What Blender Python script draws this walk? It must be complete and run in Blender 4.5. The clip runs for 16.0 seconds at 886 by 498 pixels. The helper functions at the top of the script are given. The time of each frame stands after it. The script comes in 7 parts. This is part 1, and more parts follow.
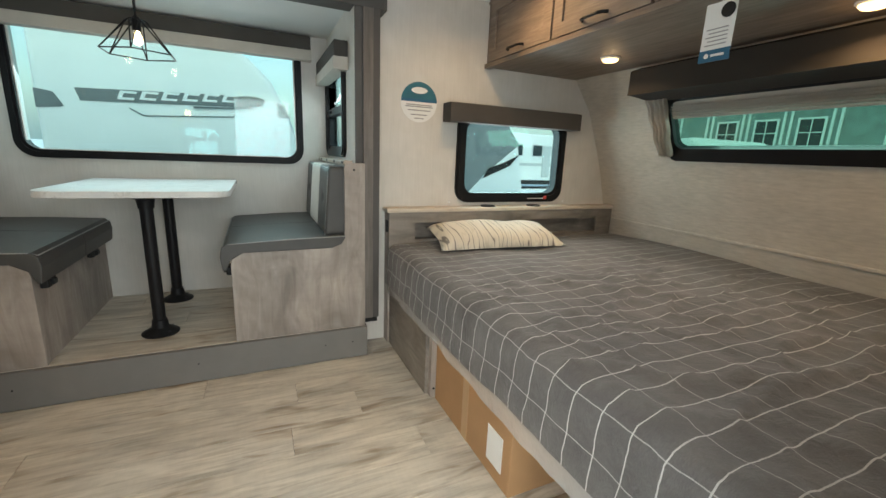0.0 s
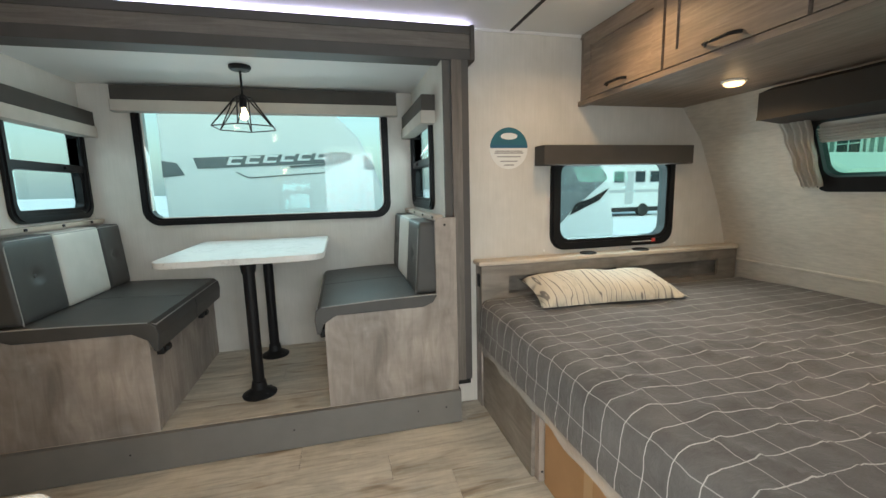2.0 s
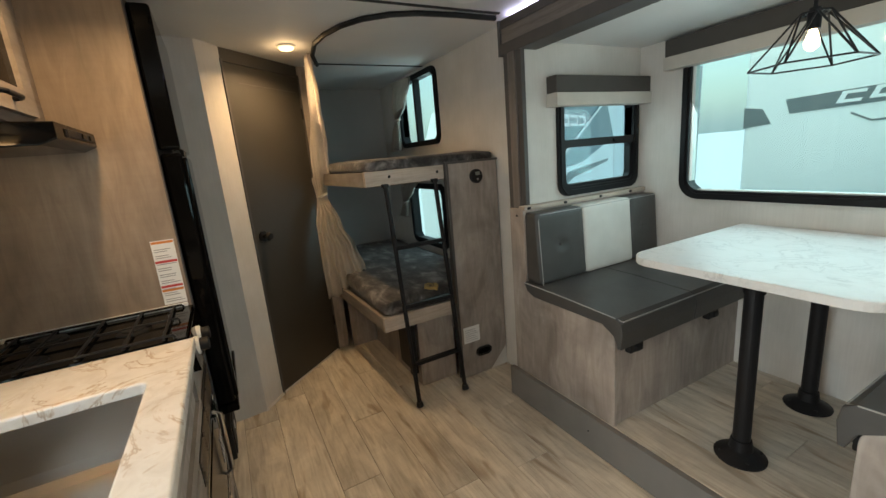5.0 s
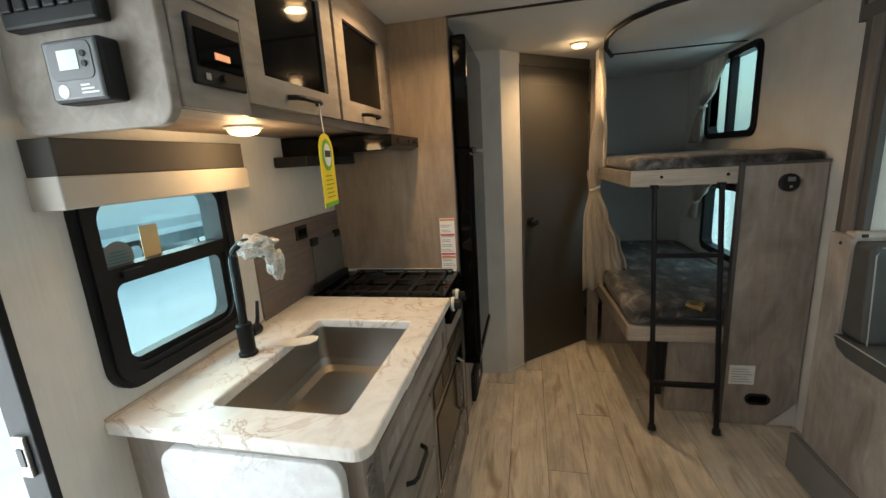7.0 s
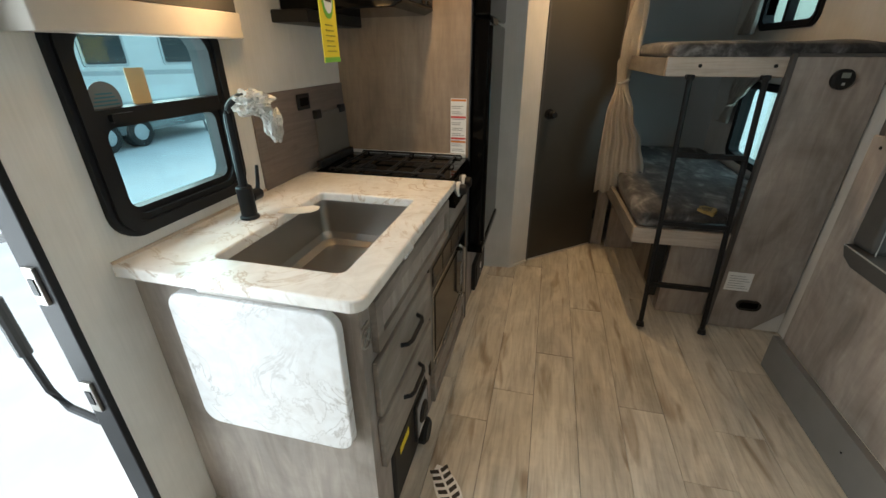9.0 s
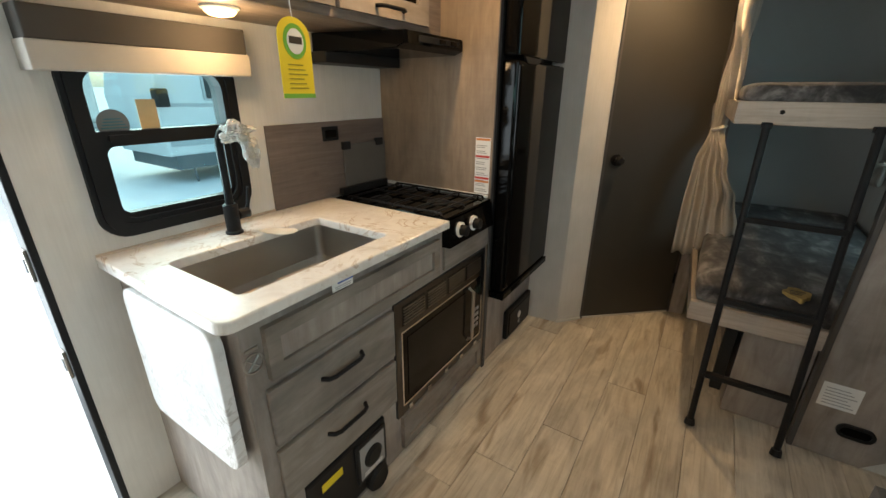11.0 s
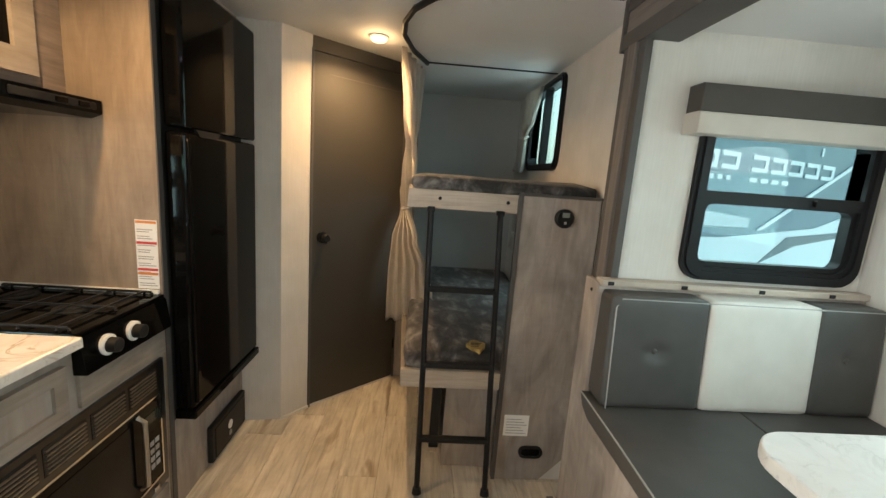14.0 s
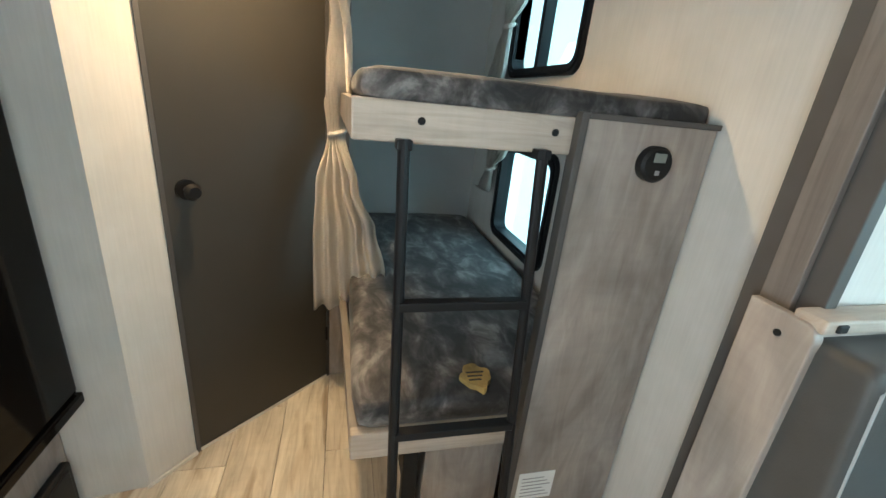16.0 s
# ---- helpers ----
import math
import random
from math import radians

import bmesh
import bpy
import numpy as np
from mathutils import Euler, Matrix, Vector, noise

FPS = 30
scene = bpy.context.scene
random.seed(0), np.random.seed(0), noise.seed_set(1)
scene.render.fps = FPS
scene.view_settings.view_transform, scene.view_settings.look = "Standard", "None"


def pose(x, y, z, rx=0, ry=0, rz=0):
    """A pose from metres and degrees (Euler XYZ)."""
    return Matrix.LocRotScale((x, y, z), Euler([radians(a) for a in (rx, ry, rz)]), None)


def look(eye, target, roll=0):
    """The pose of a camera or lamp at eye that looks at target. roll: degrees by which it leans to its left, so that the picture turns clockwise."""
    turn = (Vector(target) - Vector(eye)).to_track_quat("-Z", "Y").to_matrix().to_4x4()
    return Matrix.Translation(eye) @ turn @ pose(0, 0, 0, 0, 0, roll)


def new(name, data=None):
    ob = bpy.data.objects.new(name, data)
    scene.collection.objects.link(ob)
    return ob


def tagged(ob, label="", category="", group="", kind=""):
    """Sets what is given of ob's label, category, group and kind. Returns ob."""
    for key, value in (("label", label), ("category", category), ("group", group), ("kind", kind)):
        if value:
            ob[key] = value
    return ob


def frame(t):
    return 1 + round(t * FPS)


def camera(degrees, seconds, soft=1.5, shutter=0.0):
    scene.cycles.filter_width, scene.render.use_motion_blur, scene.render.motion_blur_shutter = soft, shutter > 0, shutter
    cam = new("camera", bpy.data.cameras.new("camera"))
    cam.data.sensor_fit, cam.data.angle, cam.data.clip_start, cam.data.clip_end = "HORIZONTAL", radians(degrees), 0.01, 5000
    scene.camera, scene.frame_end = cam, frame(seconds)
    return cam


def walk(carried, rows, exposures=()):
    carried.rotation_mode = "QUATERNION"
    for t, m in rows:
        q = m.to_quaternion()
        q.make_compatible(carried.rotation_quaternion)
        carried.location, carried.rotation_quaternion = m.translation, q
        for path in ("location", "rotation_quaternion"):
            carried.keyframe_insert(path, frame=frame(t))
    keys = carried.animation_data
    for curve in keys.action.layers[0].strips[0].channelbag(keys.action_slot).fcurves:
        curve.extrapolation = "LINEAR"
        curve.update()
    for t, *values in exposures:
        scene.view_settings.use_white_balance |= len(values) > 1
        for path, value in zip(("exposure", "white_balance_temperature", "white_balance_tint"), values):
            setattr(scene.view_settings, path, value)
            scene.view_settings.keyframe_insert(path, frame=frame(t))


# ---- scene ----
cam = camera(94.6, 16.0)
PATH = [
    (0, (0.256, 0.303, 1.154), (1.065, 2.077, 0.708), 2.4),
    (0.5, (0.257, 0.353, 1.18), (1.311, 2.026, 0.879), 1.6),
    (1, (0.244, 0.393, 1.202), (1.343, 2.045, 0.949), 0.7),
    (1.5, (0.227, 0.428, 1.215), (1.107, 2.204, 0.946), -0.4),
    (2, (0.226, 0.507, 1.239), (0.695, 2.43, 0.947), -1.4),
    (2.5, (0.275, 0.652, 1.254), (0.327, 2.623, 0.916), -2.0),
    (3, (0.337, 0.775, 1.32), (-0.007, 2.702, 0.911), -2.6),
    (3.5, (0.357, 0.802, 1.381), (-0.391, 2.604, 0.941), -3.5),
    (4, (0.369, 0.936, 1.362), (-0.755, 2.528, 0.912), -4.4),
    (4.5, (0.388, 1.072, 1.396), (-1.069, 2.367, 0.948), -5.0),
    (5, (0.437, 1.174, 1.394), (-1.294, 2.073, 0.951), -5.0),
    (7.3, (0.556, 1.337, 1.463), (-1.327, 0.847, 1.0), -3.3),
    (7.5, (0.561, 1.332, 1.452), (-1.305, 0.821, 0.947), -3.0),
    (8, (0.561, 1.313, 1.411), (-1.257, 0.793, 0.758), -1.6),
    (8.5, (0.559, 1.313, 1.378), (-1.207, 0.853, 0.559), -0.3),
    (8.7, (0.555, 1.318, 1.373), (-1.196, 0.9, 0.5), 0.0),
    (10.8, (0.275, 1.757, 1.366), (-1.341, 0.837, 0.639), 0.3),
    (11, (0.263, 1.79, 1.37), (-1.306, 0.784, 0.646), 0.6),
    (11.5, (0.258, 1.867, 1.36), (-1.236, 0.687, 0.746), 0.4),
    (12, (0.258, 1.896, 1.401), (-1.313, 0.718, 1.023), 0.4),
    (12.5, (0.26, 1.897, 1.413), (-1.509, 0.985, 1.212), 1.3),
    (13, (0.239, 1.893, 1.437), (-1.685, 1.375, 1.263), 2.4),
    (13.5, (0.204, 1.91, 1.433), (-1.778, 1.78, 1.201), 3.3),
    (14, (0.085, 1.898, 1.404), (-1.88, 2.011, 1.052), 4.2),
    (14.5, (-0.165, 1.827, 1.376), (-2.098, 2.062, 0.917), 4.6),
    (15, (-0.377, 1.813, 1.342), (-2.268, 2.077, 0.744), 5.1),
    (15.5, (-0.657, 1.838, 1.359), (-2.508, 2.137, 0.664), 5.3),
    (16, (-0.816, 1.821, 1.356), (-2.632, 2.3, 0.667), 5.8),
]
walk(cam, [(t, look(eye, target, roll)) for t, eye, target, roll in PATH], [(0, -0.2, 6300, 6), (3, -0.2, 6300, 7), (5, -0.08, 6400, 7), (8, -0.28, 6100, 5), (12.2, 0.08, 6200, 6), (13, 0.15, 5600, 2), (14.2, 0.58, 6700, 9), (15, 0.78, 6600, 9), (16, 1.1, 5500, 1)])

# ---- world and light ----
world = bpy.data.worlds.new("world")
scene.world = world
world.use_nodes = True
wn = world.node_tree.nodes
wl = world.node_tree.links
sky = wn.new("ShaderNodeTexSky")
sky.sky_type = "NISHITA"
sky.sun_disc = False
sky.sun_elevation = radians(38)
sky.sun_rotation = radians(200)
sky.air_density = 1.6
sky.dust_density = 4.0
sky.ozone_density = 1.0
wn["Background"].inputs["Strength"].default_value = 0.15
veil = wn.new("ShaderNodeMix")
veil.data_type = "RGBA"
veil.blend_type = "ADD"
veil.inputs[0].default_value = 1.0
veil.inputs[7].default_value = (3.35, 3.75, 3.88, 1)
wl.new(sky.outputs[0], veil.inputs[6])
wl.new(veil.outputs[2], wn["Background"].inputs["Color"])

sun = new("sun", bpy.data.lights.new("sun", "SUN"))
sun.data.energy = 0.7
sun.data.angle = radians(30)
sun.data.color = (1.0, 0.97, 0.93)
sun.matrix_world = look((0, 0, 20), (7.0, 9.0, 0.0))

WARM = (1.0, 0.62, 0.30)


def lamp(name, x, y, z, watts, beam, size=0.07, color=WARM):
    """A ceiling lamp: a bare glow all round and a beam straight down."""
    ob = new(name, bpy.data.lights.new(name, "POINT"))
    ob.data.shadow_soft_size = size / 2
    ob.data.energy = watts
    ob.data.color = color
    ob.matrix_world = pose(x, y, z)
    down = new(name, bpy.data.lights.new(name, "AREA"))
    down.data.shape = "DISK"
    down.data.size = size
    down.data.energy = beam
    down.data.spread = radians(155)
    down.data.color = color
    down.matrix_world = pose(x, y, z)
    return ob


def sky_portal(name, at, to, w, h, watts):
    ob = new(name, bpy.data.lights.new(name, "AREA"))
    ob.data.shape = "RECTANGLE"
    ob.data.size = w
    ob.data.size_y = h
    ob.data.energy = watts
    ob.data.color = (0.93, 0.98, 1.0)
    ob.matrix_world = look(at, to)
    return ob


sky_portal("daylight_slide", (-0.2, 3.56, 1.40), (-0.2, 1.7, -0.1), 1.45, 0.6, 8.5)
sky_portal("daylight_slide_front", (0.86, 3.09, 1.40), (-0.3, 2.9, 0.2), 0.5, 0.42, 3.5)
sky_portal("daylight_slide_rear", (-1.36, 3.09, 1.40), (-0.2, 2.9, 0.2), 0.5, 0.42, 1.5)
sky_portal("daylight_door", (0.62, -0.10, 0.95), (0.42, 1.9, 0.1), 1.5, 1.8, 60)
sky_portal("daylight_kitchen", (-0.365, 0.25, 1.18), (-0.365, 2.0, 0.8), 0.38, 0.38, 3)
sky_portal("daylight_bed", (1.82, 2.80, 1.12), (1.82, 1.0, 0.6), 0.7, 0.42, 7)
sky_portal("daylight_front", (2.62, 1.42, 1.38), (1.5, 1.42, 0.75), 0.9, 0.26, 6)
sky_portal("daylight_bunk", (-2.64, 2.80, 1.76), (-2.4, 1.5, 1.3), 0.5, 0.42, 1.0)
sky_portal("daylight_lower_bunk", (-2.64, 2.80, 0.93), (-2.4, 1.5, 0.6), 0.45, 0.36, 0.8)

# ---- materials ----


def nodes_of(name):
    m = bpy.data.materials.new(name)
    m.use_nodes = True
    nt = m.node_tree
    return m, nt, nt.nodes["Principled BSDF"]


def ramp(nt, fac, stops):
    r = nt.nodes.new("ShaderNodeValToRGB")
    e = r.color_ramp.elements
    while len(e) < len(stops):
        e.new(0.5)
    for el, (p, c) in zip(e, stops):
        el.position = p
        el.color = (*c, 1)
    nt.links.new(fac, r.inputs[0])
    return r.outputs[0]


def coords(nt, scale=(1, 1, 1), jitter=False):
    tc = nt.nodes.new("ShaderNodeTexCoord")
    mp = nt.nodes.new("ShaderNodeMapping")
    mp.inputs["Scale"].default_value = scale
    nt.links.new(tc.outputs["Object"], mp.inputs["Vector"])
    if jitter:
        oi = nt.nodes.new("ShaderNodeObjectInfo")
        mul = nt.nodes.new("ShaderNodeMath")
        mul.operation = "MULTIPLY"
        mul.inputs[1].default_value = 37.0
        nt.links.new(oi.outputs["Random"], mul.inputs[0])
        cb = nt.nodes.new("ShaderNodeCombineXYZ")
        for i in range(3):
            nt.links.new(mul.outputs[0], cb.inputs[i])
        nt.links.new(cb.outputs[0], mp.inputs["Location"])
    return mp.outputs[0]


def noise_tex(nt, vec, scale, detail=4, rough=0.55, distort=0.0):
    n = nt.nodes.new("ShaderNodeTexNoise")
    n.inputs["Scale"].default_value = scale
    n.inputs["Detail"].default_value = detail
    n.inputs["Roughness"].default_value = rough
    n.inputs["Distortion"].default_value = distort
    nt.links.new(vec, n.inputs["Vector"])
    return n.outputs["Fac"]


def mixc(nt, a, b, fac, mode="MULTIPLY"):
    m = nt.nodes.new("ShaderNodeMix")
    m.data_type = "RGBA"
    m.blend_type = mode
    if isinstance(fac, (int, float)):
        m.inputs[0].default_value = fac
    else:
        nt.links.new(fac, m.inputs[0])
    for s, v in ((m.inputs[6], a), (m.inputs[7], b)):
        if isinstance(v, tuple):
            s.default_value = (*v, 1)
        else:
            nt.links.new(v, s)
    return m.outputs[2]


def bump(nt, bsdf, height, strength=0.2, dist=0.002):
    b = nt.nodes.new("ShaderNodeBump")
    b.inputs["Strength"].default_value = strength
    b.inputs["Distance"].default_value = dist
    nt.links.new(height, b.inputs["Height"])
    nt.links.new(b.outputs[0], bsdf.inputs["Normal"])


def plain(name, color, rough=0.5, metal=0.0, vary=0.12, scale=9.0, grain=0.15, grain_scale=220.0, coat=0.0):
    m, nt, b = nodes_of(name)
    v = coords(nt)
    n = noise_tex(nt, v, scale)
    lo = tuple(c * (1 - vary) for c in color)
    hi = tuple(min(1, c * (1 + vary)) for c in color)
    nt.links.new(ramp(nt, n, [(0.3, lo), (0.7, hi)]), b.inputs["Base Color"])
    b.inputs["Roughness"].default_value = rough
    b.inputs["Metallic"].default_value = metal
    b.inputs["Coat Weight"].default_value = coat
    if grain:
        bump(nt, b, noise_tex(nt, v, grain_scale, 2), grain, 0.001)
    return m


def wood(name, dark, mid, light, axis="z", rough=0.55, stretch=14.0, knots=False, per_object=False, blotch=0.28):
    m, nt, b = nodes_of(name)
    s = {"x": (1, stretch, stretch), "y": (stretch, 1, stretch), "z": (stretch, stretch, 1)}[axis]
    v = coords(nt, s, per_object)
    v2 = coords(nt, tuple(max(1.0, q / 3.5) for q in s), per_object)
    saw = noise_tex(nt, coords(nt, tuple(22.0 if q == 1 else 3.0 for q in s), per_object), 3.0, 3, 0.6)
    fine = noise_tex(nt, v, 4.0, 7, 0.6, 0.9)
    big = noise_tex(nt, v2, 2.6, 3, 0.6, 0.8)
    c1 = ramp(nt, fine, [(0.2, dark), (0.5, mid), (0.82, light)])
    c2 = ramp(nt, big, [(0.32, tuple(1 - blotch for _ in range(3))), (0.62, (1, 1, 1))])
    c = mixc(nt, c1, c2, 1.0)
    c = mixc(nt, c, ramp(nt, saw, [(0.35, (0.86, 0.86, 0.87)), (0.6, (1, 1, 1))]), 0.3)
    if knots:
        v3 = coords(nt, {"x": (1.6, 7, 7), "y": (7, 1.6, 7), "z": (7, 7, 1.6)}[axis], per_object)
        kn = noise_tex(nt, v3, 1.7, 2, 0.5, 0.6)
        c = mixc(nt, c, ramp(nt, kn, [(0.58, (1, 1, 1)), (0.68, (0.66, 0.59, 0.52)), (0.76, (0.42, 0.34, 0.28))]), 0.9)
    if per_object:
        oi = nt.nodes.new("ShaderNodeObjectInfo")
        c = mixc(nt, c, ramp(nt, oi.outputs["Random"], [(0, (0.86, 0.85, 0.84)), (0.5, (0.97, 0.95, 0.92)), (1, (1, 1, 1))]), 1.0)
    nt.links.new(c, b.inputs["Base Color"])
    b.inputs["Roughness"].default_value = rough
    bump(nt, b, fine, 0.25, 0.0015)
    return m


def marble(name, base, vein, scale=3.0, rough=0.22, sparse=False, mottle=0.8):
    m, nt, b = nodes_of(name)
    v = coords(nt)
    warp = noise_tex(nt, v, scale, 6, 0.62, 1.6)
    fine = noise_tex(nt, v, scale * 4, 5, 0.6, 0.6)
    mask = noise_tex(nt, v, scale * 0.9, 2, 0.5, 0.4)
    veins = ramp(nt, warp, [(0.478, base), (0.496, vein), (0.503, tuple(c * 0.85 for c in vein)), (0.52, base)]) if sparse else ramp(nt, warp, [(0.40, base), (0.478, vein), (0.50, tuple(c * 0.78 for c in vein)), (0.525, base), (0.63, base), (0.67, tuple(0.55 * a + 0.45 * c for a, c in zip(base, vein))), (0.71, base)])
    veins = mixc(nt, base, veins, ramp(nt, mask, [(0.42, (0.15, 0.15, 0.15)), (0.62, (1, 1, 1))]), "MIX")
    c = mixc(nt, veins, ramp(nt, fine, [(0.35, (0.86, 0.84, 0.82)), (0.6, (1, 1, 1))]), mottle)
    nt.links.new(c, b.inputs["Base Color"])
    b.inputs["Roughness"].default_value = rough
    return m


def glass(name, tint, gloss=0.05):
    m, nt, b = nodes_of(name)
    nt.nodes.remove(b)
    out = nt.nodes["Material Output"]
    tr = nt.nodes.new("ShaderNodeBsdfTransparent")
    tr.inputs[0].default_value = (*tint, 1)
    gl = nt.nodes.new("ShaderNodeBsdfGlossy")
    gl.inputs["Roughness"].default_value = 0.02
    lw = nt.nodes.new("ShaderNodeLayerWeight")
    lw.inputs[0].default_value = 0.5
    pw = nt.nodes.new("ShaderNodeMath")
    pw.operation = "POWER"
    pw.inputs[1].default_value = 5.0
    nt.links.new(lw.outputs["Facing"], pw.inputs[0])
    fr = nt.nodes.new("ShaderNodeMath")
    fr.operation = "MULTIPLY_ADD"
    fr.inputs[1].default_value = 0.8
    fr.inputs[2].default_value = 0.03
    nt.links.new(pw.outputs[0], fr.inputs[0])
    mx = nt.nodes.new("ShaderNodeMixShader")
    nt.links.new(fr.outputs[0], mx.inputs[0])
    nt.links.new(tr.outputs[0], mx.inputs[1])
    nt.links.new(gl.outputs[0], mx.inputs[2])
    nt.links.new(mx.outputs[0], out.inputs[0])
    return m


def glow(name, color, strength):
    m, nt, b = nodes_of(name)
    b.inputs["Base Color"].default_value = (*color, 1)
    b.inputs["Emission Color"].default_value = (*color, 1)
    b.inputs["Emission Strength"].default_value = strength
    return m


def linen(name, color, streak=0.10, axis="y", rough=0.85):
    m, nt, b = nodes_of(name)
    s = {"y": (30, 1.2, 60), "x": (1.2, 30, 60), "v": (70, 70, 3), "weave": (16, 7, 42)}[axis]
    v = coords(nt, s)
    n = noise_tex(nt, v, 2.2, 5, 0.6)
    v2 = coords(nt, (3, 3, 3))
    n2 = noise_tex(nt, v2, 2.0, 3)
    c = ramp(nt, n, [(0.3, tuple(q * (1 - streak) for q in color)), (0.7, tuple(min(1, q * (1 + streak * 0.5)) for q in color))])
    c = mixc(nt, c, ramp(nt, n2, [(0.35, (0.92, 0.92, 0.91)), (0.65, (1, 1, 1))]), 1.0)
    nt.links.new(c, b.inputs["Base Color"])
    b.inputs["Roughness"].default_value = rough
    bump(nt, b, n, 0.12, 0.001)
    return m


M_wall = linen("wall_board", (0.66, 0.635, 0.59), 0.05, "v")
M_paper = linen("woven_wallpaper", (0.58, 0.54, 0.475), 0.14, "weave")
M_ceiling = plain("ceiling_board", (0.70, 0.71, 0.70), 0.7, vary=0.03, scale=3)
M_bunkwall = plain("bunk_wall", (0.50, 0.51, 0.50), 0.8, vary=0.05, scale=3)
M_wood_z = wood("grey_wood_upright", (0.27, 0.233, 0.204), (0.37, 0.322, 0.284), (0.48, 0.43, 0.387), "z", stretch=6.0, blotch=0.40)
M_wood_x = wood("grey_wood_along", (0.175, 0.153, 0.133), (0.262, 0.233, 0.203), (0.36, 0.325, 0.287), "x", stretch=6.0, blotch=0.42)
M_wood_y = wood("grey_wood_across", (0.175, 0.153, 0.133), (0.262, 0.233, 0.203), (0.36, 0.325, 0.287), "y", stretch=6.0, blotch=0.42)
M_cab_y = wood("brown_wood_across", (0.15, 0.115, 0.09), (0.235, 0.185, 0.145), (0.33, 0.27, 0.22), "y", blotch=0.2)
M_cab_z = wood("brown_wood_upright", (0.15, 0.115, 0.09), (0.235, 0.185, 0.145), (0.33, 0.27, 0.22), "z", blotch=0.2)
M_cab_x = wood("brown_wood_along", (0.15, 0.115, 0.09), (0.235, 0.185, 0.145), (0.33, 0.27, 0.22), "x", blotch=0.2)
M_tan_z = wood("tan_wood_panel", (0.225, 0.170, 0.120), (0.31, 0.236, 0.168), (0.39, 0.305, 0.225), "z", stretch=6.0, blotch=0.3)
M_splash = wood("dark_wood_backsplash", (0.13, 0.10, 0.08), (0.18, 0.14, 0.115), (0.24, 0.19, 0.16), "x", blotch=0.2)
M_pale_y = wood("pale_wood_rail", (0.36, 0.30, 0.24), (0.47, 0.40, 0.33), (0.58, 0.51, 0.43), "y", blotch=0.15)
M_pale_x = wood("pale_wood_shelf", (0.42, 0.33, 0.24), (0.55, 0.44, 0.33), (0.64, 0.54, 0.43), "x", blotch=0.15)
M_ledge = wood("cream_wood_ledge", (0.50, 0.42, 0.33), (0.63, 0.55, 0.45), (0.72, 0.65, 0.55), "x", blotch=0.12)
M_plank = wood("floor_plank", (0.43, 0.38, 0.30), (0.68, 0.63, 0.535), (0.80, 0.755, 0.66), "x", 0.4, 12, True, True, 0.32)
M_trim = plain("dark_grey_trim", (0.075, 0.07, 0.066), 0.6, vary=0.08)
M_trimwood = wood("trim_wood_strip", (0.11, 0.095, 0.083), (0.165, 0.145, 0.128), (0.23, 0.205, 0.183), "x", blotch=0.2)
M_trimwood_z = wood("trim_wood_strip_upright", (0.11, 0.095, 0.083), (0.165, 0.145, 0.128), (0.23, 0.205, 0.183), "z", blotch=0.2)
M_kick = plain("grey_kick_board", (0.17, 0.165, 0.155), 0.55, vary=0.06)
M_vinyl = plain("dark_grey_vinyl", (0.066, 0.065, 0.062), 0.45, vary=0.1, grain=0.3, grain_scale=500)
M_vinyl_pale = plain("cream_vinyl", (0.62, 0.60, 0.55), 0.45, vary=0.05, grain=0.3, grain_scale=500)
M_vinyl.node_tree.nodes["Principled BSDF"].inputs["Specular IOR Level"].default_value = 0.35
M_piping = plain("grey_piping", (0.32, 0.32, 0.31), 0.45, vary=0.05)
M_table = marble("white_marble_laminate", (0.72, 0.725, 0.705), (0.685, 0.69, 0.67), 5.0, 0.4, False, 0.25)
M_counter = marble("veined_marble_counter", (0.80, 0.775, 0.73), (0.60, 0.50, 0.40), 4.2, 0.25, True)
M_black = plain("black_metal", (0.012, 0.012, 0.013), 0.42, 0.0, vary=0.1)
M_frame = plain("black_window_frame", (0.010, 0.010, 0.011), 0.5, vary=0.1)
M_gloss = plain("black_gloss", (0.003, 0.003, 0.003), 0.06, vary=0.0, grain=0)
M_gloss.node_tree.nodes["Principled BSDF"].inputs["Specular IOR Level"].default_value = 0.12
for m_ in (M_black, M_frame):
    m_.node_tree.nodes["Principled BSDF"].inputs["Specular IOR Level"].default_value = 0.2
M_matteblack = plain("black_plastic", (0.014, 0.014, 0.014), 0.5, vary=0.1)
M_matteblack.node_tree.nodes["Principled BSDF"].inputs["Specular IOR Level"].default_value = 0.25
M_steel = plain("brushed_steel", (0.42, 0.40, 0.37), 0.34, 1.0, vary=0.08, scale=4, grain=0.06, grain_scale=400)
M_chrome = plain("chrome", (0.75, 0.75, 0.75), 0.12, 1.0, vary=0.02, grain=0)
M_white = plain("white_plastic", (0.78, 0.78, 0.76), 0.4, vary=0.03)
M_door = plain("charcoal_door", (0.043, 0.040, 0.033), 0.55, vary=0.06, scale=4)
M_curtain = linen("beige_curtain", (0.60, 0.56, 0.50), 0.10, "v")
M_valance = plain("valance_fabric_dark", (0.065, 0.059, 0.052), 0.9, vary=0.08, grain=0.5, grain_scale=600)
M_valance_pale = plain("valance_fabric_pale", (0.50, 0.465, 0.41), 0.9, vary=0.06, grain=0.5, grain_scale=600)
M_valance_dark = plain("dark_brown_fabric", (0.035, 0.030, 0.025), 0.9, vary=0.08, grain=0.5, grain_scale=600)
M_card = plain("cardboard", (0.40, 0.235, 0.115), 0.85, vary=0.08, scale=5)
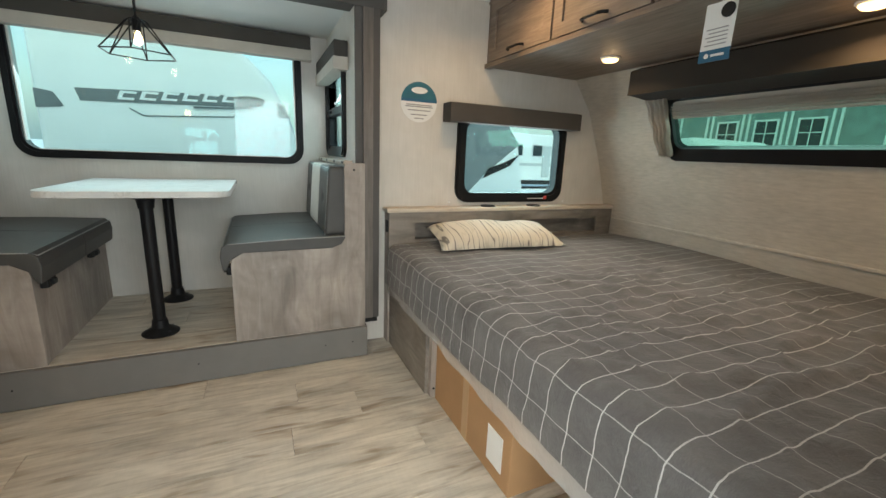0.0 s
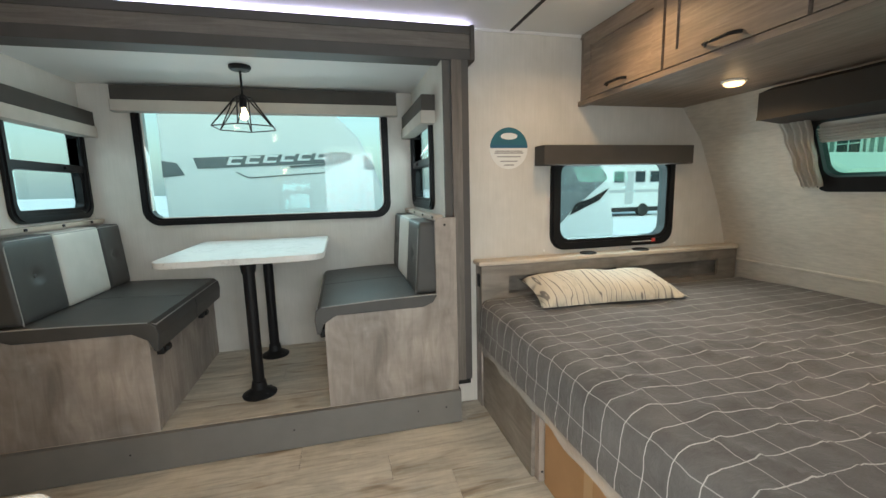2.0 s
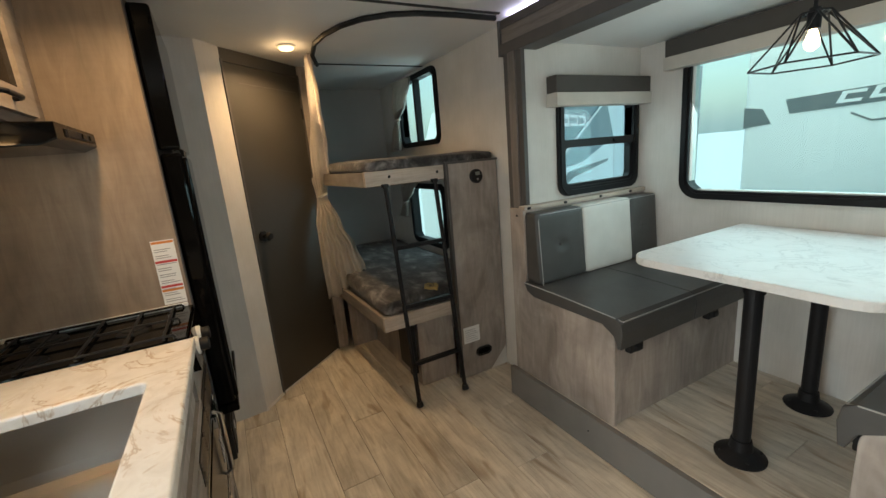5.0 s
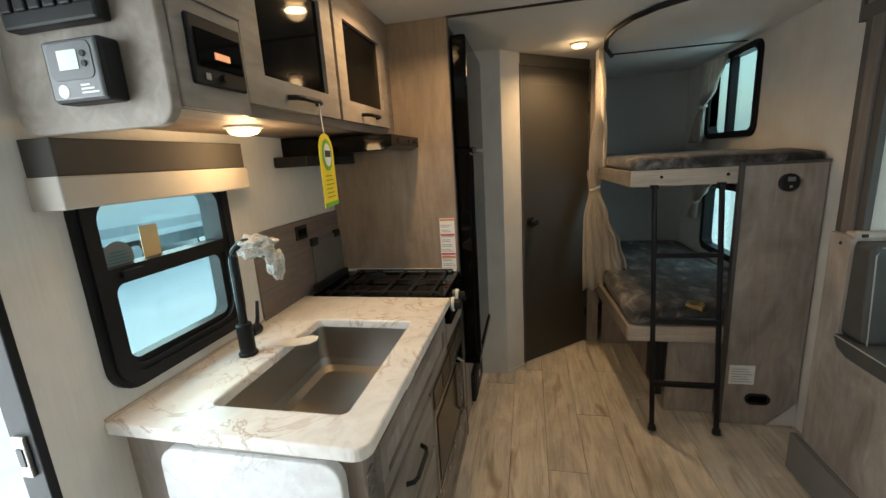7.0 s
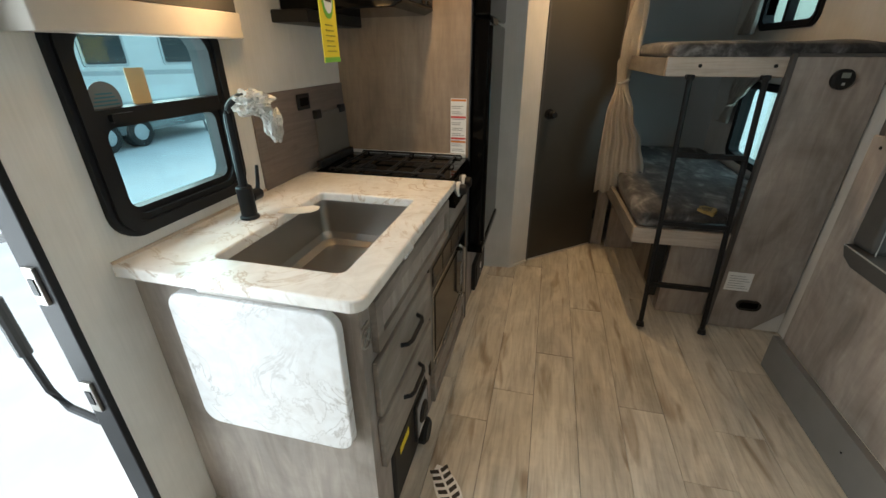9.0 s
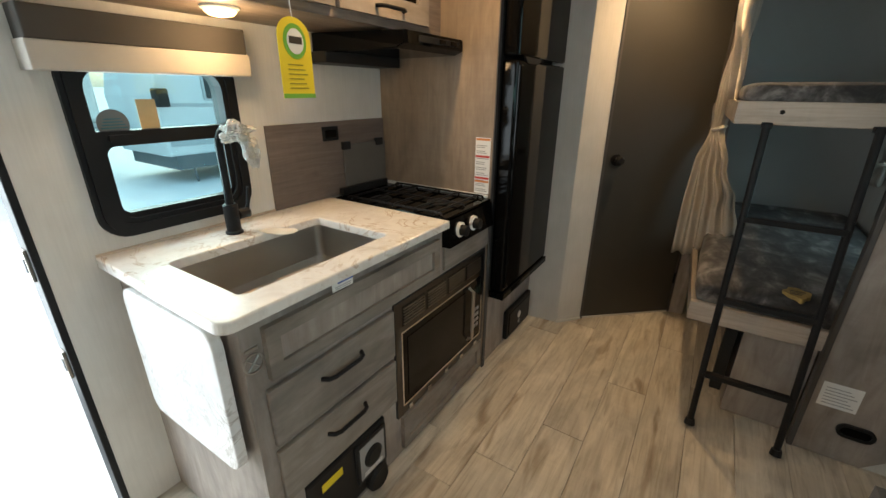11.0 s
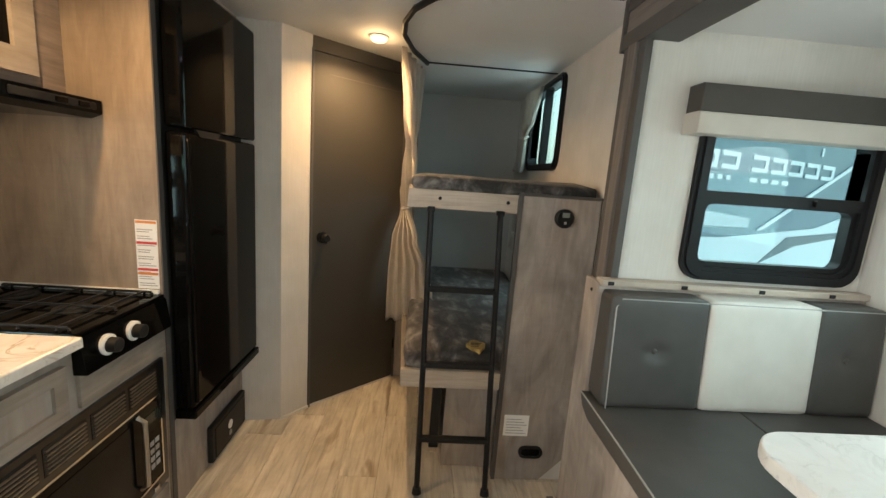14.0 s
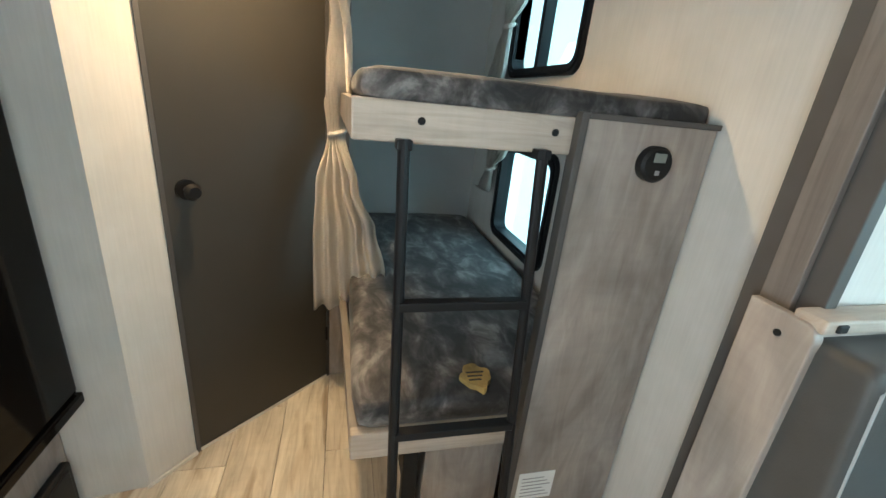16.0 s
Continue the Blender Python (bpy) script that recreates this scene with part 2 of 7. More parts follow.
M_paperlabel = plain("white_paper", (0.78, 0.78, 0.76), 0.7, vary=0.03)
M_red = plain("red_print", (0.55, 0.06, 0.05), 0.7, vary=0.03)
M_orange = plain("orange_print", (0.62, 0.22, 0.05), 0.7, vary=0.03)
M_ink = plain("grey_print", (0.32, 0.32, 0.32), 0.7, vary=0.03)
M_inkdark = plain("black_print", (0.03, 0.025, 0.02), 0.7, vary=0.03)
M_blue = plain("blue_print", (0.02, 0.11, 0.20), 0.6, vary=0.03)
M_teal = plain("teal_print", (0.02, 0.13, 0.18), 0.6, vary=0.15)
M_yellow = plain("yellow_card", (0.78, 0.62, 0.02), 0.6, vary=0.05)
M_green = plain("green_print", (0.16, 0.42, 0.04), 0.6, vary=0.05)
M_glass = glass("tinted_glass", (0.80, 0.97, 0.97))
M_glass_green = glass("green_tinted_glass", (0.55, 0.80, 0.70))
M_bulbglass = glow("warm_lamp_lens", (1.0, 0.66, 0.30), 4.0)
M_led = glow("violet_led_strip", (0.80, 0.74, 1.0), 9.0)
M_red_led = glow("orange_display", (1.0, 0.40, 0.18), 0.7)
M_snow = plain("packed_snow", (0.83, 0.86, 0.88), 0.8, vary=0.07, scale=1.5, grain=0.6, grain_scale=14)
M_rv = plain("white_fibreglass", (0.70, 0.73, 0.74), 0.3, vary=0.03, scale=1.0, grain=0)
M_rvgrey = plain("grey_decal", (0.13, 0.15, 0.16), 0.4, vary=0.05, grain=0)
M_rvlight = plain("pale_grey_decal", (0.45, 0.48, 0.50), 0.4, vary=0.05, grain=0)
M_rvglass = plain("dark_vehicle_glass", (0.03, 0.04, 0.045), 0.1, vary=0.0, grain=0)
M_tyre = plain("tyre_rubber", (0.02, 0.02, 0.02), 0.8)
M_seal = plain("wall_seam_black", (0.012, 0.012, 0.012), 0.6)

# ---- building helpers ----


def empty(name, at, label, category, group="", kind=""):
    ob = new(name)
    ob.empty_display_size = 0.05
    ob.location = at
    return tagged(ob, label, category, group, kind)


def root_of(ob):
    while ob.parent:
        ob = ob.parent
    return ob


def mesh_of(name, bm, material, shift=(0, 0, 0), smooth=False):
    me = bpy.data.meshes.new(name)
    bm.normal_update()
    bm.to_mesh(me)
    bm.free()
    me.transform(Matrix.Translation(-Vector(shift)))
    for m in (material if isinstance(material, (list, tuple)) else [material]):
        me.materials.append(m)
    if smooth:
        for p in me.polygons:
            p.use_smooth = True
    return me


def part(name, bm, material, parent, label="", smooth=False):
    base = root_of(parent).location
    ob = new(name, mesh_of(name, bm, material, base, smooth))
    ob.parent = parent
    return tagged(ob, label)


def single(name, bm, material, label, category="", group="", kind="", smooth=False, at=(0, 0, 0)):
    ob = new(name, mesh_of(name, bm, material, at, smooth))
    ob.location = at
    return tagged(ob, label, category, group, kind)


def box(x0, x1, y0, y1, z0, z1, bevel=0.0, seg=2, bm=None):
    b = bmesh.new() if bm is None else bm
    r = bmesh.ops.create_cube(b, size=1)
    vs = r["verts"]
    for v in vs:
        v.co = ((x0 + x1) / 2 + v.co.x * (x1 - x0), (y0 + y1) / 2 + v.co.y * (y1 - y0), (z0 + z1) / 2 + v.co.z * (z1 - z0))
    if bevel:
        es = list({e for v in vs for e in v.link_edges})
        bmesh.ops.bevel(b, geom=es, offset=bevel, segments=seg, profile=0.5, affect="EDGES")
    return b


def at_axis(axis, u, v, w):
    return {"x": (w, u, v), "y": (u, w, v), "z": (u, v, w)}[axis]


def rounded(u0, u1, v0, v1, r, n=6):
    pts = []
    for cu, cv, a0 in ((u1 - r, v1 - r, 0), (u0 + r, v1 - r, 90), (u0 + r, v0 + r, 180), (u1 - r, v0 + r, 270)):
        for i in range(n + 1):
            a = radians(a0 + 90 * i / n)
            pts.append((cu + r * math.cos(a), cv + r * math.sin(a)))
    return pts


def slab(axis, pts, w0, w1, bevel=0.0, bm=None, seg=2):
    b = bmesh.new() if bm is None else bm
    lo = [b.verts.new(at_axis(axis, u, v, w0)) for u, v in pts]
    hi = [b.verts.new(at_axis(axis, u, v, w1)) for u, v in pts]
    fs = [b.faces.new(lo), b.faces.new(hi[::-1])]
    n = len(pts)
    for i in range(n):
        fs.append(b.faces.new((lo[i], hi[i], hi[(i + 1) % n], lo[(i + 1) % n])))
    bmesh.ops.recalc_face_normals(b, faces=fs)
    if bevel:
        es = [e for f in fs[:2] for e in f.edges]
        bmesh.ops.bevel(b, geom=es, offset=bevel, segments=seg, profile=0.5, affect="EDGES")
    return b


def ring(axis, outer, inner, w0, w1, bm=None):
    b = bmesh.new() if bm is None else bm
    n = len(outer)
    o0 = [b.verts.new(at_axis(axis, u, v, w0)) for u, v in outer]
    o1 = [b.verts.new(at_axis(axis, u, v, w1)) for u, v in outer]
    i0 = [b.verts.new(at_axis(axis, u, v, w0)) for u, v in inner]
    i1 = [b.verts.new(at_axis(axis, u, v, w1)) for u, v in inner]
    fs = []
    for k in range(n):
        j = (k + 1) % n
        fs += [b.faces.new((o0[k], o0[j], o1[j], o1[k])), b.faces.new((i0[k], i1[k], i1[j], i0[j])),
               b.faces.new((o1[k], o1[j], i1[j], i1[k])), b.faces.new((o0[k], i0[k], i0[j], o0[j]))]
    bmesh.ops.recalc_face_normals(b, faces=fs)
    return b


def tube(path, r, n=8, closed=False, bm=None):
    b = bmesh.new() if bm is None else bm
    P = [Vector(p) for p in path]
    rings = []
    m = len(P)
    for i, p in enumerate(P):
        if closed:
            d = (P[(i + 1) % m] - P[i - 1]).normalized()
        else:
            d = (P[min(i + 1, m - 1)] - P[max(i - 1, 0)]).normalized()
        ref = Vector((0, 0, 1)) if abs(d.z) < 0.9 else Vector((1, 0, 0))
        a = d.cross(ref).normalized()
        c = d.cross(a).normalized()
        rr = r[i] if isinstance(r, (list, tuple)) else r
        rings.append([b.verts.new(p + (a * math.cos(t) + c * math.sin(t)) * rr) for t in (2 * math.pi * k / n for k in range(n))])
    for i in range(m if closed else m - 1):
        A, B = rings[i], rings[(i + 1) % m]
        for k in range(n):
            b.faces.new((A[k], A[(k + 1) % n], B[(k + 1) % n], B[k]))
    if not closed:
        b.faces.new(rings[0][::-1])
        b.faces.new(rings[-1])
    bmesh.ops.recalc_face_normals(b, faces=b.faces[:])
    return b


def lathe(cx, cy, prof, n=20, axis="z", bm=None):
    """prof: (radius, height) pairs; axis x or y turns the lathe to point along it, with cx, cy then the two other places."""
    b = bmesh.new() if bm is None else bm
    rings = []
    for r, h in prof:
        row = []
        for k in range(n):
            a = 2 * math.pi * k / n
            u, v = cx + r * math.cos(a), cy + r * math.sin(a)
            row.append(b.verts.new(at_axis(axis, u, v, h)))
        rings.append(row)
    for A, B in zip(rings, rings[1:]):
        for k in range(n):
            b.faces.new((A[k], A[(k + 1) % n], B[(k + 1) % n], B[k]))
    b.faces.new(rings[0][::-1])
    b.faces.new(rings[-1])
    bmesh.ops.recalc_face_normals(b, faces=b.faces[:])
    return b


def wall_cells(axis, us, vs, w0, w1, holes):
    """A wall with real openings: us, vs are its extents, holes are (u0, u1, v0, v1)."""
    U = sorted({*us, *[h[0] for h in holes], *[h[1] for h in holes]})
    V = sorted({*vs, *[h[2] for h in holes], *[h[3] for h in holes]})
    b = bmesh.new()
    vert = {}

    def vv(i, j, w):
        if (i, j, w) not in vert:
            vert[i, j, w] = b.verts.new(at_axis(axis, U[i], V[j], (w0, w1)[w]))
        return vert[i, j, w]

    def solid(i, j):
        if not (0 <= i < len(U) - 1 and 0 <= j < len(V) - 1):
            return False
        cu, cv = (U[i] + U[i + 1]) / 2, (V[j] + V[j + 1]) / 2
        return not any(h[0] < cu < h[1] and h[2] < cv < h[3] for h in holes)

    for i in range(len(U) - 1):
        for j in range(len(V) - 1):
            if not solid(i, j):
                continue
            for w in (0, 1):
                b.faces.new((vv(i, j, w), vv(i + 1, j, w), vv(i + 1, j + 1, w), vv(i, j + 1, w)))
            for di, dj, e in ((-1, 0, ((i, j), (i, j + 1))), (1, 0, ((i + 1, j), (i + 1, j + 1))), (0, -1, ((i, j), (i + 1, j))), (0, 1, ((i, j + 1), (i + 1, j + 1)))):
                if not solid(i + di, j + dj):
                    (a, c), (d, f2) = e
                    b.faces.new((vv(a, c, 0), vv(d, f2, 0), vv(d, f2, 1), vv(a, c, 1)))
    bmesh.ops.recalc_face_normals(b, faces=b.faces[:])
    return b


# ---- structure ----
YS, YN, ZC, XR = 0.375, 2.665, 2.06, -3.45
SX0, SX1, SY, SZ0, SZ1 = -1.24, 0.74, 3.44, 0.18, 1.90

floor = empty("floor", (0, 0, 0), "light greige wood-look plank floor", "floor", kind="structure")
part("subfloor", box(XR, 2.72, YS - 0.04, YN + 0.02, -0.06, -0.006), M_seal, floor, "dark underlay under the planks")

bm = wall_cells("y", (XR, 2.72), (0, ZC + 0.02), YN, YN + 0.05,
                [(SX0 - 0.06, SX1 + 0.06, 0.0, SZ1 + 0.03), (1.44, 2.19, 0.90, 1.40), (-2.97, -2.33, 1.52, 2.0), (-2.92, -2.34, 0.70, 1.15)])
single("wall_north", bm, M_wall, "pale cream smooth wall board", "wall", kind="structure")
bm = wall_cells("y", (XR, 2.72), (-0.05, ZC + 0.02), YS - 0.05, YS,
                [(0.02, 0.70, -0.05, 1.88), (-0.56, -0.17, 1.0, 1.42)])
single("wall_south", bm, M_wall, "pale cream smooth wall board with the entry doorway", "wall", kind="structure")
bm = wall_cells("x", (YS - 0.05, YN + 0.05), (-0.05, ZC + 0.02), XR - 0.05, XR, [])
single("wall_rear", bm, M_bunkwall, "grey rear wall behind the bunks", "wall", kind="structure")

# the front wall leans inwards as it rises; its window is a missing cell
PROF = [(2.70, -0.02), (2.70, 0.60), (2.665, 0.85), (2.60, 1.08), (2.545, 1.22), (2.425, 1.50), (2.27, 1.70), (1.95, 2.07)]
ycuts = [YS, 0.90, 2.03, YN]
bm = bmesh.new()
for i in range(len(PROF) - 1):
    for j in range(3):
        if i == 4 and j == 1:
            continue
        (xa, za), (xb, zb) = PROF[i], PROF[i + 1]
        for o in (0.0, 0.05):
            q = [bm.verts.new((xa + o, ycuts[j], za)), bm.verts.new((xa + o, ycuts[j + 1], za)), bm.verts.new((xb + o, ycuts[j + 1], zb)), bm.verts.new((xb + o, ycuts[j], zb))]
            bm.faces.new(q if o else q[::-1])
bmesh.ops.remove_doubles(bm, verts=bm.verts[:], dist=1e-5)
single("trim_front_bead", box(2.672, 2.70, YS, YN, 0.735, 0.752, 0.004), M_paper, "thin wallpapered bead strip along the front wall", "trim", kind="structure")
single("wall_front", bm, M_paper, "sloping front wall in beige woven-look wallpaper", "wall", kind="structure")

bm = box(XR, 2.0, YS - 0.05, YN + 0.05, ZC, ZC + 0.04)
single("ceiling", bm, M_ceiling, "smooth off-white ceiling board", "ceiling", kind="structure")
for name, x, y0, y1 in (("trim", -1.37, 0.995, 2.54), ("trim", 1.15, 0.38, 2.66), ("trim", -2.50, 1.86, 2.66)):
    single(name, box(x - 0.008, x + 0.008, y0, y1, ZC - 0.006, ZC + 0.002), M_seal, "thin black ceiling seam strip", "trim", kind="structure")
single("trim", box(0.95, 1.9, YN - 0.01, YN + 0.002, ZC - 0.012, ZC + 0.001), M_white, "white ceiling edge strip", "trim", kind="structure")

# slide-out box
slide = empty("slide_floor", (0, 2.6, SZ0), "raised wood-look floor of the dinette slide-out", "floor", kind="structure")
part("floor_base", box(SX0 - 0.05, SX1 + 0.05, 2.491, SY + 0.05, 0.02, SZ0 - 0.008), M_seal, slide)
single("wall_slide_back", wall_cells("y", (SX0 - 0.05, SX1 + 0.05), (0.05, SZ1 + 0.05), SY, SY + 0.05, [(-0.925, 0.515, 1.10, 1.80)]), M_wall,
       "pale cream back wall of the slide-out", "wall", kind="structure")
for name, x0, x1 in (("wall_slide_rear", SX0 - 0.05, SX0), ("wall_slide_front", SX1, SX1 + 0.05)):
    single(name, wall_cells("x", (2.56, SY), (0.05, SZ1 + 0.05), x0, x1, [(2.82, 3.37, 1.165, 1.63)]), M_wall,
           "pale cream side wall of the slide-out", "wall", kind="structure")
single("ceiling_slide", box(SX0 - 0.05, SX1 + 0.05, 2.56, SY + 0.05, SZ1, SZ1 + 0.04), M_ceiling, "smooth off-white slide-out ceiling", "ceiling", kind="structure")

kick = empty("kick_panel", (-0.27, 2.47, 0), "flat grey kick board with screws under the slide-out", "panel", kind="structure")
part("board", box(-1.325, 0.785, 2.463, 2.49, 0.004, 0.178, 0.002), M_kick, kick)
for x in (-0.75, -0.06, 0.55, 0.70):
    part("screw", lathe(x, 0.10, [(0.004, 2.4635), (0.004, 2.461)], 8, "y"), M_black, kick)

fascia = empty("slide_fascia", (-0.24, 2.6, 0), "dark grey and brown wood-grain fascia framing the slide-out", "fascia", kind="structure")
part("top_strip", box(-1.39, 0.905, 2.545, 2.66, 1.985, 2.025, 0.003), M_trim, fascia)
part("wood_strip", box(-1.375, 0.885, 2.549, 2.655, 1.915, 1.985, 0.002), M_trimwood, fascia, "brown wood-grain strip")
part("lower_strip", box(-1.39, 0.905, 2.54, 2.66, 1.862, 1.915, 0.003), M_trim, fascia)
part("end_cap", box(0.885, 0.907, 2.538, 2.66, 1.86, 2.027, 0.002), M_trim, fascia)
part("end_cap", box(-1.392, -1.375, 2.538, 2.66, 1.86, 2.027, 0.002), M_trim, fascia)
part("led_strip", box(-1.38, 0.89, 2.60, 2.655, 2.027, 2.036), M_led, fascia, "glowing violet light strip")
for s in (1, -1):
    def jx(a, c):
        return (a, c) if s == 1 else (-0.484 - c, -0.484 - a)
    z0 = 0.20 if s == 1 else 0.17
    for nm, a, c, f, mt in (("inner_strip", 0.742, 0.782, 2.545, M_trim), ("wood_upright", 0.782, 0.835, 2.535, M_trimwood_z), ("outer_strip", 0.835, 0.872, 2.54, M_trim)):
        x0, x1 = jx(a, c)
        part(nm, box(x0, x1, f, 2.57 if nm == "inner_strip" else 2.662, z0, 1.862, 0.002), mt, fascia)
    x0, x1 = jx(0.78, 0.865)
    part("foot_block", box(x0, x1, 2.55, 2.66, z0 - 0.03, z0), M_matteblack, fascia)


# ---- windows ----


def window(name, axis, u0, u1, v0, v1, face, inward, r=0.06, fw=0.045, rail=None, post=None, glass_mat=None, label="", deep=0.05):
    """A framed window in a wall whose room face is at `face`; inward is the sign towards the room."""
    mid = at_axis(axis, (u0 + u1) / 2, v0, face)
    th = empty(name, mid, label or "black-framed window with rounded corners", "window", kind="structure")
    w0, w1 = sorted((face + inward * 0.016, face - inward * deep))
    part("window_frame", ring(axis, rounded(u0, u1, v0, v1, r), rounded(u0 + fw, u1 - fw, v0 + fw, v1 - fw, r * 0.75), w0, w1), M_frame, th)
    w2, w3 = sorted((face + inward * 0.024, face + inward * 0.012))
    part("frame_lip", ring(axis, rounded(u0 + 0.012, u1 - 0.012, v0 + 0.012, v1 - 0.012, r * 0.92), rounded(u0 + fw * 0.7, u1 - fw * 0.7, v0 + fw * 0.7, v1 - fw * 0.7, r * 0.8), w2, w3), M_frame, th)
    gu0, gu1, gv0, gv1 = u0 + fw * 0.9, u1 - fw * 0.9, v0 + fw * 0.9, v1 - fw * 0.9
    gw = face - inward * 0.02
    pieces = [(gu0, gu1, gv0, gv1)]
    if rail:
        pieces = [(gu0, gu1, gv0, rail), (gu0, gu1, rail, gv1)]
        a, c = sorted((face + inward * 0.014, face - inward * 0.035))
        part("mid_rail", slab(axis, rounded(gu0, gu1, rail - 0.02, rail + 0.02, 0.004, 2), a, c), M_frame, th)
        a, c = sorted((face + inward * 0.026, face + inward * 0.013))
        part("latch", slab(axis, rounded((gu0 + gu1) / 2 + 0.10, (gu0 + gu1) / 2 + 0.16, rail - 0.008, rail + 0.01, 0.004, 2), a, c), M_frame, th)
        part("sash", ring(axis, rounded(gu0, gu1, gv0, rail, 0.03), rounded(gu0 + 0.022, gu1 - 0.022, gv0 + 0.022, rail - 0.022, 0.025), *sorted((face + inward * 0.004, face - inward * 0.03))), M_frame, th)
    if post:
        pieces = [(gu0, post, gv0, gv1), (post, gu1, gv0, gv1)]
        a, c = sorted((face + inward * 0.012, face - inward * 0.035))
        part("mid_post", slab(axis, rounded(post - 0.018, post + 0.018, gv0, gv1, 0.004, 2), a, c), M_frame, th)
    for a0, a1, b0, b1 in pieces:
        p = part("pane", slab(axis, rounded(a0, a1, b0, b1, 0.03), *sorted((gw, gw - inward * 0.004))), glass_mat or M_glass, th)
        p.visible_shadow = False
    return th


window("window_slide", "y", -0.975, 0.565, 1.05, 1.85, SY, -1, 0.10, 0.045, label="wide black-framed dinette window with rounded corners")
window("window_slide_rear", "x", 2.775, 3.415, 1.12, 1.675, SX0, 1, 0.07, 0.045, rail=1.40, label="black-framed sliding side window of the dinette")
window("window_slide_front", "x", 2.775, 3.415, 1.12, 1.675, SX1, -1, 0.07, 0.045, rail=1.40, label="black-framed sliding side window of the dinette")
win_bed = window("window_bed", "y", 1.395, 2.235, 0.865, 1.43, YN, -1, 0.09, 0.06, label="black-framed window above the bed shelf")
part("warning_tab", box(2.075, 2.10, YN - 0.032, YN - 0.0245, 0.884, 0.906, 0.002), M_red, win_bed, "small red tab")
part("sticker_line", box(1.94, 2.075, YN - 0.0262, YN - 0.0245, 0.888, 0.892), M_paperlabel, win_bed)
window("window_bunk_upper", "y", -3.01, -2.30, 1.485, 2.035, YN, -1, 0.07, 0.04, post=-2.68, label="black-framed sliding window beside the upper bunk")
window("window_bunk_lower", "y", -2.95, -2.31, 0.665, 1.185, YN, -1, 0.07, 0.045, label="black-framed window beside the lower bunk")
window("window_kitchen", "y", -0.605, -0.135, 0.955, 1.465, YS, 1, 0.07, 0.05, rail=1.235, label="black-framed sliding window behind the sink")

# front window on the sloping wall
fx0, fz0, fx1, fz1 = 2.545, 1.22, 2.425, 1.50
fw_dir = Vector((fx1 - fx0, 0, fz1 - fz0)).normalized()
fw_nor = Vector((-fw_dir.z, 0, fw_dir.x))
front_m = Matrix.Translation((fx0, 0, fz0)) @ Matrix(((fw_dir.x, 0, fw_nor.x, 0), (0, 1, 0, 0), (fw_dir.z, 0, fw_nor.z, 0), (0, 0, 0, 1)))


def front_part(name, bm, mat, th, label=""):
    bmesh.ops.transform(bm, matrix=front_m, verts=bm.verts[:])
    bmesh.ops.recalc_face_normals(bm, faces=bm.faces[:])
    return part(name, bm, mat, th, label)


fwin = empty("window_front", (2.545, 1.36, 1.22), "long green-tinted front window in a black frame", "window", kind="structure")
front_part("window_frame", ring("z", rounded(-0.04, 0.345, 0.86, 2.07, 0.05), rounded(0.035, 0.31, 0.90, 2.02, 0.05), -0.04, 0.014), M_frame, fwin)
front_part("pane", slab("z", rounded(0.0, 0.325, 0.88, 2.04, 0.05), -0.012, -0.008), M_glass_green, fwin).visible_shadow = False


# ---- valances ----


def valance(axis, u0, u1, zt, zm, zb, face, inward, depth, group="", one=False):
    mid = at_axis(axis, (u0 + u1) / 2, zb, face)
    th = empty("window_valance", mid, "dark brown fabric box valance" if one else "two-tone box valance, dark grey band over cream band", "valance", group)
    w0, w1 = sorted((face, face + inward * depth))
    if one:
        part("cover", slab(axis, [(u0, zb), (u1, zb), (u1, zt), (u0, zt)], w0, w1, 0.004), M_valance, th)
        return th
    part("upper_band", slab(axis, [(u0, zm), (u1, zm), (u1, zt), (u0, zt)], w0, w1, 0.004), M_valance, th)
    w0, w1 = sorted((face, face + inward * (depth + 0.006)))
    part("lower_band", slab(axis, [(u0 - 0.005, zb), (u1 + 0.005, zb), (u1 + 0.005, zm), (u0 - 0.005, zm)], w0, w1, 0.004), M_valance_pale, th)
    return th


valance("y", -1.045, 0.625, 1.885, 1.80, 1.735, SY, -1, 0.07, "dinette valances")
valance("x", 2.715, 3.43, 1.735, 1.652, 1.588, SX0, 1, 0.075, "dinette valances")
valance("x", 2.715, 3.43, 1.735, 1.652, 1.588, SX1, -1, 0.075, "dinette valances")
valance("y", -0.625, -0.085, 1.543, 1.470, 1.405, YS, 1, 0.08, "")
valance("y", 1.295, 2.265, 1.458, 1.4, 1.352, YN, -1, 0.115, "", True)


def soft_box(x0, x1, y0, y1, z0, z1, r, seed, amp=0.008):
    b = box(x0, x1, y0, y1, z0, z1)
    bmesh.ops.subdivide_edges(b, edges=b.edges[:], cuts=17, use_grid_fill=True)
    c = Vector(((x0 + x1) / 2, (y0 + y1) / 2, (z0 + z1) / 2))
    h = Vector(((x1 - x0) / 2, (y1 - y0) / 2, (z1 - z0) / 2))
    for v in b.verts:
        d = v.co - c
        inn = Vector([max(-h[i] + r, min(h[i] - r, d[i])) for i in range(3)])
        off = d - inn
        if off.length > 1e-6:
            off = off.normalized() * min(r, max(abs(o) for o in off))
        v.co = c + inn + off
        if v.co.z > z0 + 0.02:
            v.co += Vector((0.3, 0.3, 1)) * amp * noise.noise(v.co * 6 + Vector((seed, 0, 0)))
    return b

# ---- dinette ----


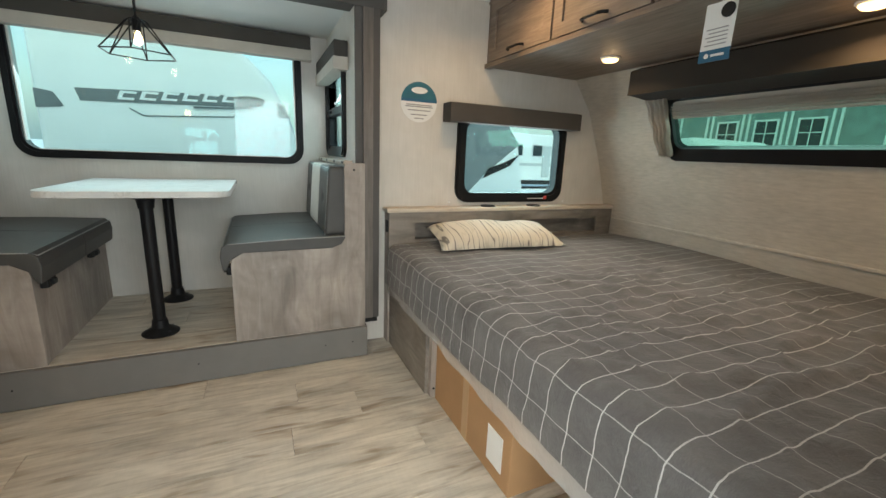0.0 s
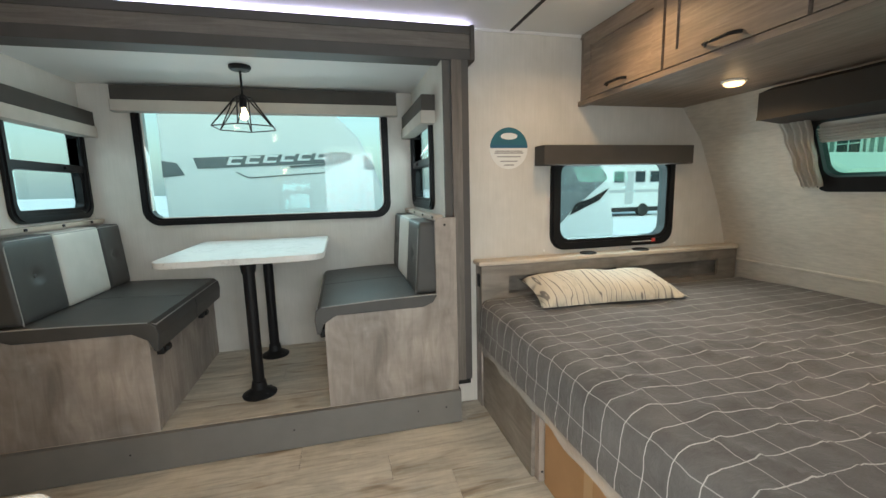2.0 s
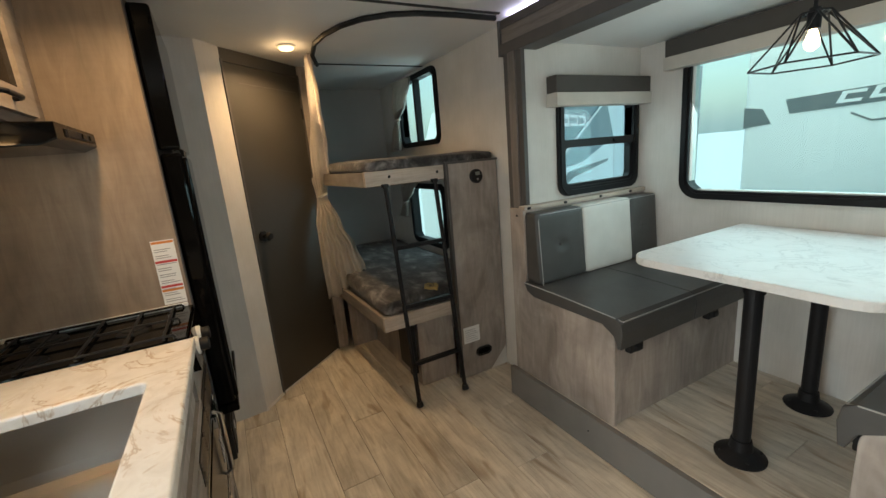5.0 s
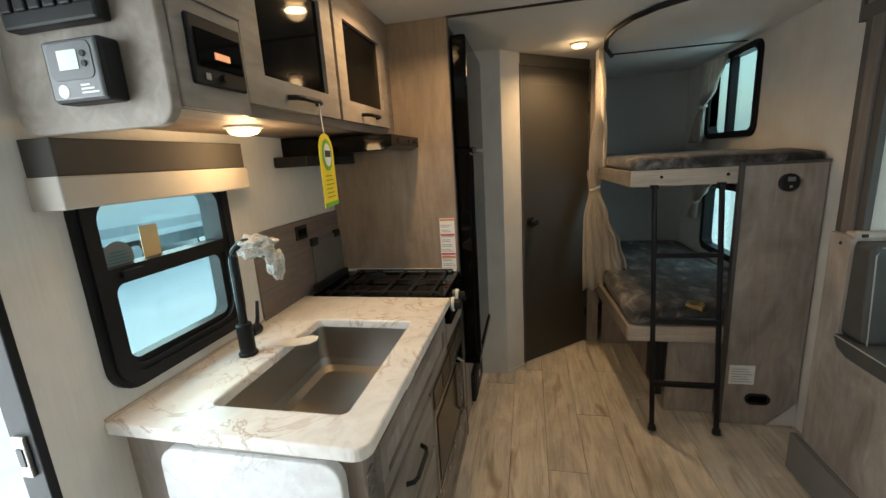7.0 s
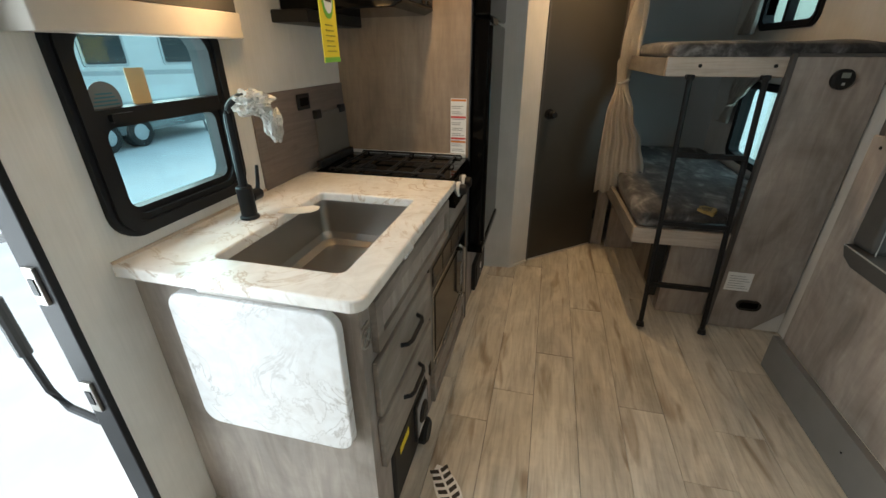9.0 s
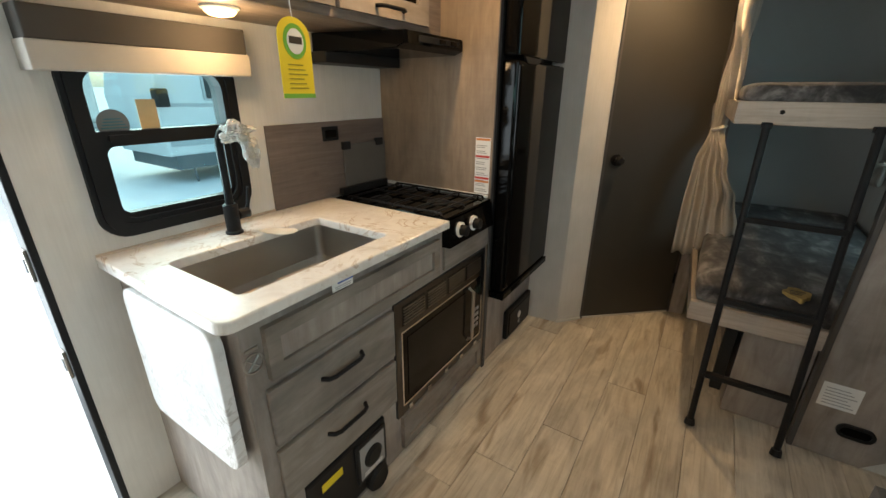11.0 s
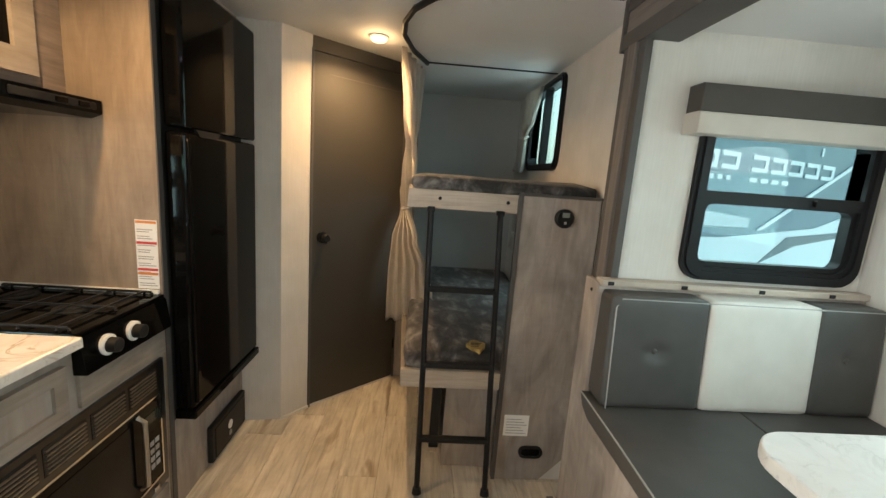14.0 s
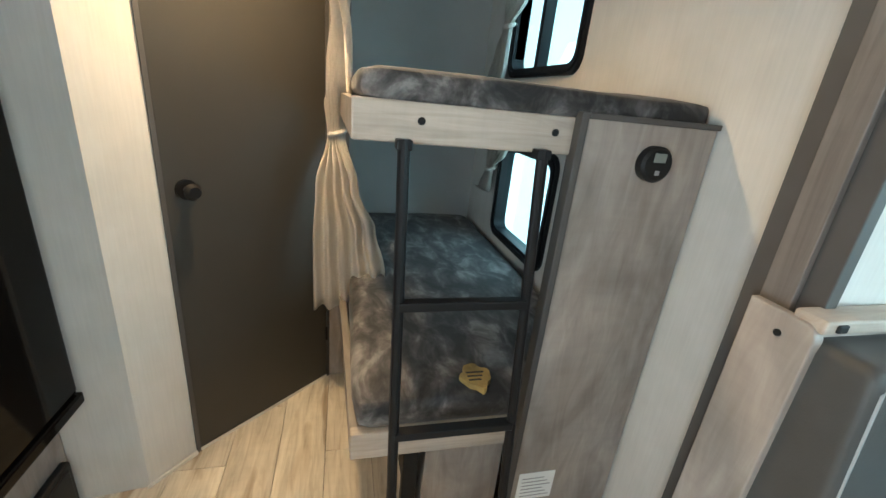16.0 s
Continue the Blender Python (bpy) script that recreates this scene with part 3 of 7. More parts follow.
def bench(s):
    """s = 1 as measured at the rear side; s = -1 mirrored to the front side."""
    def X(x):
        return x if s == 1 else -0.52 - x

    def bx(x0, x1, *a, **k):
        p, q = sorted((X(x0), X(x1)))
        return box(p, q, *a, **k)

    th = empty("dinette_bench", (X(-0.95), 2.95, SZ0), "grey wood dinette bench, dark grey vinyl cushions with cream band", "bench", "dinette benches")
    # end panel: seat height in front, tall curved back upright
    pts = [(-1.30, 0.168), (-0.632, 0.168), (-0.632, 0.585)]
    for i in range(1, 7):
        a = radians(90 * i / 6)
        pts.append((-0.632 - 0.06 * (1 - math.cos(a)), 0.585 + 0.06 * math.sin(a)))
    pts.append((-1.11, 0.648))
    for i in range(0, 7):
        a = radians(90 * i / 6)
        pts.append((-1.11 - 0.08 * math.sin(a), 0.728 - 0.08 * math.cos(a)))
    for i in range(0, 6):
        a = radians(90 * i / 5)
        pts.append((-1.215 + 0.025 * math.cos(a), 1.07 + 0.025 * math.sin(a)))
    pts += [(-1.30, 1.095)]
    part("end_panel", slab("y", [(X(u), v) for u, v in pts], 2.492, 2.512, 0.003), M_wood_z, th)
    part("front_panel", bx(-0.655, -0.637, 2.512, SY, SZ0, 0.60), M_wood_z, th)
    part("seat_deck", bx(-1.235, -0.655, 2.512, SY, 0.60, 0.64), M_wood_y, th)
    part("cap_rail", bx(-1.236, -1.188, 2.50, SY, 1.085, 1.108, bevel=0.004), M_pale_y, th, "pale wood cap rail")
    part("back_board", bx(-1.236, -1.20, 2.512, SY, SZ0, 1.085), M_wood_z, th)
    # seat cushion, sloping slightly to the front with a rolled edge
    pr = [(-1.19, 0.70), (-1.17, 0.668), (-1.12, 0.648), (-0.69, 0.645), (-0.632, 0.61), (-0.612, 0.56), (-0.596, 0.56), (-0.588, 0.63), (-0.595, 0.672), (-0.62, 0.692), (-0.90, 0.706), (-1.19, 0.712)]
    for y0, y1 in ((2.482, 2.98), (2.983, SY - 0.005)):
        part("seat_cushion", slab("y", [(X(u), v) for u, v in pr], y0, y1, 0.004, seg=2), M_vinyl, th, smooth=False)
    part("piping", tube([(X(-1.19), 2.483, 0.71), (X(-0.90), 2.483, 0.704), (X(-0.625), 2.485, 0.69), (X(-0.600), 2.50, 0.678), (X(-0.600), SY - 0.01, 0.678)], 0.0028, 6), M_piping, th)
    # back cushion in three bands
    for y0, y1, mt, nm in ((2.505, 2.83, M_vinyl, ""), (2.83, 3.205, M_vinyl_pale, "cream vinyl band"), (3.205, SY - 0.008, M_vinyl, "")):
        p, q = sorted((X(-1.20), X(-1.085)))
        b = soft_box(p, q, y0, y1, 0.712, 1.075, 0.014, 0.0, 0.0)
        for v in b.verts:
            k = (v.co.z - 0.69) / 0.4
            d2 = ((v.co.y - (y0 + y1) / 2) / 1.6) ** 2 + (v.co.z - 0.90) ** 2
            front = (v.co.x - X(-1.14)) * s > 0
            v.co.x += (-0.03 * k - (0.016 * math.exp(-d2 / 0.0004) if front and mt is M_vinyl else 0.0)) * s
        pb = part("back_cushion", b, mt, th, nm)
        for p in pb.data.polygons:
            p.use_smooth = True
        if mt is M_vinyl:
            yc = (y0 + y1) / 2
            part("tuft_button", lathe(yc, 0.90, [(0.010, X(-1.12)), (0.010, X(-1.112)), (0.006, X(-1.109))], 10, "x"), M_vinyl, th)
    part("piping", tube([(X(-1.088), 2.522, 0.70), (X(-1.112), 2.522, 1.04), (X(-1.118), 2.54, 1.066), (X(-1.118), SY - 0.02, 1.066)], 0.0028, 6), M_piping, th)
    for y in (2.60, 3.16):
        lt = part("latch", bx(-0.637, -0.605, y - 0.042, y + 0.042, 0.515, 0.56, bevel=0.006), M_matteblack, th, "black push latch")
        part("latch_button", bx(-0.608, -0.592, y - 0.02, y + 0.02, 0.525, 0.55, bevel=0.004), M_matteblack, lt)
    for y in (2.53, 2.78, 3.05, 3.3):
        part("screw_cap", bx(-1.194, -1.184, y - 0.010, y + 0.010, 1.090, 1.103, bevel=0.002), M_matteblack, th)
    part("screw", lathe(X(-1.24), 1.06, [(0.006, 2.492), (0.006, 2.489)], 8, "y"), M_matteblack, th)
    return th


bench(1)
bench(-1)

table = empty("dinette_table", (-0.26, 3.0, SZ0), "white marble-look dinette table on two black pedestal posts", "table")
tp = []
for cx, cy, a0, r in ((0.125 - 0.10, 2.565 + 0.10, 270, 0.10), (0.125 - 0.02, 3.43 - 0.02, 0, 0.02), (-0.645 + 0.02, 3.43 - 0.02, 90, 0.02), (-0.645 + 0.10, 2.565 + 0.10, 180, 0.10)):
    for i in range(9):
        a = radians(a0 + 90 * i / 8)
        tp.append((cx + r * math.cos(a), cy + r * math.sin(a)))
part("tabletop", slab("z", tp, 0.907, 0.938, 0.004), M_table, table)
for y in (2.735, 3.28):
    ps = part("post", lathe(-0.255, y, [(0.029, SZ0 + 0.06), (0.029, 0.907)], 24), M_black, table, "black pedestal post", smooth=False)
    part("post_base", lathe(-0.255, y, [(0.085, SZ0), (0.086, SZ0 + 0.006), (0.07, SZ0 + 0.016), (0.04, SZ0 + 0.035), (0.034, SZ0 + 0.075), (0.029, SZ0 + 0.077)], 28), M_black, table, "black conical floor base")
    part("top_plate", lathe(-0.255, y, [(0.034, 0.84), (0.04, 0.885), (0.08, 0.90), (0.08, 0.907)], 24), M_black, table)
    for k in range(4):
        a = radians(45 + 90 * k)
        part("bolt", lathe(-0.255 + 0.066 * math.cos(a), y + 0.066 * math.sin(a), [(0.006, SZ0 + 0.014), (0.006, SZ0 + 0.02)], 8), M_matteblack, table)

# pendant lamp
px, py = -0.25, 2.95
pend = empty("pendant_lamp", (px, py, SZ1), "black wire-cage pendant lamp with a lit bulb over the table", "lamp")
part("canopy", lathe(px, py, [(0.055, SZ1), (0.055, SZ1 - 0.012), (0.045, SZ1 - 0.022), (0.01, SZ1 - 0.026)], 24), M_black, pend)
part("stem", lathe(px, py, [(0.006, SZ1 - 0.02), (0.006, 1.75)], 8), M_black, pend)
part("socket", lathe(px, py, [(0.016, 1.755), (0.019, 1.74), (0.019, 1.69)], 14), M_black, pend)
bulb = part("bulb", lathe(px, py, [(0.010, 1.69), (0.014, 1.678), (0.021, 1.653), (0.019, 1.638), (0.010, 1.628), (0.002, 1.625)], 16), glow("pendant_bulb", (1.0, 0.68, 0.34), 16.0), pend, "lit warm bulb", smooth=True)
bulb.visible_shadow = False
cage = part("cage", tube([(px + 0.042 * math.cos(2 * math.pi * k / 6), py + 0.042 * math.sin(2 * math.pi * k / 6), 1.74) for k in range(6)], 0.0032, 6, True), M_black, pend, "black wire cage")
low = [(px + 0.165 * math.cos(2 * math.pi * (k + 0.5) / 6), py + 0.165 * math.sin(2 * math.pi * (k + 0.5) / 6), 1.585) for k in range(6)]
top = [(px + 0.042 * math.cos(2 * math.pi * k / 6), py + 0.042 * math.sin(2 * math.pi * k / 6), 1.74) for k in range(6)]
for k in range(6):
    part("cage_wire", tube([low[k], low[(k + 1) % 6]], 0.0032, 6), M_black, cage)
    part("cage_wire", tube([top[k], low[k]], 0.0032, 6), M_black, cage)
    part("cage_wire", tube([top[(k + 1) % 6], low[k]], 0.0032, 6), M_black, cage)
    part("cage_spoke", tube([(px, py, 1.745), top[k]], 0.003, 6), M_black, cage)

# ---- bed ----
bedbase = empty("bed_base", (1.8, 1.6, 0), "grey wood bed platform with an open storage bay", "bed")
part("side_panel", box(0.95, 0.968, 1.975, 2.655, 0.004, 0.455), M_wood_y, bedbase)
part("bay_post", box(0.965, 1.05, 1.935, 1.972, 0.004, 0.455), M_wood_z, bedbase)
part("foot_panel", box(0.98, 2.69, 0.42, 0.44, 0.004, 0.455), M_wood_z, bedbase)
part("deck", box(0.955, 2.69, 0.42, 2.56, 0.44, 0.462), M_wood_x, bedbase)
part("bay_back", box(1.75, 1.77, 0.44, 2.65, 0.004, 0.44), M_wood_y, bedbase)
for y, z in ((1.955, 0.05), (1.955, 0.38)):
    part("screw", lathe(0.96 + 0.02, z, [(0.005, 1.935), (0.005, 1.932)], 8, "y"), M_black, bedbase)

shelf = empty("headboard_shelf", (1.82, 2.61, 0.46), "grey wood headboard with open cubbies under a pale wood ledge", "shelf")
part("ledge", slab("z", [(0.925, 2.56), (2.665, 2.56), (2.665, YN), (0.925, YN)], 0.818, 0.842, 0.006), M_ledge, shelf, "pale wood ledge")
bm = wall_cells("y", (0.94, 2.66), (0.46, 0.818), 2.567, 2.585, [(1.10, 1.78, 0.655, 0.755), (1.86, 2.52, 0.655, 0.755)])
part("face_board", bm, M_wood_x, shelf)
part("cubby_back", box(0.96, 2.66, 2.64, 2.655, 0.46, 0.818), M_wood_x, shelf)
part("cubby_floor", box(0.96, 2.66, 2.585, 2.64, 0.64, 0.652), M_wood_x, shelf)
part("end_board", box(0.94, 0.958, 2.585, YN, 0.0, 0.818), M_wood_z, shelf)
part("outlet", box(0.932, 0.942, 2.59, 2.62, 0.70, 0.77, 0.003), M_matteblack, shelf, "black outlet")
for x in (1.62, 1.98):
    single("cup_holder", lathe(x, 2.615, [(0.048, 0.842), (0.048, 0.848), (0.04, 0.850), (0.038, 0.846)], 20), M_matteblack, "black round cup holder set in the ledge", "cup holder", "ledge cup holders")


def drape_bed():
    """Mattress under a checked cover: rounded box surface with folds and a hanging edge."""
    b = bmesh.new()
    x0, x1, y0, y1, zt = 0.918, 2.685, 0.40, 2.555, 0.635
    # cross profile from the hem over the edge and across to the wall
    prof = [(x0 - 0.006, 0.405), (x0 - 0.008, 0.44), (x0 + 0.002, 0.50), (x0 + 0.004, 0.56), (x0 + 0.012, 0.60), (x0 + 0.03, 0.624), (x0 + 0.06, zt)]
    nx = 96
    prof += [(x0 + 0.06 + (x1 - x0 - 0.06) * i / nx, zt) for i in range(1, nx + 1)]
    ny = 110
    grid = []
    uv = b.loops.layers.uv.new("cover")
    L = [0.0]
    for (xa, za), (xb, zb) in zip(prof, prof[1:]):
        L.append(L[-1] + math.hypot(xb - xa, zb - za))
    for j in range(ny + 1):
        y = y0 + (y1 - y0) * j / ny
        row = []
        for i, (x, z) in enumerate(prof):
            top = i >= 6
            n1 = noise.noise((x * 3.1, y * 2.3, 1.7))
            n2 = noise.noise((x * 9 + y * 5, y * 8 - x * 4, 4.2))
            fade = min(1.0, (y1 - y) / 0.7) * min(1.0, max(0.0, (x1 - x) / 0.5))
            n3 = 0.8 * noise.noise((x * 3.2 - y * 2.2, y * 5.5 + x * 2.6, 8.8)) + 0.35 * noise.noise((x * 9.0, y * 9.0, 2.2))
            ridge = max(0.0, 0.2 - abs(n3)) / 0.2
            dz = (0.014 * n1 + 0.008 * n2 * fade + 0.014 * ridge * ridge * fade * min(1.0, max(0.2, 1.6 - abs(y - 1.15) * 1.6))) if top else 0.004 * n1
            if i <= 2:
                dz += 0.012 * noise.noise((y * 4.0, 7.7, 0.3)) + 0.014 * max(0, 0.5 - abs(y - 1.2))
            dx = 0.008 * noise.noise((y * 9, z * 3, 9.1)) if i < 5 else 0
            row.append(b.verts.new((x + dx, y, z + dz)))
        grid.append(row)
    for j in range(ny):
        for i in range(len(prof) - 1):
            f2 = b.faces.new((grid[j][i], grid[j][i + 1], grid[j + 1][i + 1], grid[j + 1][i]))
            for lp, (ii, jj) in zip(f2.loops, ((i, j), (i + 1, j), (i + 1, j + 1), (i, j + 1))):
                lp[uv].uv = (L[ii], (y1 - y0) * jj / ny)
    # head end and foot end
    for j, yy in ((ny, y1 + 0.012), (0, y0 - 0.012)):
        low = [b.verts.new((v.co.x, yy, 0.46)) for v in grid[j][6:]]
        up = grid[j][6:]
        for i in range(len(up) - 1):
            b.faces.new((up[i], up[i + 1], low[i + 1], low[i]))
    bmesh.ops.recalc_face_normals(b, faces=b.faces[:])
    return b


def cover_material():
    m, nt, b = nodes_of("checked_bedspread")
    uvn = nt.nodes.new("ShaderNodeUVMap")
    uvn.uv_map = "cover"
    tc = coords(nt)
    wob = nt.nodes.new("ShaderNodeTexNoise")
    wob.inputs["Scale"].default_value = 8.0
    wob.inputs["Detail"].default_value = 4.0
    nt.links.new(tc, wob.inputs["Vector"])
    sub = nt.nodes.new("ShaderNodeVectorMath")
    sub.operation = "SUBTRACT"
    sub.inputs[1].default_value = (0.5, 0.5, 0.5)
    nt.links.new(wob.outputs["Color"], sub.inputs[0])
    sc = nt.nodes.new("ShaderNodeVectorMath")
    sc.operation = "SCALE"
    sc.inputs["Scale"].default_value = 0.02
    nt.links.new(sub.outputs[0], sc.inputs[0])
    add = nt.nodes.new("ShaderNodeVectorMath")
    add.operation = "ADD"
    nt.links.new(uvn.outputs[0], add.inputs[0])
    nt.links.new(sc.outputs[0], add.inputs[1])
    sep = nt.nodes.new("ShaderNodeSeparateXYZ")
    nt.links.new(add.outputs[0], sep.inputs[0])

    def lines(sock, period, width, phase=0.0):
        a = nt.nodes.new("ShaderNodeMath")
        a.operation = "ADD"
        a.inputs[1].default_value = phase
        nt.links.new(sock, a.inputs[0])
        w = nt.nodes.new("ShaderNodeMath")
        w.operation = "PINGPONG"
        w.inputs[1].default_value = period / 2
        nt.links.new(a.outputs[0], w.inputs[0])
        c = nt.nodes.new("ShaderNodeMath")
        c.operation = "LESS_THAN"
        c.inputs[1].default_value = width / 2
        nt.links.new(w.outputs[0], c.inputs[0])
        return c.outputs[0]

    l1 = lines(sep.outputs[0], 0.118, 0.0030, 0.03)
    l2 = lines(sep.outputs[1], 0.082, 0.0034)
    mx = nt.nodes.new("ShaderNodeMath")
    mx.operation = "MAXIMUM"
    nt.links.new(l1, mx.inputs[0])
    nt.links.new(l2, mx.inputs[1])
    n = noise_tex(nt, coords(nt, (1, 1, 1)), 5, 6, 0.65)
    n2 = noise_tex(nt, coords(nt, (40, 220, 40)), 3, 3, 0.6)
    base = ramp(nt, n, [(0.3, (0.09, 0.085, 0.083)), (0.7, (0.17, 0.161, 0.155))])
    base = mixc(nt, base, ramp(nt, n2, [(0.3, (0.78, 0.78, 0.78)), (0.7, (1, 1, 1))]), 1.0)
    nt.links.new(mixc(nt, mixc(nt, base, (0.34, 0.33, 0.315), l1, "MIX"), (0.50, 0.49, 0.47), l2, "MIX"), b.inputs["Base Color"])
    b.inputs["Roughness"].default_value = 0.85
    b.inputs["Sheen Weight"].default_value = 0.15
    crinkle = noise_tex(nt, coords(nt, (1, 1.6, 1)), 16, 6, 0.62, 0.8)
    bump(nt, b, crinkle, 0.5, 0.014)
    return m


mattress = empty("mattress", (1.8, 1.6, 0.462), "mattress under a grey bedspread with thin white check lines", "bed")
part("cover", drape_bed(), cover_material(), mattress, "grey checked bedspread", smooth=True)
film, ntf, bf = nodes_of("clear_plastic_film")
bf.inputs["Base Color"].default_value = (0.75, 0.74, 0.72, 1)
bf.inputs["Roughness"].default_value = 0.25
bf.inputs["Alpha"].default_value = 0.45
bump(ntf, bf, noise_tex(ntf, coords(ntf), 30, 4), 0.6, 0.01)
fb_ = bmesh.new()
rows_ = []
for j in range(81):
    y = 0.41 + 2.14 * j / 80
    rows_.append([fb_.verts.new((0.920 + 0.006 * noise.noise((y * 12, k * 2.0, 3.3)), y, 0.445 - 0.03 * k + (0.02 if k == 3 else 0) * noise.noise((y * 7, 1.0, 5.0)) - (0.012 * k * max(0, 0.6 - abs(y - 1.2))))) for k in range(4)])
for A_, B_ in zip(rows_, rows_[1:]):
    for k in range(3):
        fb_.faces.new((A_[k], A_[k + 1], B_[k + 1], B_[k]))
part("plastic_wrap", fb_, film, mattress, "clear plastic wrap under the hem", smooth=True)
part("core", box(0.935, 2.67, 0.412, 2.545, 0.463, 0.585, 0.03), M_white, mattress)

# cardboard box in the storage bay
carton = empty("cardboard_box", (1.25, 1.62, 0), "brown cardboard carton with black print under the bed", "box")
part("carton", box(0.985, 1.52, 1.28, 1.925, 0.002, 0.41, 0.004), M_card, carton)
part("tape", box(0.9835, 0.986, 1.59, 1.64, 0.004, 0.40), plain("parcel_tape", (0.44, 0.28, 0.14), 0.3, vary=0.05), carton)
part("shipping_label", box(0.9825, 0.986, 1.33, 1.43, 0.06, 0.20), M_paperlabel, carton, "white shipping label")


def text_part(name, words, size, m, mat, parent, extrude=0.0008):
    cu = bpy.data.curves.new(name, "FONT")
    cu.body = words
    cu.size = size
    cu.extrude = extrude
    cu.align_x, cu.align_y = "CENTER", "CENTER"
    tmp = bpy.data.objects.new(name, cu)
    me = bpy.data.meshes.new_from_object(tmp)
    bpy.data.objects.remove(tmp)
    me.transform(Matrix.Translation(-Vector(root_of(parent).location)) @ m)
    me.materials.clear()
    me.materials.append(mat)
    ob = new(name, me)
    ob.parent = parent
    return ob


# text that faces -x reads towards -y
FACE_W = Matrix(((0, 0, -1, 0), (-1, 0, 0, 0), (0, 1, 0, 0), (0, 0, 0, 1)))
text_part("print", "FMSML09-BL-TK", 0.052, Matrix.Translation((0.984, 1.70, 0.335)) @ FACE_W, M_inkdark, carton)

# pillow
def pillow_mesh(cx, cy, cz, lx, ly, h, yaw):
    b = bmesh.new()
    n, m = 22, 12
    top, bot = [], []
    for side in (1, -1):
        rows = []
        for i in range(n + 1):
            u = -1 + 2 * i / n
            row = []
            for j in range(m + 1):
                v = -1 + 2 * j / m
                k = max(0.0, (1 - abs(u) ** 2.6)) ** 0.5 * max(0.0, (1 - abs(v) ** 2.4)) ** 0.5
                dip = 1 - 0.22 * math.exp(-((u - 0.25) / 0.22) ** 2)
                pinch = 1 - 0.06 * (1 - abs(u)) * abs(v)
                x = u * lx / 2 * (1 - 0.07 * (1 - v * v) * abs(u))
                y = v * ly / 2 * pinch
                z = (k * h * 0.62 * dip if side == 1 else -k * h * 0.38) + 0.002 * noise.noise((x * 20, y * 20, side))
                row.append(b.verts.new((x, y, z)))
            rows.append(row)
        for i in range(n):
            for j in range(m):
                fc = b.faces.new((rows[i][j], rows[i + 1][j], rows[i + 1][j + 1], rows[i][j + 1]))
                fc.material_index = 0 if side == 1 else 1
    bmesh.ops.remove_doubles(b, verts=b.verts[:], dist=0.0006)
    bmesh.ops.recalc_face_normals(b, faces=b.faces[:])
    bmesh.ops.transform(b, matrix=pose(cx, cy, cz, 14, 0, yaw), verts=b.verts[:])
    return b


def pillow_material():
    m, nt, b = nodes_of("striped_pillow")
    v = coords(nt, (1, 0.12, 0.3))
    w = nt.nodes.new("ShaderNodeTexWave")
    w.wave_type = "BANDS"
    w.bands_direction = "X"
    w.inputs["Scale"].default_value = 8.5
    w.inputs["Distortion"].default_value = 9.0
    w.inputs["Detail"].default_value = 1.0
    w.inputs["Detail Scale"].default_value = 2.5
    nt.links.new(v, w.inputs["Vector"])
    c = ramp(nt, w.outputs["Fac"], [(0.02, (0.24, 0.22, 0.20)), (0.05, (0.66, 0.61, 0.51)), (0.9, (0.70, 0.65, 0.55)), (1.0, (0.62, 0.57, 0.47))])
    nt.links.new(c, b.inputs["Base Color"])
    b.inputs["Roughness"].default_value = 0.9
    return m


single("pillow", pillow_mesh(1.565, 2.405, 0.688, 0.82, 0.33, 0.135, -4), [pillow_material(), M_vinyl], "long cream lumbar pillow with thin dark lines", "pillow", smooth=True, at=(1.53, 2.40, 0.63))

# ---- front overhead cabinets ----


def pull_handle(parent, axis, u0, u1, z, w, out, vertical=False):
    """A black bar pull with two feet and flared ends, from u0 to u1 along the front, standing off by `out`."""
    d = 0.026 * out
    pts = [(u0, 0.0), (u0 + 0.012, 0.75), (u0 + 0.03, 1.0), (u1 - 0.03, 1.0), (u1 - 0.012, 0.75), (u1, 0.0)]
    path = [at_axis(axis, u, z, w + d * k) for u, k in pts]
    b = tube(path, 0.0068, 8)
    return part("handle", b, M_black, parent, "black bar handle")


def shaker_door(parent, axis, u0, u1, v0, v1, face, out, mats, name="door", fw=0.055, panel_mat=None, recess=0.010):
    """A framed door: four rails and a recessed panel, as one door with its panel."""
    a, c = sorted((face, face + out * 0.018))
    d = part(name, ring(axis, [(u0, v0), (u1, v0), (u1, v1), (u0, v1)], [(u0 + fw, v0 + fw), (u1 - fw, v0 + fw), (u1 - fw, v1 - fw), (u0 + fw, v1 - fw)], a, c), mats[0], parent)
    a, c = sorted((face, face + out * (0.018 - recess)))
    part("door_panel", slab(axis, [(u0 + fw, v0 + fw), (u1 - fw, v0 + fw), (u1 - fw, v1 - fw), (u0 + fw, v1 - fw)], a, c), panel_mat or mats[1], d)
    return d


XF = 1.555
cab = empty("overhead_cabinet", (2.0, 1.5, 1.69), "brown wood overhead cabinets above the bed", "cabinet")
part("body", slab("y", [(1.575, 1.715), (2.255, 1.715), (1.96, ZC - 0.002), (1.575, ZC - 0.002)], 0.40, YN - 0.002), M_cab_z, cab)
part("bottom_panel", box(1.575, 2.275, 0.40, YN - 0.002, 1.690, 1.7145), M_cab_y, cab)
part("bottom_rail", box(XF + 0.004, 1.60, 0.40, YN - 0.002, 1.680, 1.706, 0.002), M_cab_y, cab)
part("top_rail", box(XF + 0.012, 1.58, 0.40, YN - 0.002, 2.035, ZC - 0.002), M_cab_y, cab)
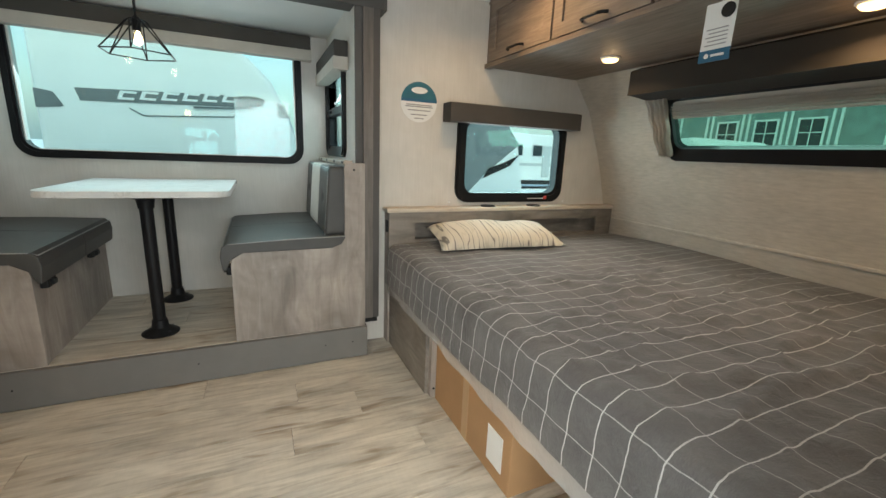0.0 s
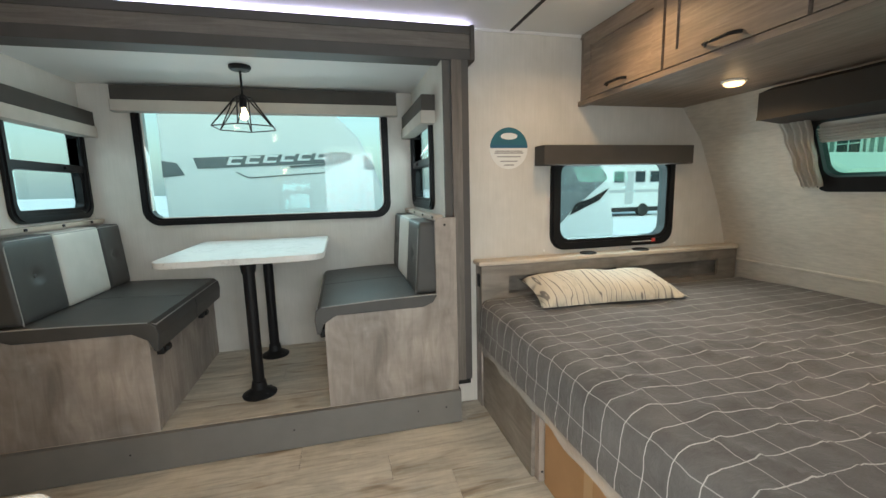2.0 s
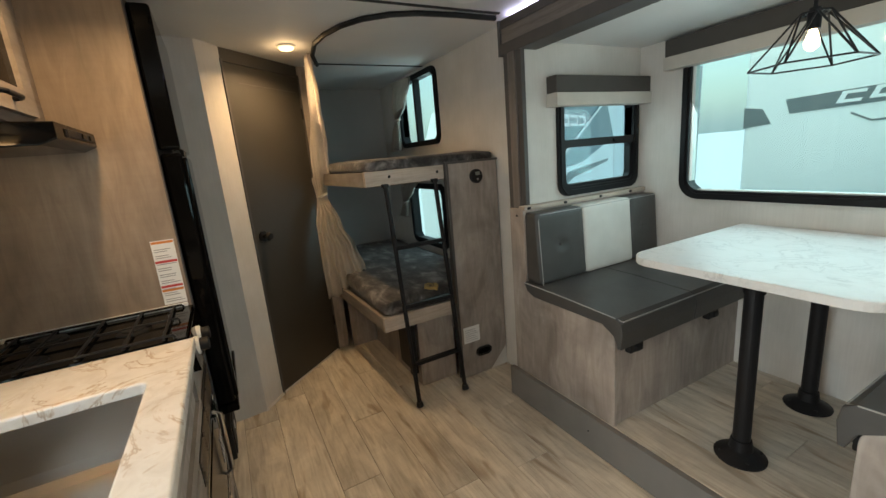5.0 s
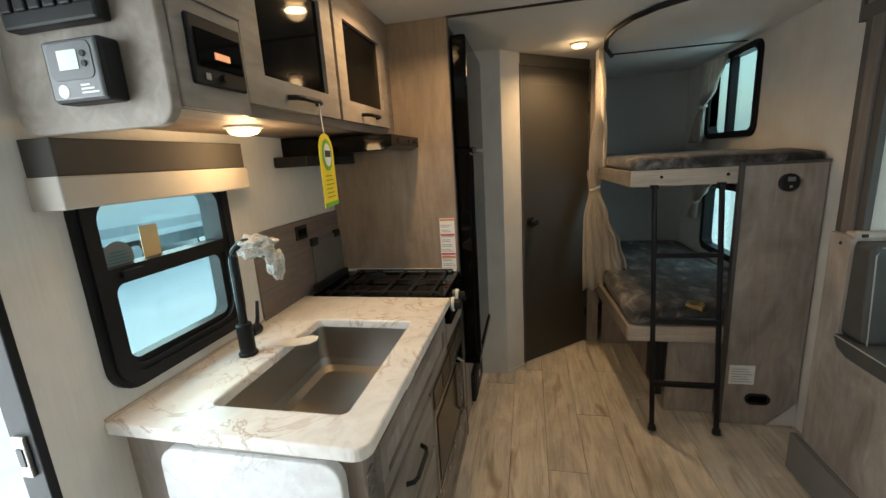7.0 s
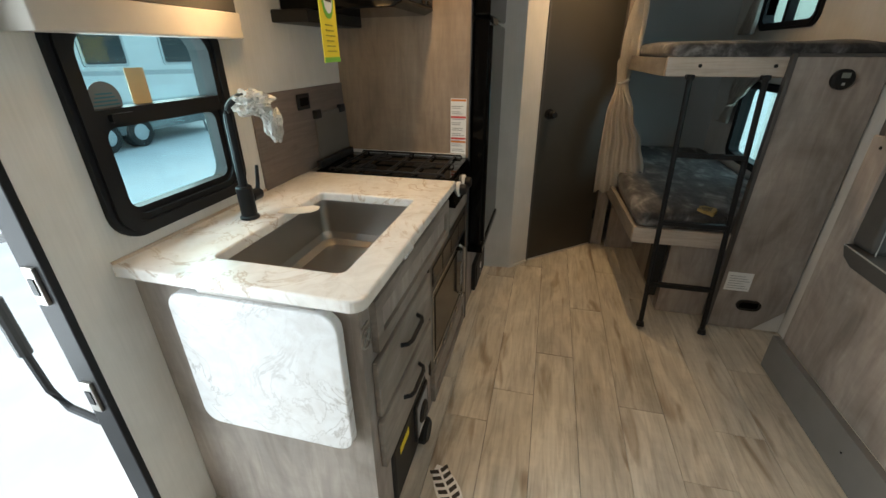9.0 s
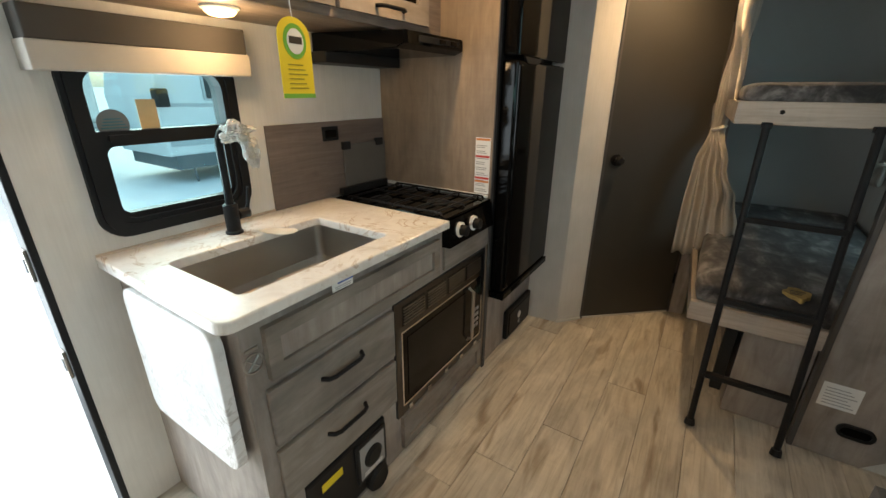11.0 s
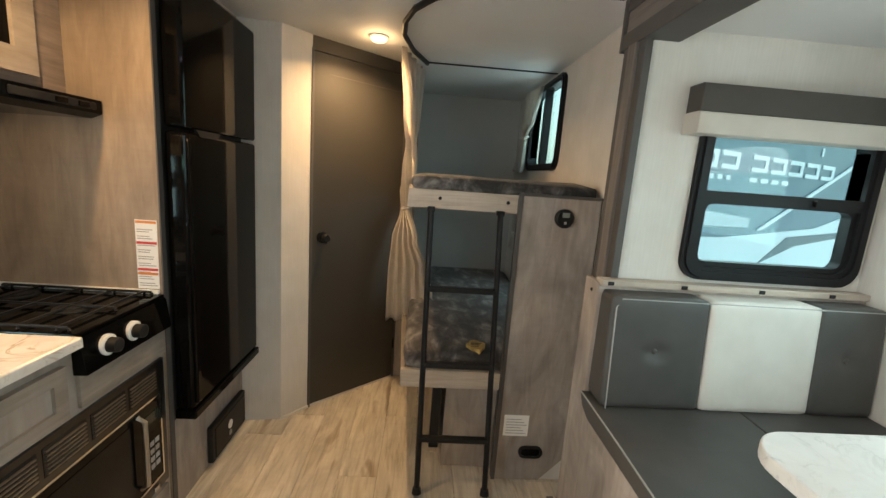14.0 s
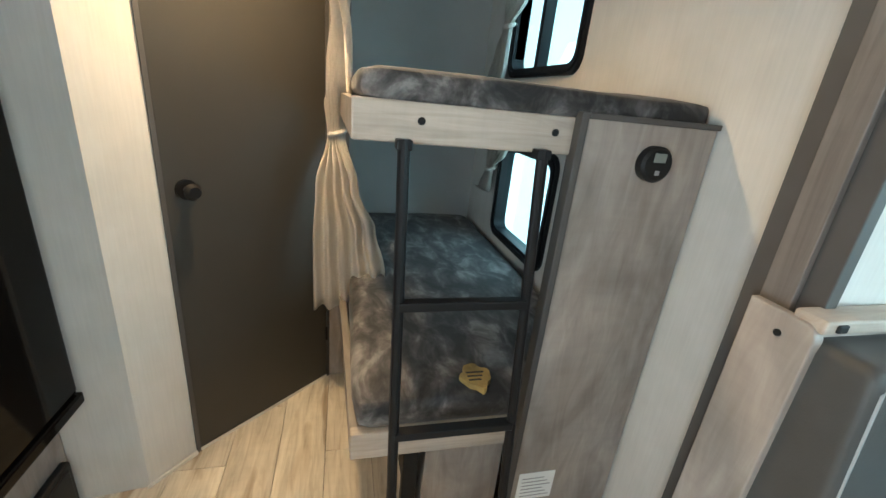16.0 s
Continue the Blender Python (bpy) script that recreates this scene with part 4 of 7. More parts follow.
for y0, y1 in ((2.035, 2.61), (1.475, 2.02), (0.90, 1.46), (0.42, 0.885)):
    d = shaker_door(cab, "x", y0, y1, 1.708, 2.035, XF + 0.018, -1, (M_cab_y, M_cab_y), fw=0.06)
    ym = (y0 + y1) / 2
    pull_handle(d, "x", ym - 0.072, ym + 0.072, 1.735, XF, -1)


def puck(x, y, z, watts, round_glow=0.08, beam=0.65, group="recessed puck lights"):
    th = empty("puck_light", (x, y, z), "round warm recessed lamp, lit", "lamp", group)
    part("rim", lathe(x, y, [(0.050, z), (0.050, z - 0.006), (0.042, z - 0.010)], 24), M_white, th)
    ln = part("lens", lathe(x, y, [(0.042, z - 0.004), (0.041, z - 0.014), (0.032, z - 0.022), (0.010, z - 0.026)], 24), M_bulbglass, th, "glowing warm lens", smooth=True)
    ln.visible_shadow = False
    lamp("puck_lamp", x, y, z - 0.05, watts * round_glow, watts * beam)
    return th


puck(1.98, 2.07, 1.690, 3.0)
puck(2.08, 1.07, 1.690, 4.2)
puck(1.32, 2.08, ZC, 6.0)
puck(-0.94, 0.93, ZC, 8.0)
puck(-2.11, 1.63, ZC, 12.0)
puck(-0.48, 0.58, 1.578, 2.6, 0.95, 0.05)

# front valance, blind and curtains
fval = empty("window_valance", (2.24, 1.4, 1.52), "dark brown box valance over the front window", "valance")
part("cover", slab("y", [(2.205, 1.53), (2.40, 1.51), (2.285, 1.685), (2.205, 1.655)], 0.885, 2.135, 0.003), M_valance_dark, fval)
part("end_return", box(2.207, 2.30, 0.879, 0.885, 1.53, 1.655), M_valance_dark, fval)
part("hem_strip", box(2.203, 2.209, 0.885, 2.135, 1.528, 1.54), M_valance_dark, fval)
blind = empty("pleated_blind", (2.40, 1.38, 1.43), "raised pleated grey-beige blind", "blind")
M_blind = plain("blind_fabric", (0.50, 0.47, 0.41), 0.9, vary=0.06, grain=0.4)
part("fabric", slab("y", [(2.437, 1.44), (2.441, 1.44), (2.396, 1.545), (2.392, 1.545)], 0.90, 2.0), M_blind, blind)
for k in range(5):
    z = 1.415 + 0.013 * k
    xx = 2.445 - 0.43 * (z - 1.42)
    part("pleat", slab("y", [(xx - 0.026, z + 0.004), (xx - 0.004, z - 0.005), (xx - 0.002, z + 0.002), (xx - 0.004, z + 0.008)], 0.90, 2.0), M_blind, blind)


def curtain_mesh(path_top, folds, amp, levels, seed):
    """A gathered cloth: a folded strip between two ends, its width and depth set level by level.
    levels: (z, centre x, centre y, half width along the run, fold depth)."""
    ax, ay = path_top
    b = bmesh.new()
    n = folds * 8
    rows = []
    for z, cx, cy, hw, dep, *turn in levels:
        row = []
        if turn:
            ax, ay = math.cos(turn[0]), math.sin(turn[0])
        for i in range(n + 1):
            u = -1 + 2 * i / n
            ph = folds * math.pi * u
            d = dep * math.sin(ph + 0.6 * math.sin(2.1 * u + seed)) + dep * 0.35 * noise.noise((u * 3, z * 4, seed))
            w = hw * (u + 0.05 * noise.noise((u * 5, z * 3, seed + 3)))
            row.append(b.verts.new((cx + ax * w - ay * d, cy + ay * w + ax * d, z + 0.006 * math.cos(ph) * (1 if z < levels[0][0] else 0))))
        rows.append(row)
    for A, B in zip(rows, rows[1:]):
        for i in range(n):
            b.faces.new((A[i], A[i + 1], B[i + 1], B[i]))
    geo = bmesh.ops.solidify(b, geom=b.faces[:], thickness=0.003)
    bmesh.ops.recalc_face_normals(b, faces=b.faces[:])
    return b


def smooth_levels(keys, n):
    out = []
    for (a, b2) in zip(keys, keys[1:]):
        for i in range(n):
            t = i / n
            t2 = t * t * (3 - 2 * t)
            out.append((a[0] + (b2[0] - a[0]) * t,) + tuple(p + (q - p) * t2 for p, q in zip(a[1:], b2[1:])))
    out.append(keys[-1])
    return out


def curtain(name, label, ax, ay, folds, keys, seed, tie=None, n=6, mat=None, turning=False):
    z0 = min(k[0] for k in keys)
    k0 = keys[0]
    th = empty(name, (k0[1], k0[2], k0[0]), label, "curtain")
    cloth = curtain_mesh((ax, ay), folds, 0, smooth_levels(keys, n), seed)
    if turning:
        # the inner side rides up on the mattress
        for v in cloth.verts:
            k = min(1.0, max(0.0, (v.co.y - 1.82) / 0.16)) * min(1.0, max(0.0, (1.0 - v.co.z) / 0.5))
            v.co.z += 0.16 * k
    part("cloth", cloth, mat or M_curtain, th, smooth=True)
    if tie:
        z, x, y, r = tie
        part("tieback", tube([(x + r * math.cos(a), y + r * 0.8 * math.sin(a), z + 0.01 * math.sin(a)) for a in [2 * math.pi * i / 14 for i in range(14)]], 0.010, 6, True), mat or M_curtain, th)
    return th


curtain("curtain", "short gathered beige curtain beside the front window", 0, 1, 4, [(1.56, 2.345, 2.08, 0.075, 0.008), (1.44, 2.395, 2.075, 0.066, 0.010), (1.32, 2.445, 2.07, 0.056, 0.011), (1.20, 2.50, 2.065, 0.048, 0.011)], 1)
curtain("curtain", "bunched beige curtain hanging off the front window", 0, 1, 4, [(1.55, 2.35, 0.965, 0.115, 0.018), (1.38, 2.37, 0.94, 0.145, 0.026), (1.22, 2.42, 0.92, 0.105, 0.024), (1.15, 2.45, 0.915, 0.05, 0.016)], 2)
strap = empty("blind_strap", (2.34, 0.5, 1.02), "loose black strap hanging beside the front curtain", "strap")
part("webbing", tube([(2.30, 0.575, 1.66), (2.33, 0.69, 1.45), (2.35, 0.76, 1.25), (2.37, 0.84, 1.05), (2.375, 0.85, 1.03)], [0.02, 0.021, 0.022, 0.026, 0.024], 6), M_matteblack, strap)
# hanging tag on the overhead cabinet
tag = empty("hang_tag", (1.525, 1.19, 1.46), "white and blue hanging paper tag on a cabinet handle", "tag")
part("card", box(1.520, 1.5225, 1.14, 1.232, 1.495, 1.625), M_paperlabel, tag)
part("band", box(1.5185, 1.5225, 1.14, 1.232, 1.462, 1.495), M_blue, tag, "dark blue printed band")
part("print_bar", box(1.5175, 1.519, 1.155, 1.195, 1.475, 1.482), M_paperlabel, tag)
part("print_disc", lathe(1.208, 1.4785, [(0.007, 1.519), (0.007, 1.517)], 12, "x"), M_paperlabel, tag)
part("print_disc", lathe(1.163, 1.597, [(0.020, 1.5205), (0.020, 1.516)], 14, "x"), M_matteblack, tag, "black round motif")
for k in range(5):
    part("print_bar", box(1.5188, 1.5202, 1.155, 1.22 - 0.008 * (k % 2), 1.507 + 0.011 * k, 1.510 + 0.011 * k), M_ink, tag)
part("string", tube([(1.522, 1.188, 1.62), (1.528, 1.18, 1.735)], 0.0012, 5), M_paperlabel, tag)

# round sticker, vent cord and wall details
disc = empty("round_sticker", (1.14, YN, 1.34), "round white and teal information sticker on the wall", "sticker")
part("disc", lathe(1.14, 1.45, [(0.112, YN), (0.112, YN - 0.002)], 40, "y"), M_paperlabel, disc)
b = bmesh.new()
arc = [(1.14 + 0.112 * math.cos(radians(a)), 1.45 + 0.112 * math.sin(radians(a))) for a in range(5, 180, 7)]
part("band", slab("y", arc, YN - 0.0022, YN - 0.0035), M_teal, disc, "dark teal printed band")
part("band", box(1.03, 1.25, YN - 0.004, YN - 0.0022, 1.452, 1.468), M_blue, disc)
part("motif", slab("y", [(1.14 + 0.05 * math.cos(radians(a)), 1.515 + 0.018 * math.sin(radians(a))) for a in range(0, 360, 20)], YN - 0.0036, YN - 0.0046), M_paperlabel, disc)
for k, (w, z) in enumerate(((0.08, 1.435), (0.085, 1.425), (0.07, 1.405), (0.05, 1.38), (0.03, 1.36))):
    part("print_bar", box(1.14 - w, 1.14 + w, YN - 0.0032, YN - 0.0021, z - 0.003, z + 0.003), M_ink, disc)
for x in (1.36, 2.27):
    single("screw_cap", lathe(x, 0.865, [(0.008, YN), (0.006, YN - 0.005)], 10, "y"), M_white, "small white screw cap on the wall", "screw cap", "wall screw caps")

# ---- kitchen ----
XK0, XK1, YK = -0.145, -1.365, 0.985
base = empty("kitchen_base_cabinet", (-0.7, 0.7, 0), "grey wood kitchen base cabinet with drawers", "cabinet")
part("end_panel", box(XK0 - 0.018, XK0, YS + 0.002, YK - 0.0205, 0.004, 0.884), M_wood_z, base)
part("back_panel", box(XK1, XK0 - 0.02, YS + 0.002, YS + 0.02, 0.004, 0.68), M_wood_x, base)
part("floor_panel", box(XK1, XK0 - 0.02, YS + 0.02, YK - 0.02, 0.004, 0.02), M_wood_x, base)
# front frame with its openings
bm = wall_cells("y", (XK1, XK0), (0.004, 0.884), YK - 0.02, YK, [(-0.60, -0.25, 0.03, 0.275), (-1.335, -0.685, 0.205, 0.675), (XK1 - 0.001, -0.985, 0.80, 0.90)])
part("front_frame", bm, M_wood_z, base)
shaker_door(base, "y", -0.945, -0.20, 0.70, 0.848, YK, 1, (M_wood_x, M_wood_z), "false_front", 0.038)
for z0, z1, hz in ((0.495, 0.675, 0.612), (0.295, 0.475, 0.412)):
    dr = part("drawer_front", box(-0.665, -0.185, YK, YK + 0.018, z0, z1, 0.004), M_wood_x, base)
    pull_handle(dr, "y", -0.50, -0.342, hz, YK + 0.018, 1)
shaker_door(base, "y", -1.33, -0.70, 0.03, 0.185, YK, 1, (M_wood_x, M_wood_x), "lower_front", 0.035)
part("stove_apron", box(-1.362, -0.99, YK, YK + 0.012, 0.70, 0.80, 0.002), M_wood_x, base)
part("maker_plate", box(-0.185, -0.152, YK, YK + 0.004, 0.80, 0.808), M_steel, base)
circle_of = lambda rad: [(-0.17 + rad * math.cos(2 * math.pi * k / 24), 0.765 + rad * math.sin(2 * math.pi * k / 24)) for k in range(24)]
badge = part("maker_badge", ring("y", circle_of(0.027), circle_of(0.023), YK, YK + 0.003), M_steel, base, "round embossed badge")
for a in (45, 135):
    du, dv = 0.022 * math.cos(radians(a)), 0.022 * math.sin(radians(a))
    part("badge_bar", tube([(-0.17 - du, YK + 0.0012, 0.765 - dv), (-0.17 + du, YK + 0.0012, 0.765 + dv)], 0.0022, 6), M_steel, badge)
lab = part("label", box(-0.487, -0.41, YK + 0.018, YK + 0.0195, 0.853, 0.882), M_paperlabel, base, "white and blue printed label")
part("label_bar", box(-0.487, -0.43, YK + 0.0193, YK + 0.0205, 0.872, 0.882), plain("label_blue", (0.05, 0.13, 0.45), 0.6), lab)
for k in range(2):
    part("label_bar", box(-0.478, -0.42, YK + 0.0193, YK + 0.0203, 0.857 + 0.006 * k, 0.859 + 0.006 * k), M_ink, lab)

# countertop with a rectangular sink opening
SKX0, SKX1, SKY0, SKY1 = -0.735, -0.202, 0.578, 0.929
counter = empty("countertop", (-0.53, 0.69, 0.884), "white marble-look countertop with tan veins", "countertop")


def counter_mesh():
    b = bmesh.new()
    n = 6
    outer = []
    for cx, cy, r, a0 in ((-0.985 + 0.004, 1.02 - 0.004, 0.004, 90), (-0.985 + 0.003, YS + 0.003, 0.002, 180), (-0.105 - 0.004, YS + 0.004, 0.004, 270), (-0.095 - 0.035, 1.02 - 0.035, 0.035, 0)):
        outer += [(cx + r * math.cos(radians(a0 + 90 * i / n)), cy + r * math.sin(radians(a0 + 90 * i / n))) for i in range(n + 1)]
    inner = []
    for cx, cy, a0 in ((SKX0 + 0.02, SKY1 - 0.02, 90), (SKX0 + 0.02, SKY0 + 0.02, 180), (SKX1 - 0.02, SKY0 + 0.02, 270), (SKX1 - 0.02, SKY1 - 0.02, 0)):
        inner += [(cx + 0.02 * math.cos(radians(a0 + 90 * i / n)), cy + 0.02 * math.sin(radians(a0 + 90 * i / n))) for i in range(n + 1)]
    ring("z", outer, inner, 0.886, 0.915, b)
    es = [e for e in b.edges if abs(e.verts[0].co.z - 0.915) < 1e-5 and abs(e.verts[1].co.z - 0.915) < 1e-5 and len(e.link_faces) == 2 and any(abs(f.normal.z) < 0.5 for f in e.link_faces)]
    b.normal_update()
    es = [e for e in b.edges if all(abs(v.co.z - 0.915) < 1e-5 for v in e.verts) and len(e.link_faces) == 2 and any(abs(f.normal.z) < 0.5 for f in e.link_faces)]
    bmesh.ops.bevel(b, geom=es, offset=0.006, segments=3, profile=0.5, affect="EDGES")
    return b


part("slab", counter_mesh(), M_counter, counter)
part("wall_upstand", box(-0.985, -0.108, YS, YS + 0.006, 0.915, 0.922), M_pale_x, counter, "thin edge strip along the wall")

sink = empty("sink", (-0.436, 0.76, 0.715), "brushed steel rectangular undermount sink", "sink")
b = bmesh.new()
sx0, sx1, sy0, sy1 = SKX0 - 0.012, SKX1 + 0.012, SKY0 - 0.012, SKY1 + 0.012
loops = []
for z, ins, r in ((0.885, 0.0, 0.025), (0.76, 0.004, 0.03), (0.735, 0.012, 0.035), (0.722, 0.035, 0.03)):
    loops.append([b.verts.new((u, v, z)) for u, v in rounded(sx0 + ins, sx1 - ins, sy0 + ins, sy1 - ins, r)])
for A, B in zip(loops, loops[1:]):
    for k in range(len(A)):
        b.faces.new((A[k], B[k], B[(k + 1) % len(A)], A[(k + 1) % len(A)]))
b.faces.new(loops[-1])
bmesh.ops.recalc_face_normals(b, faces=b.faces[:])
for f2 in b.faces:
    f2.normal_flip()
bmesh.ops.solidify(b, geom=b.faces[:], thickness=0.002)
part("basin", b, M_steel, sink, smooth=False)
part("drain", lathe(-0.30, 0.78, [(0.045, 0.7225), (0.045, 0.727), (0.036, 0.727), (0.030, 0.724)], 24), M_chrome, sink, "chrome drain ring")

faucet = empty("kitchen_tap", (-0.455, 0.495, 0.915), "matte black gooseneck tap, spray head wrapped in clear plastic", "tap")
part("base", lathe(-0.455, 0.495, [(0.028, 0.915), (0.028, 0.922), (0.023, 0.926), (0.023, 1.01), (0.020, 1.015)], 20), M_black, faucet)
neck = [(-0.455, 0.495, 1.01), (-0.455, 0.495, 1.20)] + [(-0.455 - 0.015 * (1 - math.cos(radians(a))), 0.495 + 0.05 * (1 - math.cos(radians(a))), 1.20 + 0.06 * math.sin(radians(a))) for a in range(15, 121, 15)]
part("neck", tube(neck, 0.0125, 10), M_black, faucet)
part("spray_head", tube([neck[-1], (-0.487, 0.60, 1.205), (-0.492, 0.615, 1.165)], [0.014, 0.018, 0.016], 10), M_black, faucet)
part("lever_hub", tube([(-0.478, 0.495, 0.975), (-0.515, 0.495, 0.975)], 0.018, 12), M_black, faucet)
part("lever", tube([(-0.51, 0.495, 0.98), (-0.52, 0.495, 1.01), (-0.525, 0.498, 1.06)], [0.007, 0.006, 0.005], 8), M_black, faucet)


def crumple(cx, cy, cz, sx, sy, sz, seed, amp=0.35):
    b = bmesh.new()
    bmesh.ops.create_icosphere(b, subdivisions=4, radius=1)
    for v in b.verts:
        k = 1 + amp * noise.noise(Vector(v.co) * 1.6 + Vector((seed, 0, 0))) + amp * 0.7 * abs(noise.noise(Vector(v.co) * 4 + Vector((0, seed, 0))))
        v.co = Vector((cx + v.co.x * sx * k, cy + v.co.y * sy * k, cz + v.co.z * sz * k))
    return b


bagm, nt, bb = nodes_of("crinkled_plastic_bag")
bb.inputs["Base Color"].default_value = (0.85, 0.82, 0.76, 1)
bb.inputs["Roughness"].default_value = 0.16
bb.inputs["Transmission Weight"].default_value = 0.55
bump(nt, bb, noise_tex(nt, coords(nt), 60, 5), 0.8, 0.01)
part("plastic_bag", crumple(-0.475, 0.565, 1.245, 0.036, 0.05, 0.028, 3.1, 0.6), bagm, faucet, "crumpled clear plastic bag")
part("plastic_bag", crumple(-0.487, 0.612, 1.19, 0.022, 0.024, 0.04, 5.3, 0.5), bagm, faucet)

paper = empty("paper_slip", (-0.50, 0.575, 0.915), "small cream paper slip lying over the sink edge", "paper")
part("sheet", slab("z", [(-0.505, 0.555), (-0.535, 0.55), (-0.565, 0.59), (-0.59, 0.632), (-0.585, 0.658), (-0.555, 0.668), (-0.53, 0.655), (-0.508, 0.605)], 0.9165, 0.919), plain("cream_paper", (0.72, 0.66, 0.55), 0.8), paper)

leaf = empty("drop_leaf", (-0.11, 0.75, 0.45), "hinged marble-look counter extension hanging folded down", "countertop")
part("leaf", slab("x", rounded(0.515, 0.955, 0.452, 0.868, 0.045), -0.128, -0.100, 0.004), marble("white_marble_leaf", (0.74, 0.745, 0.745), (0.52, 0.50, 0.48), 5.0, 0.35, True), leaf)
part("bracket", box(-0.144, -0.1285, 0.60, 0.63, 0.55, 0.80), M_steel, leaf)
part("bracket", box(-0.144, -0.1285, 0.86, 0.89, 0.55, 0.80), M_steel, leaf)
part("hinge", box(-0.144, -0.112, 0.60, 0.90, 0.868, 0.884), M_steel, leaf)

# stove
stove = empty("gas_cooktop", (-1.175, 0.70, 0.80), "black gas cooktop with grates and two white-ringed knobs", "stove")
part("body", box(-1.362, -0.988, 0.44, YK - 0.005, 0.80, 0.905, 0.004), M_matteblack, stove)
part("top", box(-1.364, -0.986, 0.415, 1.0, 0.905, 0.918, 0.004), M_gloss, stove)
part("front_panel", slab("x", [(YK - 0.005, 0.80), (YK + 0.035, 0.80), (YK + 0.02, 0.905), (YK - 0.005, 0.905)], -1.363, -0.987), M_gloss, stove, "black control panel")
part("back_hinge", box(-1.33, -1.02, 0.405, 0.43, 0.918, 0.95, 0.004), M_matteblack, stove)
for bx_, by_ in ((-1.27, 0.60), (-1.08, 0.60), (-1.175, 0.84)):
    part("burner", lathe(bx_, by_, [(0.05, 0.918), (0.048, 0.922), (0.035, 0.924), (0.033, 0.928), (0.005, 0.929)], 20), M_matteblack, stove)
for y in (0.50, 0.60, 0.73, 0.84, 0.94):
    part("grate_bar", tube([(-1.35, y, 0.920), (-1.345, y, 0.929), (-1.005, y, 0.929), (-1.0, y, 0.92)], 0.0045, 6), M_black, stove)
for x in (-1.345, -1.175, -1.005):
    part("grate_bar", tube([(x, 0.47, 0.920), (x, 0.475, 0.929), (x, 0.965, 0.929), (x, 0.97, 0.920)], 0.0045, 6), M_black, stove)
for x in (-1.073, -1.18):
    kb = part("knob", lathe(x, 0.854, [(0.031, YK + 0.02), (0.031, YK + 0.034), (0.027, YK + 0.037)], 24, "y"), M_white, stove, "white knob ring")
    part("knob_cap", lathe(x, 0.854, [(0.0225, YK + 0.034), (0.021, YK + 0.062), (0.016, YK + 0.064)], 24, "y"), M_matteblack, kb)

# microwave
M_darksteel = plain("dark_steel", (0.11, 0.11, 0.11), 0.33, 1.0, vary=0.08, grain=0.05)
micro = empty("microwave", (-1.01, 0.80, 0.205), "built-in stainless and black microwave oven with louvred trim", "microwave")
part("trim_frame", ring("y", [(-1.345, 0.195), (-0.675, 0.195), (-0.675, 0.685), (-1.345, 0.685)], [(-1.315, 0.24), (-0.705, 0.24), (-0.705, 0.565), (-1.315, 0.565)], YK - 0.002, YK + 0.010), M_darksteel, micro, "dark stainless trim frame")
part("door", box(-1.315, -0.705, YK - 0.06, YK + 0.012, 0.242, 0.563, 0.004), M_gloss, micro, "black glass door")
part("door_window", box(-1.16, -0.74, YK + 0.012, YK + 0.0145, 0.27, 0.53, 0.001), plain("smoked_window", (0.008, 0.008, 0.008), 0.12, grain=0), micro)
part("door_border", ring("y", [(-1.317, 0.238), (-0.703, 0.238), (-0.703, 0.567), (-1.317, 0.567)], [(-1.310, 0.245), (-0.710, 0.245), (-0.710, 0.560), (-1.310, 0.560)], YK + 0.009, YK + 0.0145), M_chrome, micro, "thin bright steel border")
bpy.data.materials["smoked_window"].node_tree.nodes["Principled BSDF"].inputs["Specular IOR Level"].default_value = 0.15
part("handle", tube([(-1.195, YK + 0.012, 0.27), (-1.195, YK + 0.036, 0.285), (-1.195, YK + 0.036, 0.525), (-1.195, YK + 0.012, 0.54)], 0.008, 8), M_steel, micro, "steel bar handle")
for r in range(4):
    for c in range(3):
        part("button", box(-1.295 + c * 0.027, -1.275 + c * 0.027, YK + 0.012, YK + 0.014, 0.30 + r * 0.03, 0.318 + r * 0.03), M_ink, micro)
part("display", box(-1.30, -1.225, YK + 0.012, YK + 0.014, 0.48, 0.515), plain("display_glass", (0.02, 0.035, 0.03), 0.1, grain=0), micro)
for c in range(4):
    x0 = -1.30 + c * 0.15
    lv = part("louvre_bank", box(x0, x0 + 0.135, YK + 0.0095, YK + 0.0115, 0.585, 0.665), M_matteblack, micro)
    for k in range(6):
        part("slat", box(x0 + 0.006, x0 + 0.129, YK + 0.0115, YK + 0.0165, 0.592 + 0.012 * k, 0.596 + 0.012 * k), M_steel, lv)
for k in range(5):
    part("clip", box(-1.28 + 0.13 * k, -1.255 + 0.13 * k, YK + 0.009, YK + 0.018, 0.203, 0.222, 0.003), M_chrome, micro, "shiny chrome clip")

# low black heater unit
unit = empty("power_converter", (-0.425, 0.9, 0.03), "black plastic power unit with printed labels at floor level", "appliance")
part("housing", box(-0.60, -0.25, YK - 0.12, YK + 0.012, 0.03, 0.275, 0.01), M_matteblack, unit)
part("cover", box(-0.59, -0.44, YK + 0.010, YK + 0.022, 0.09, 0.26, 0.006), M_matteblack, unit)
part("warning_label", box(-0.385, -0.30, YK + 0.012, YK + 0.0135, 0.205, 0.235), M_yellow, unit, "yellow warning label")
part("plate", box(-0.575, -0.455, YK + 0.022, YK + 0.0232, 0.105, 0.245), M_ink, unit, "silver printed plate")
part("dial", lathe(-0.515, 0.175, [(0.042, YK + 0.022), (0.042, YK + 0.028), (0.03, YK + 0.034)], 24, "y"), M_matteblack, unit)
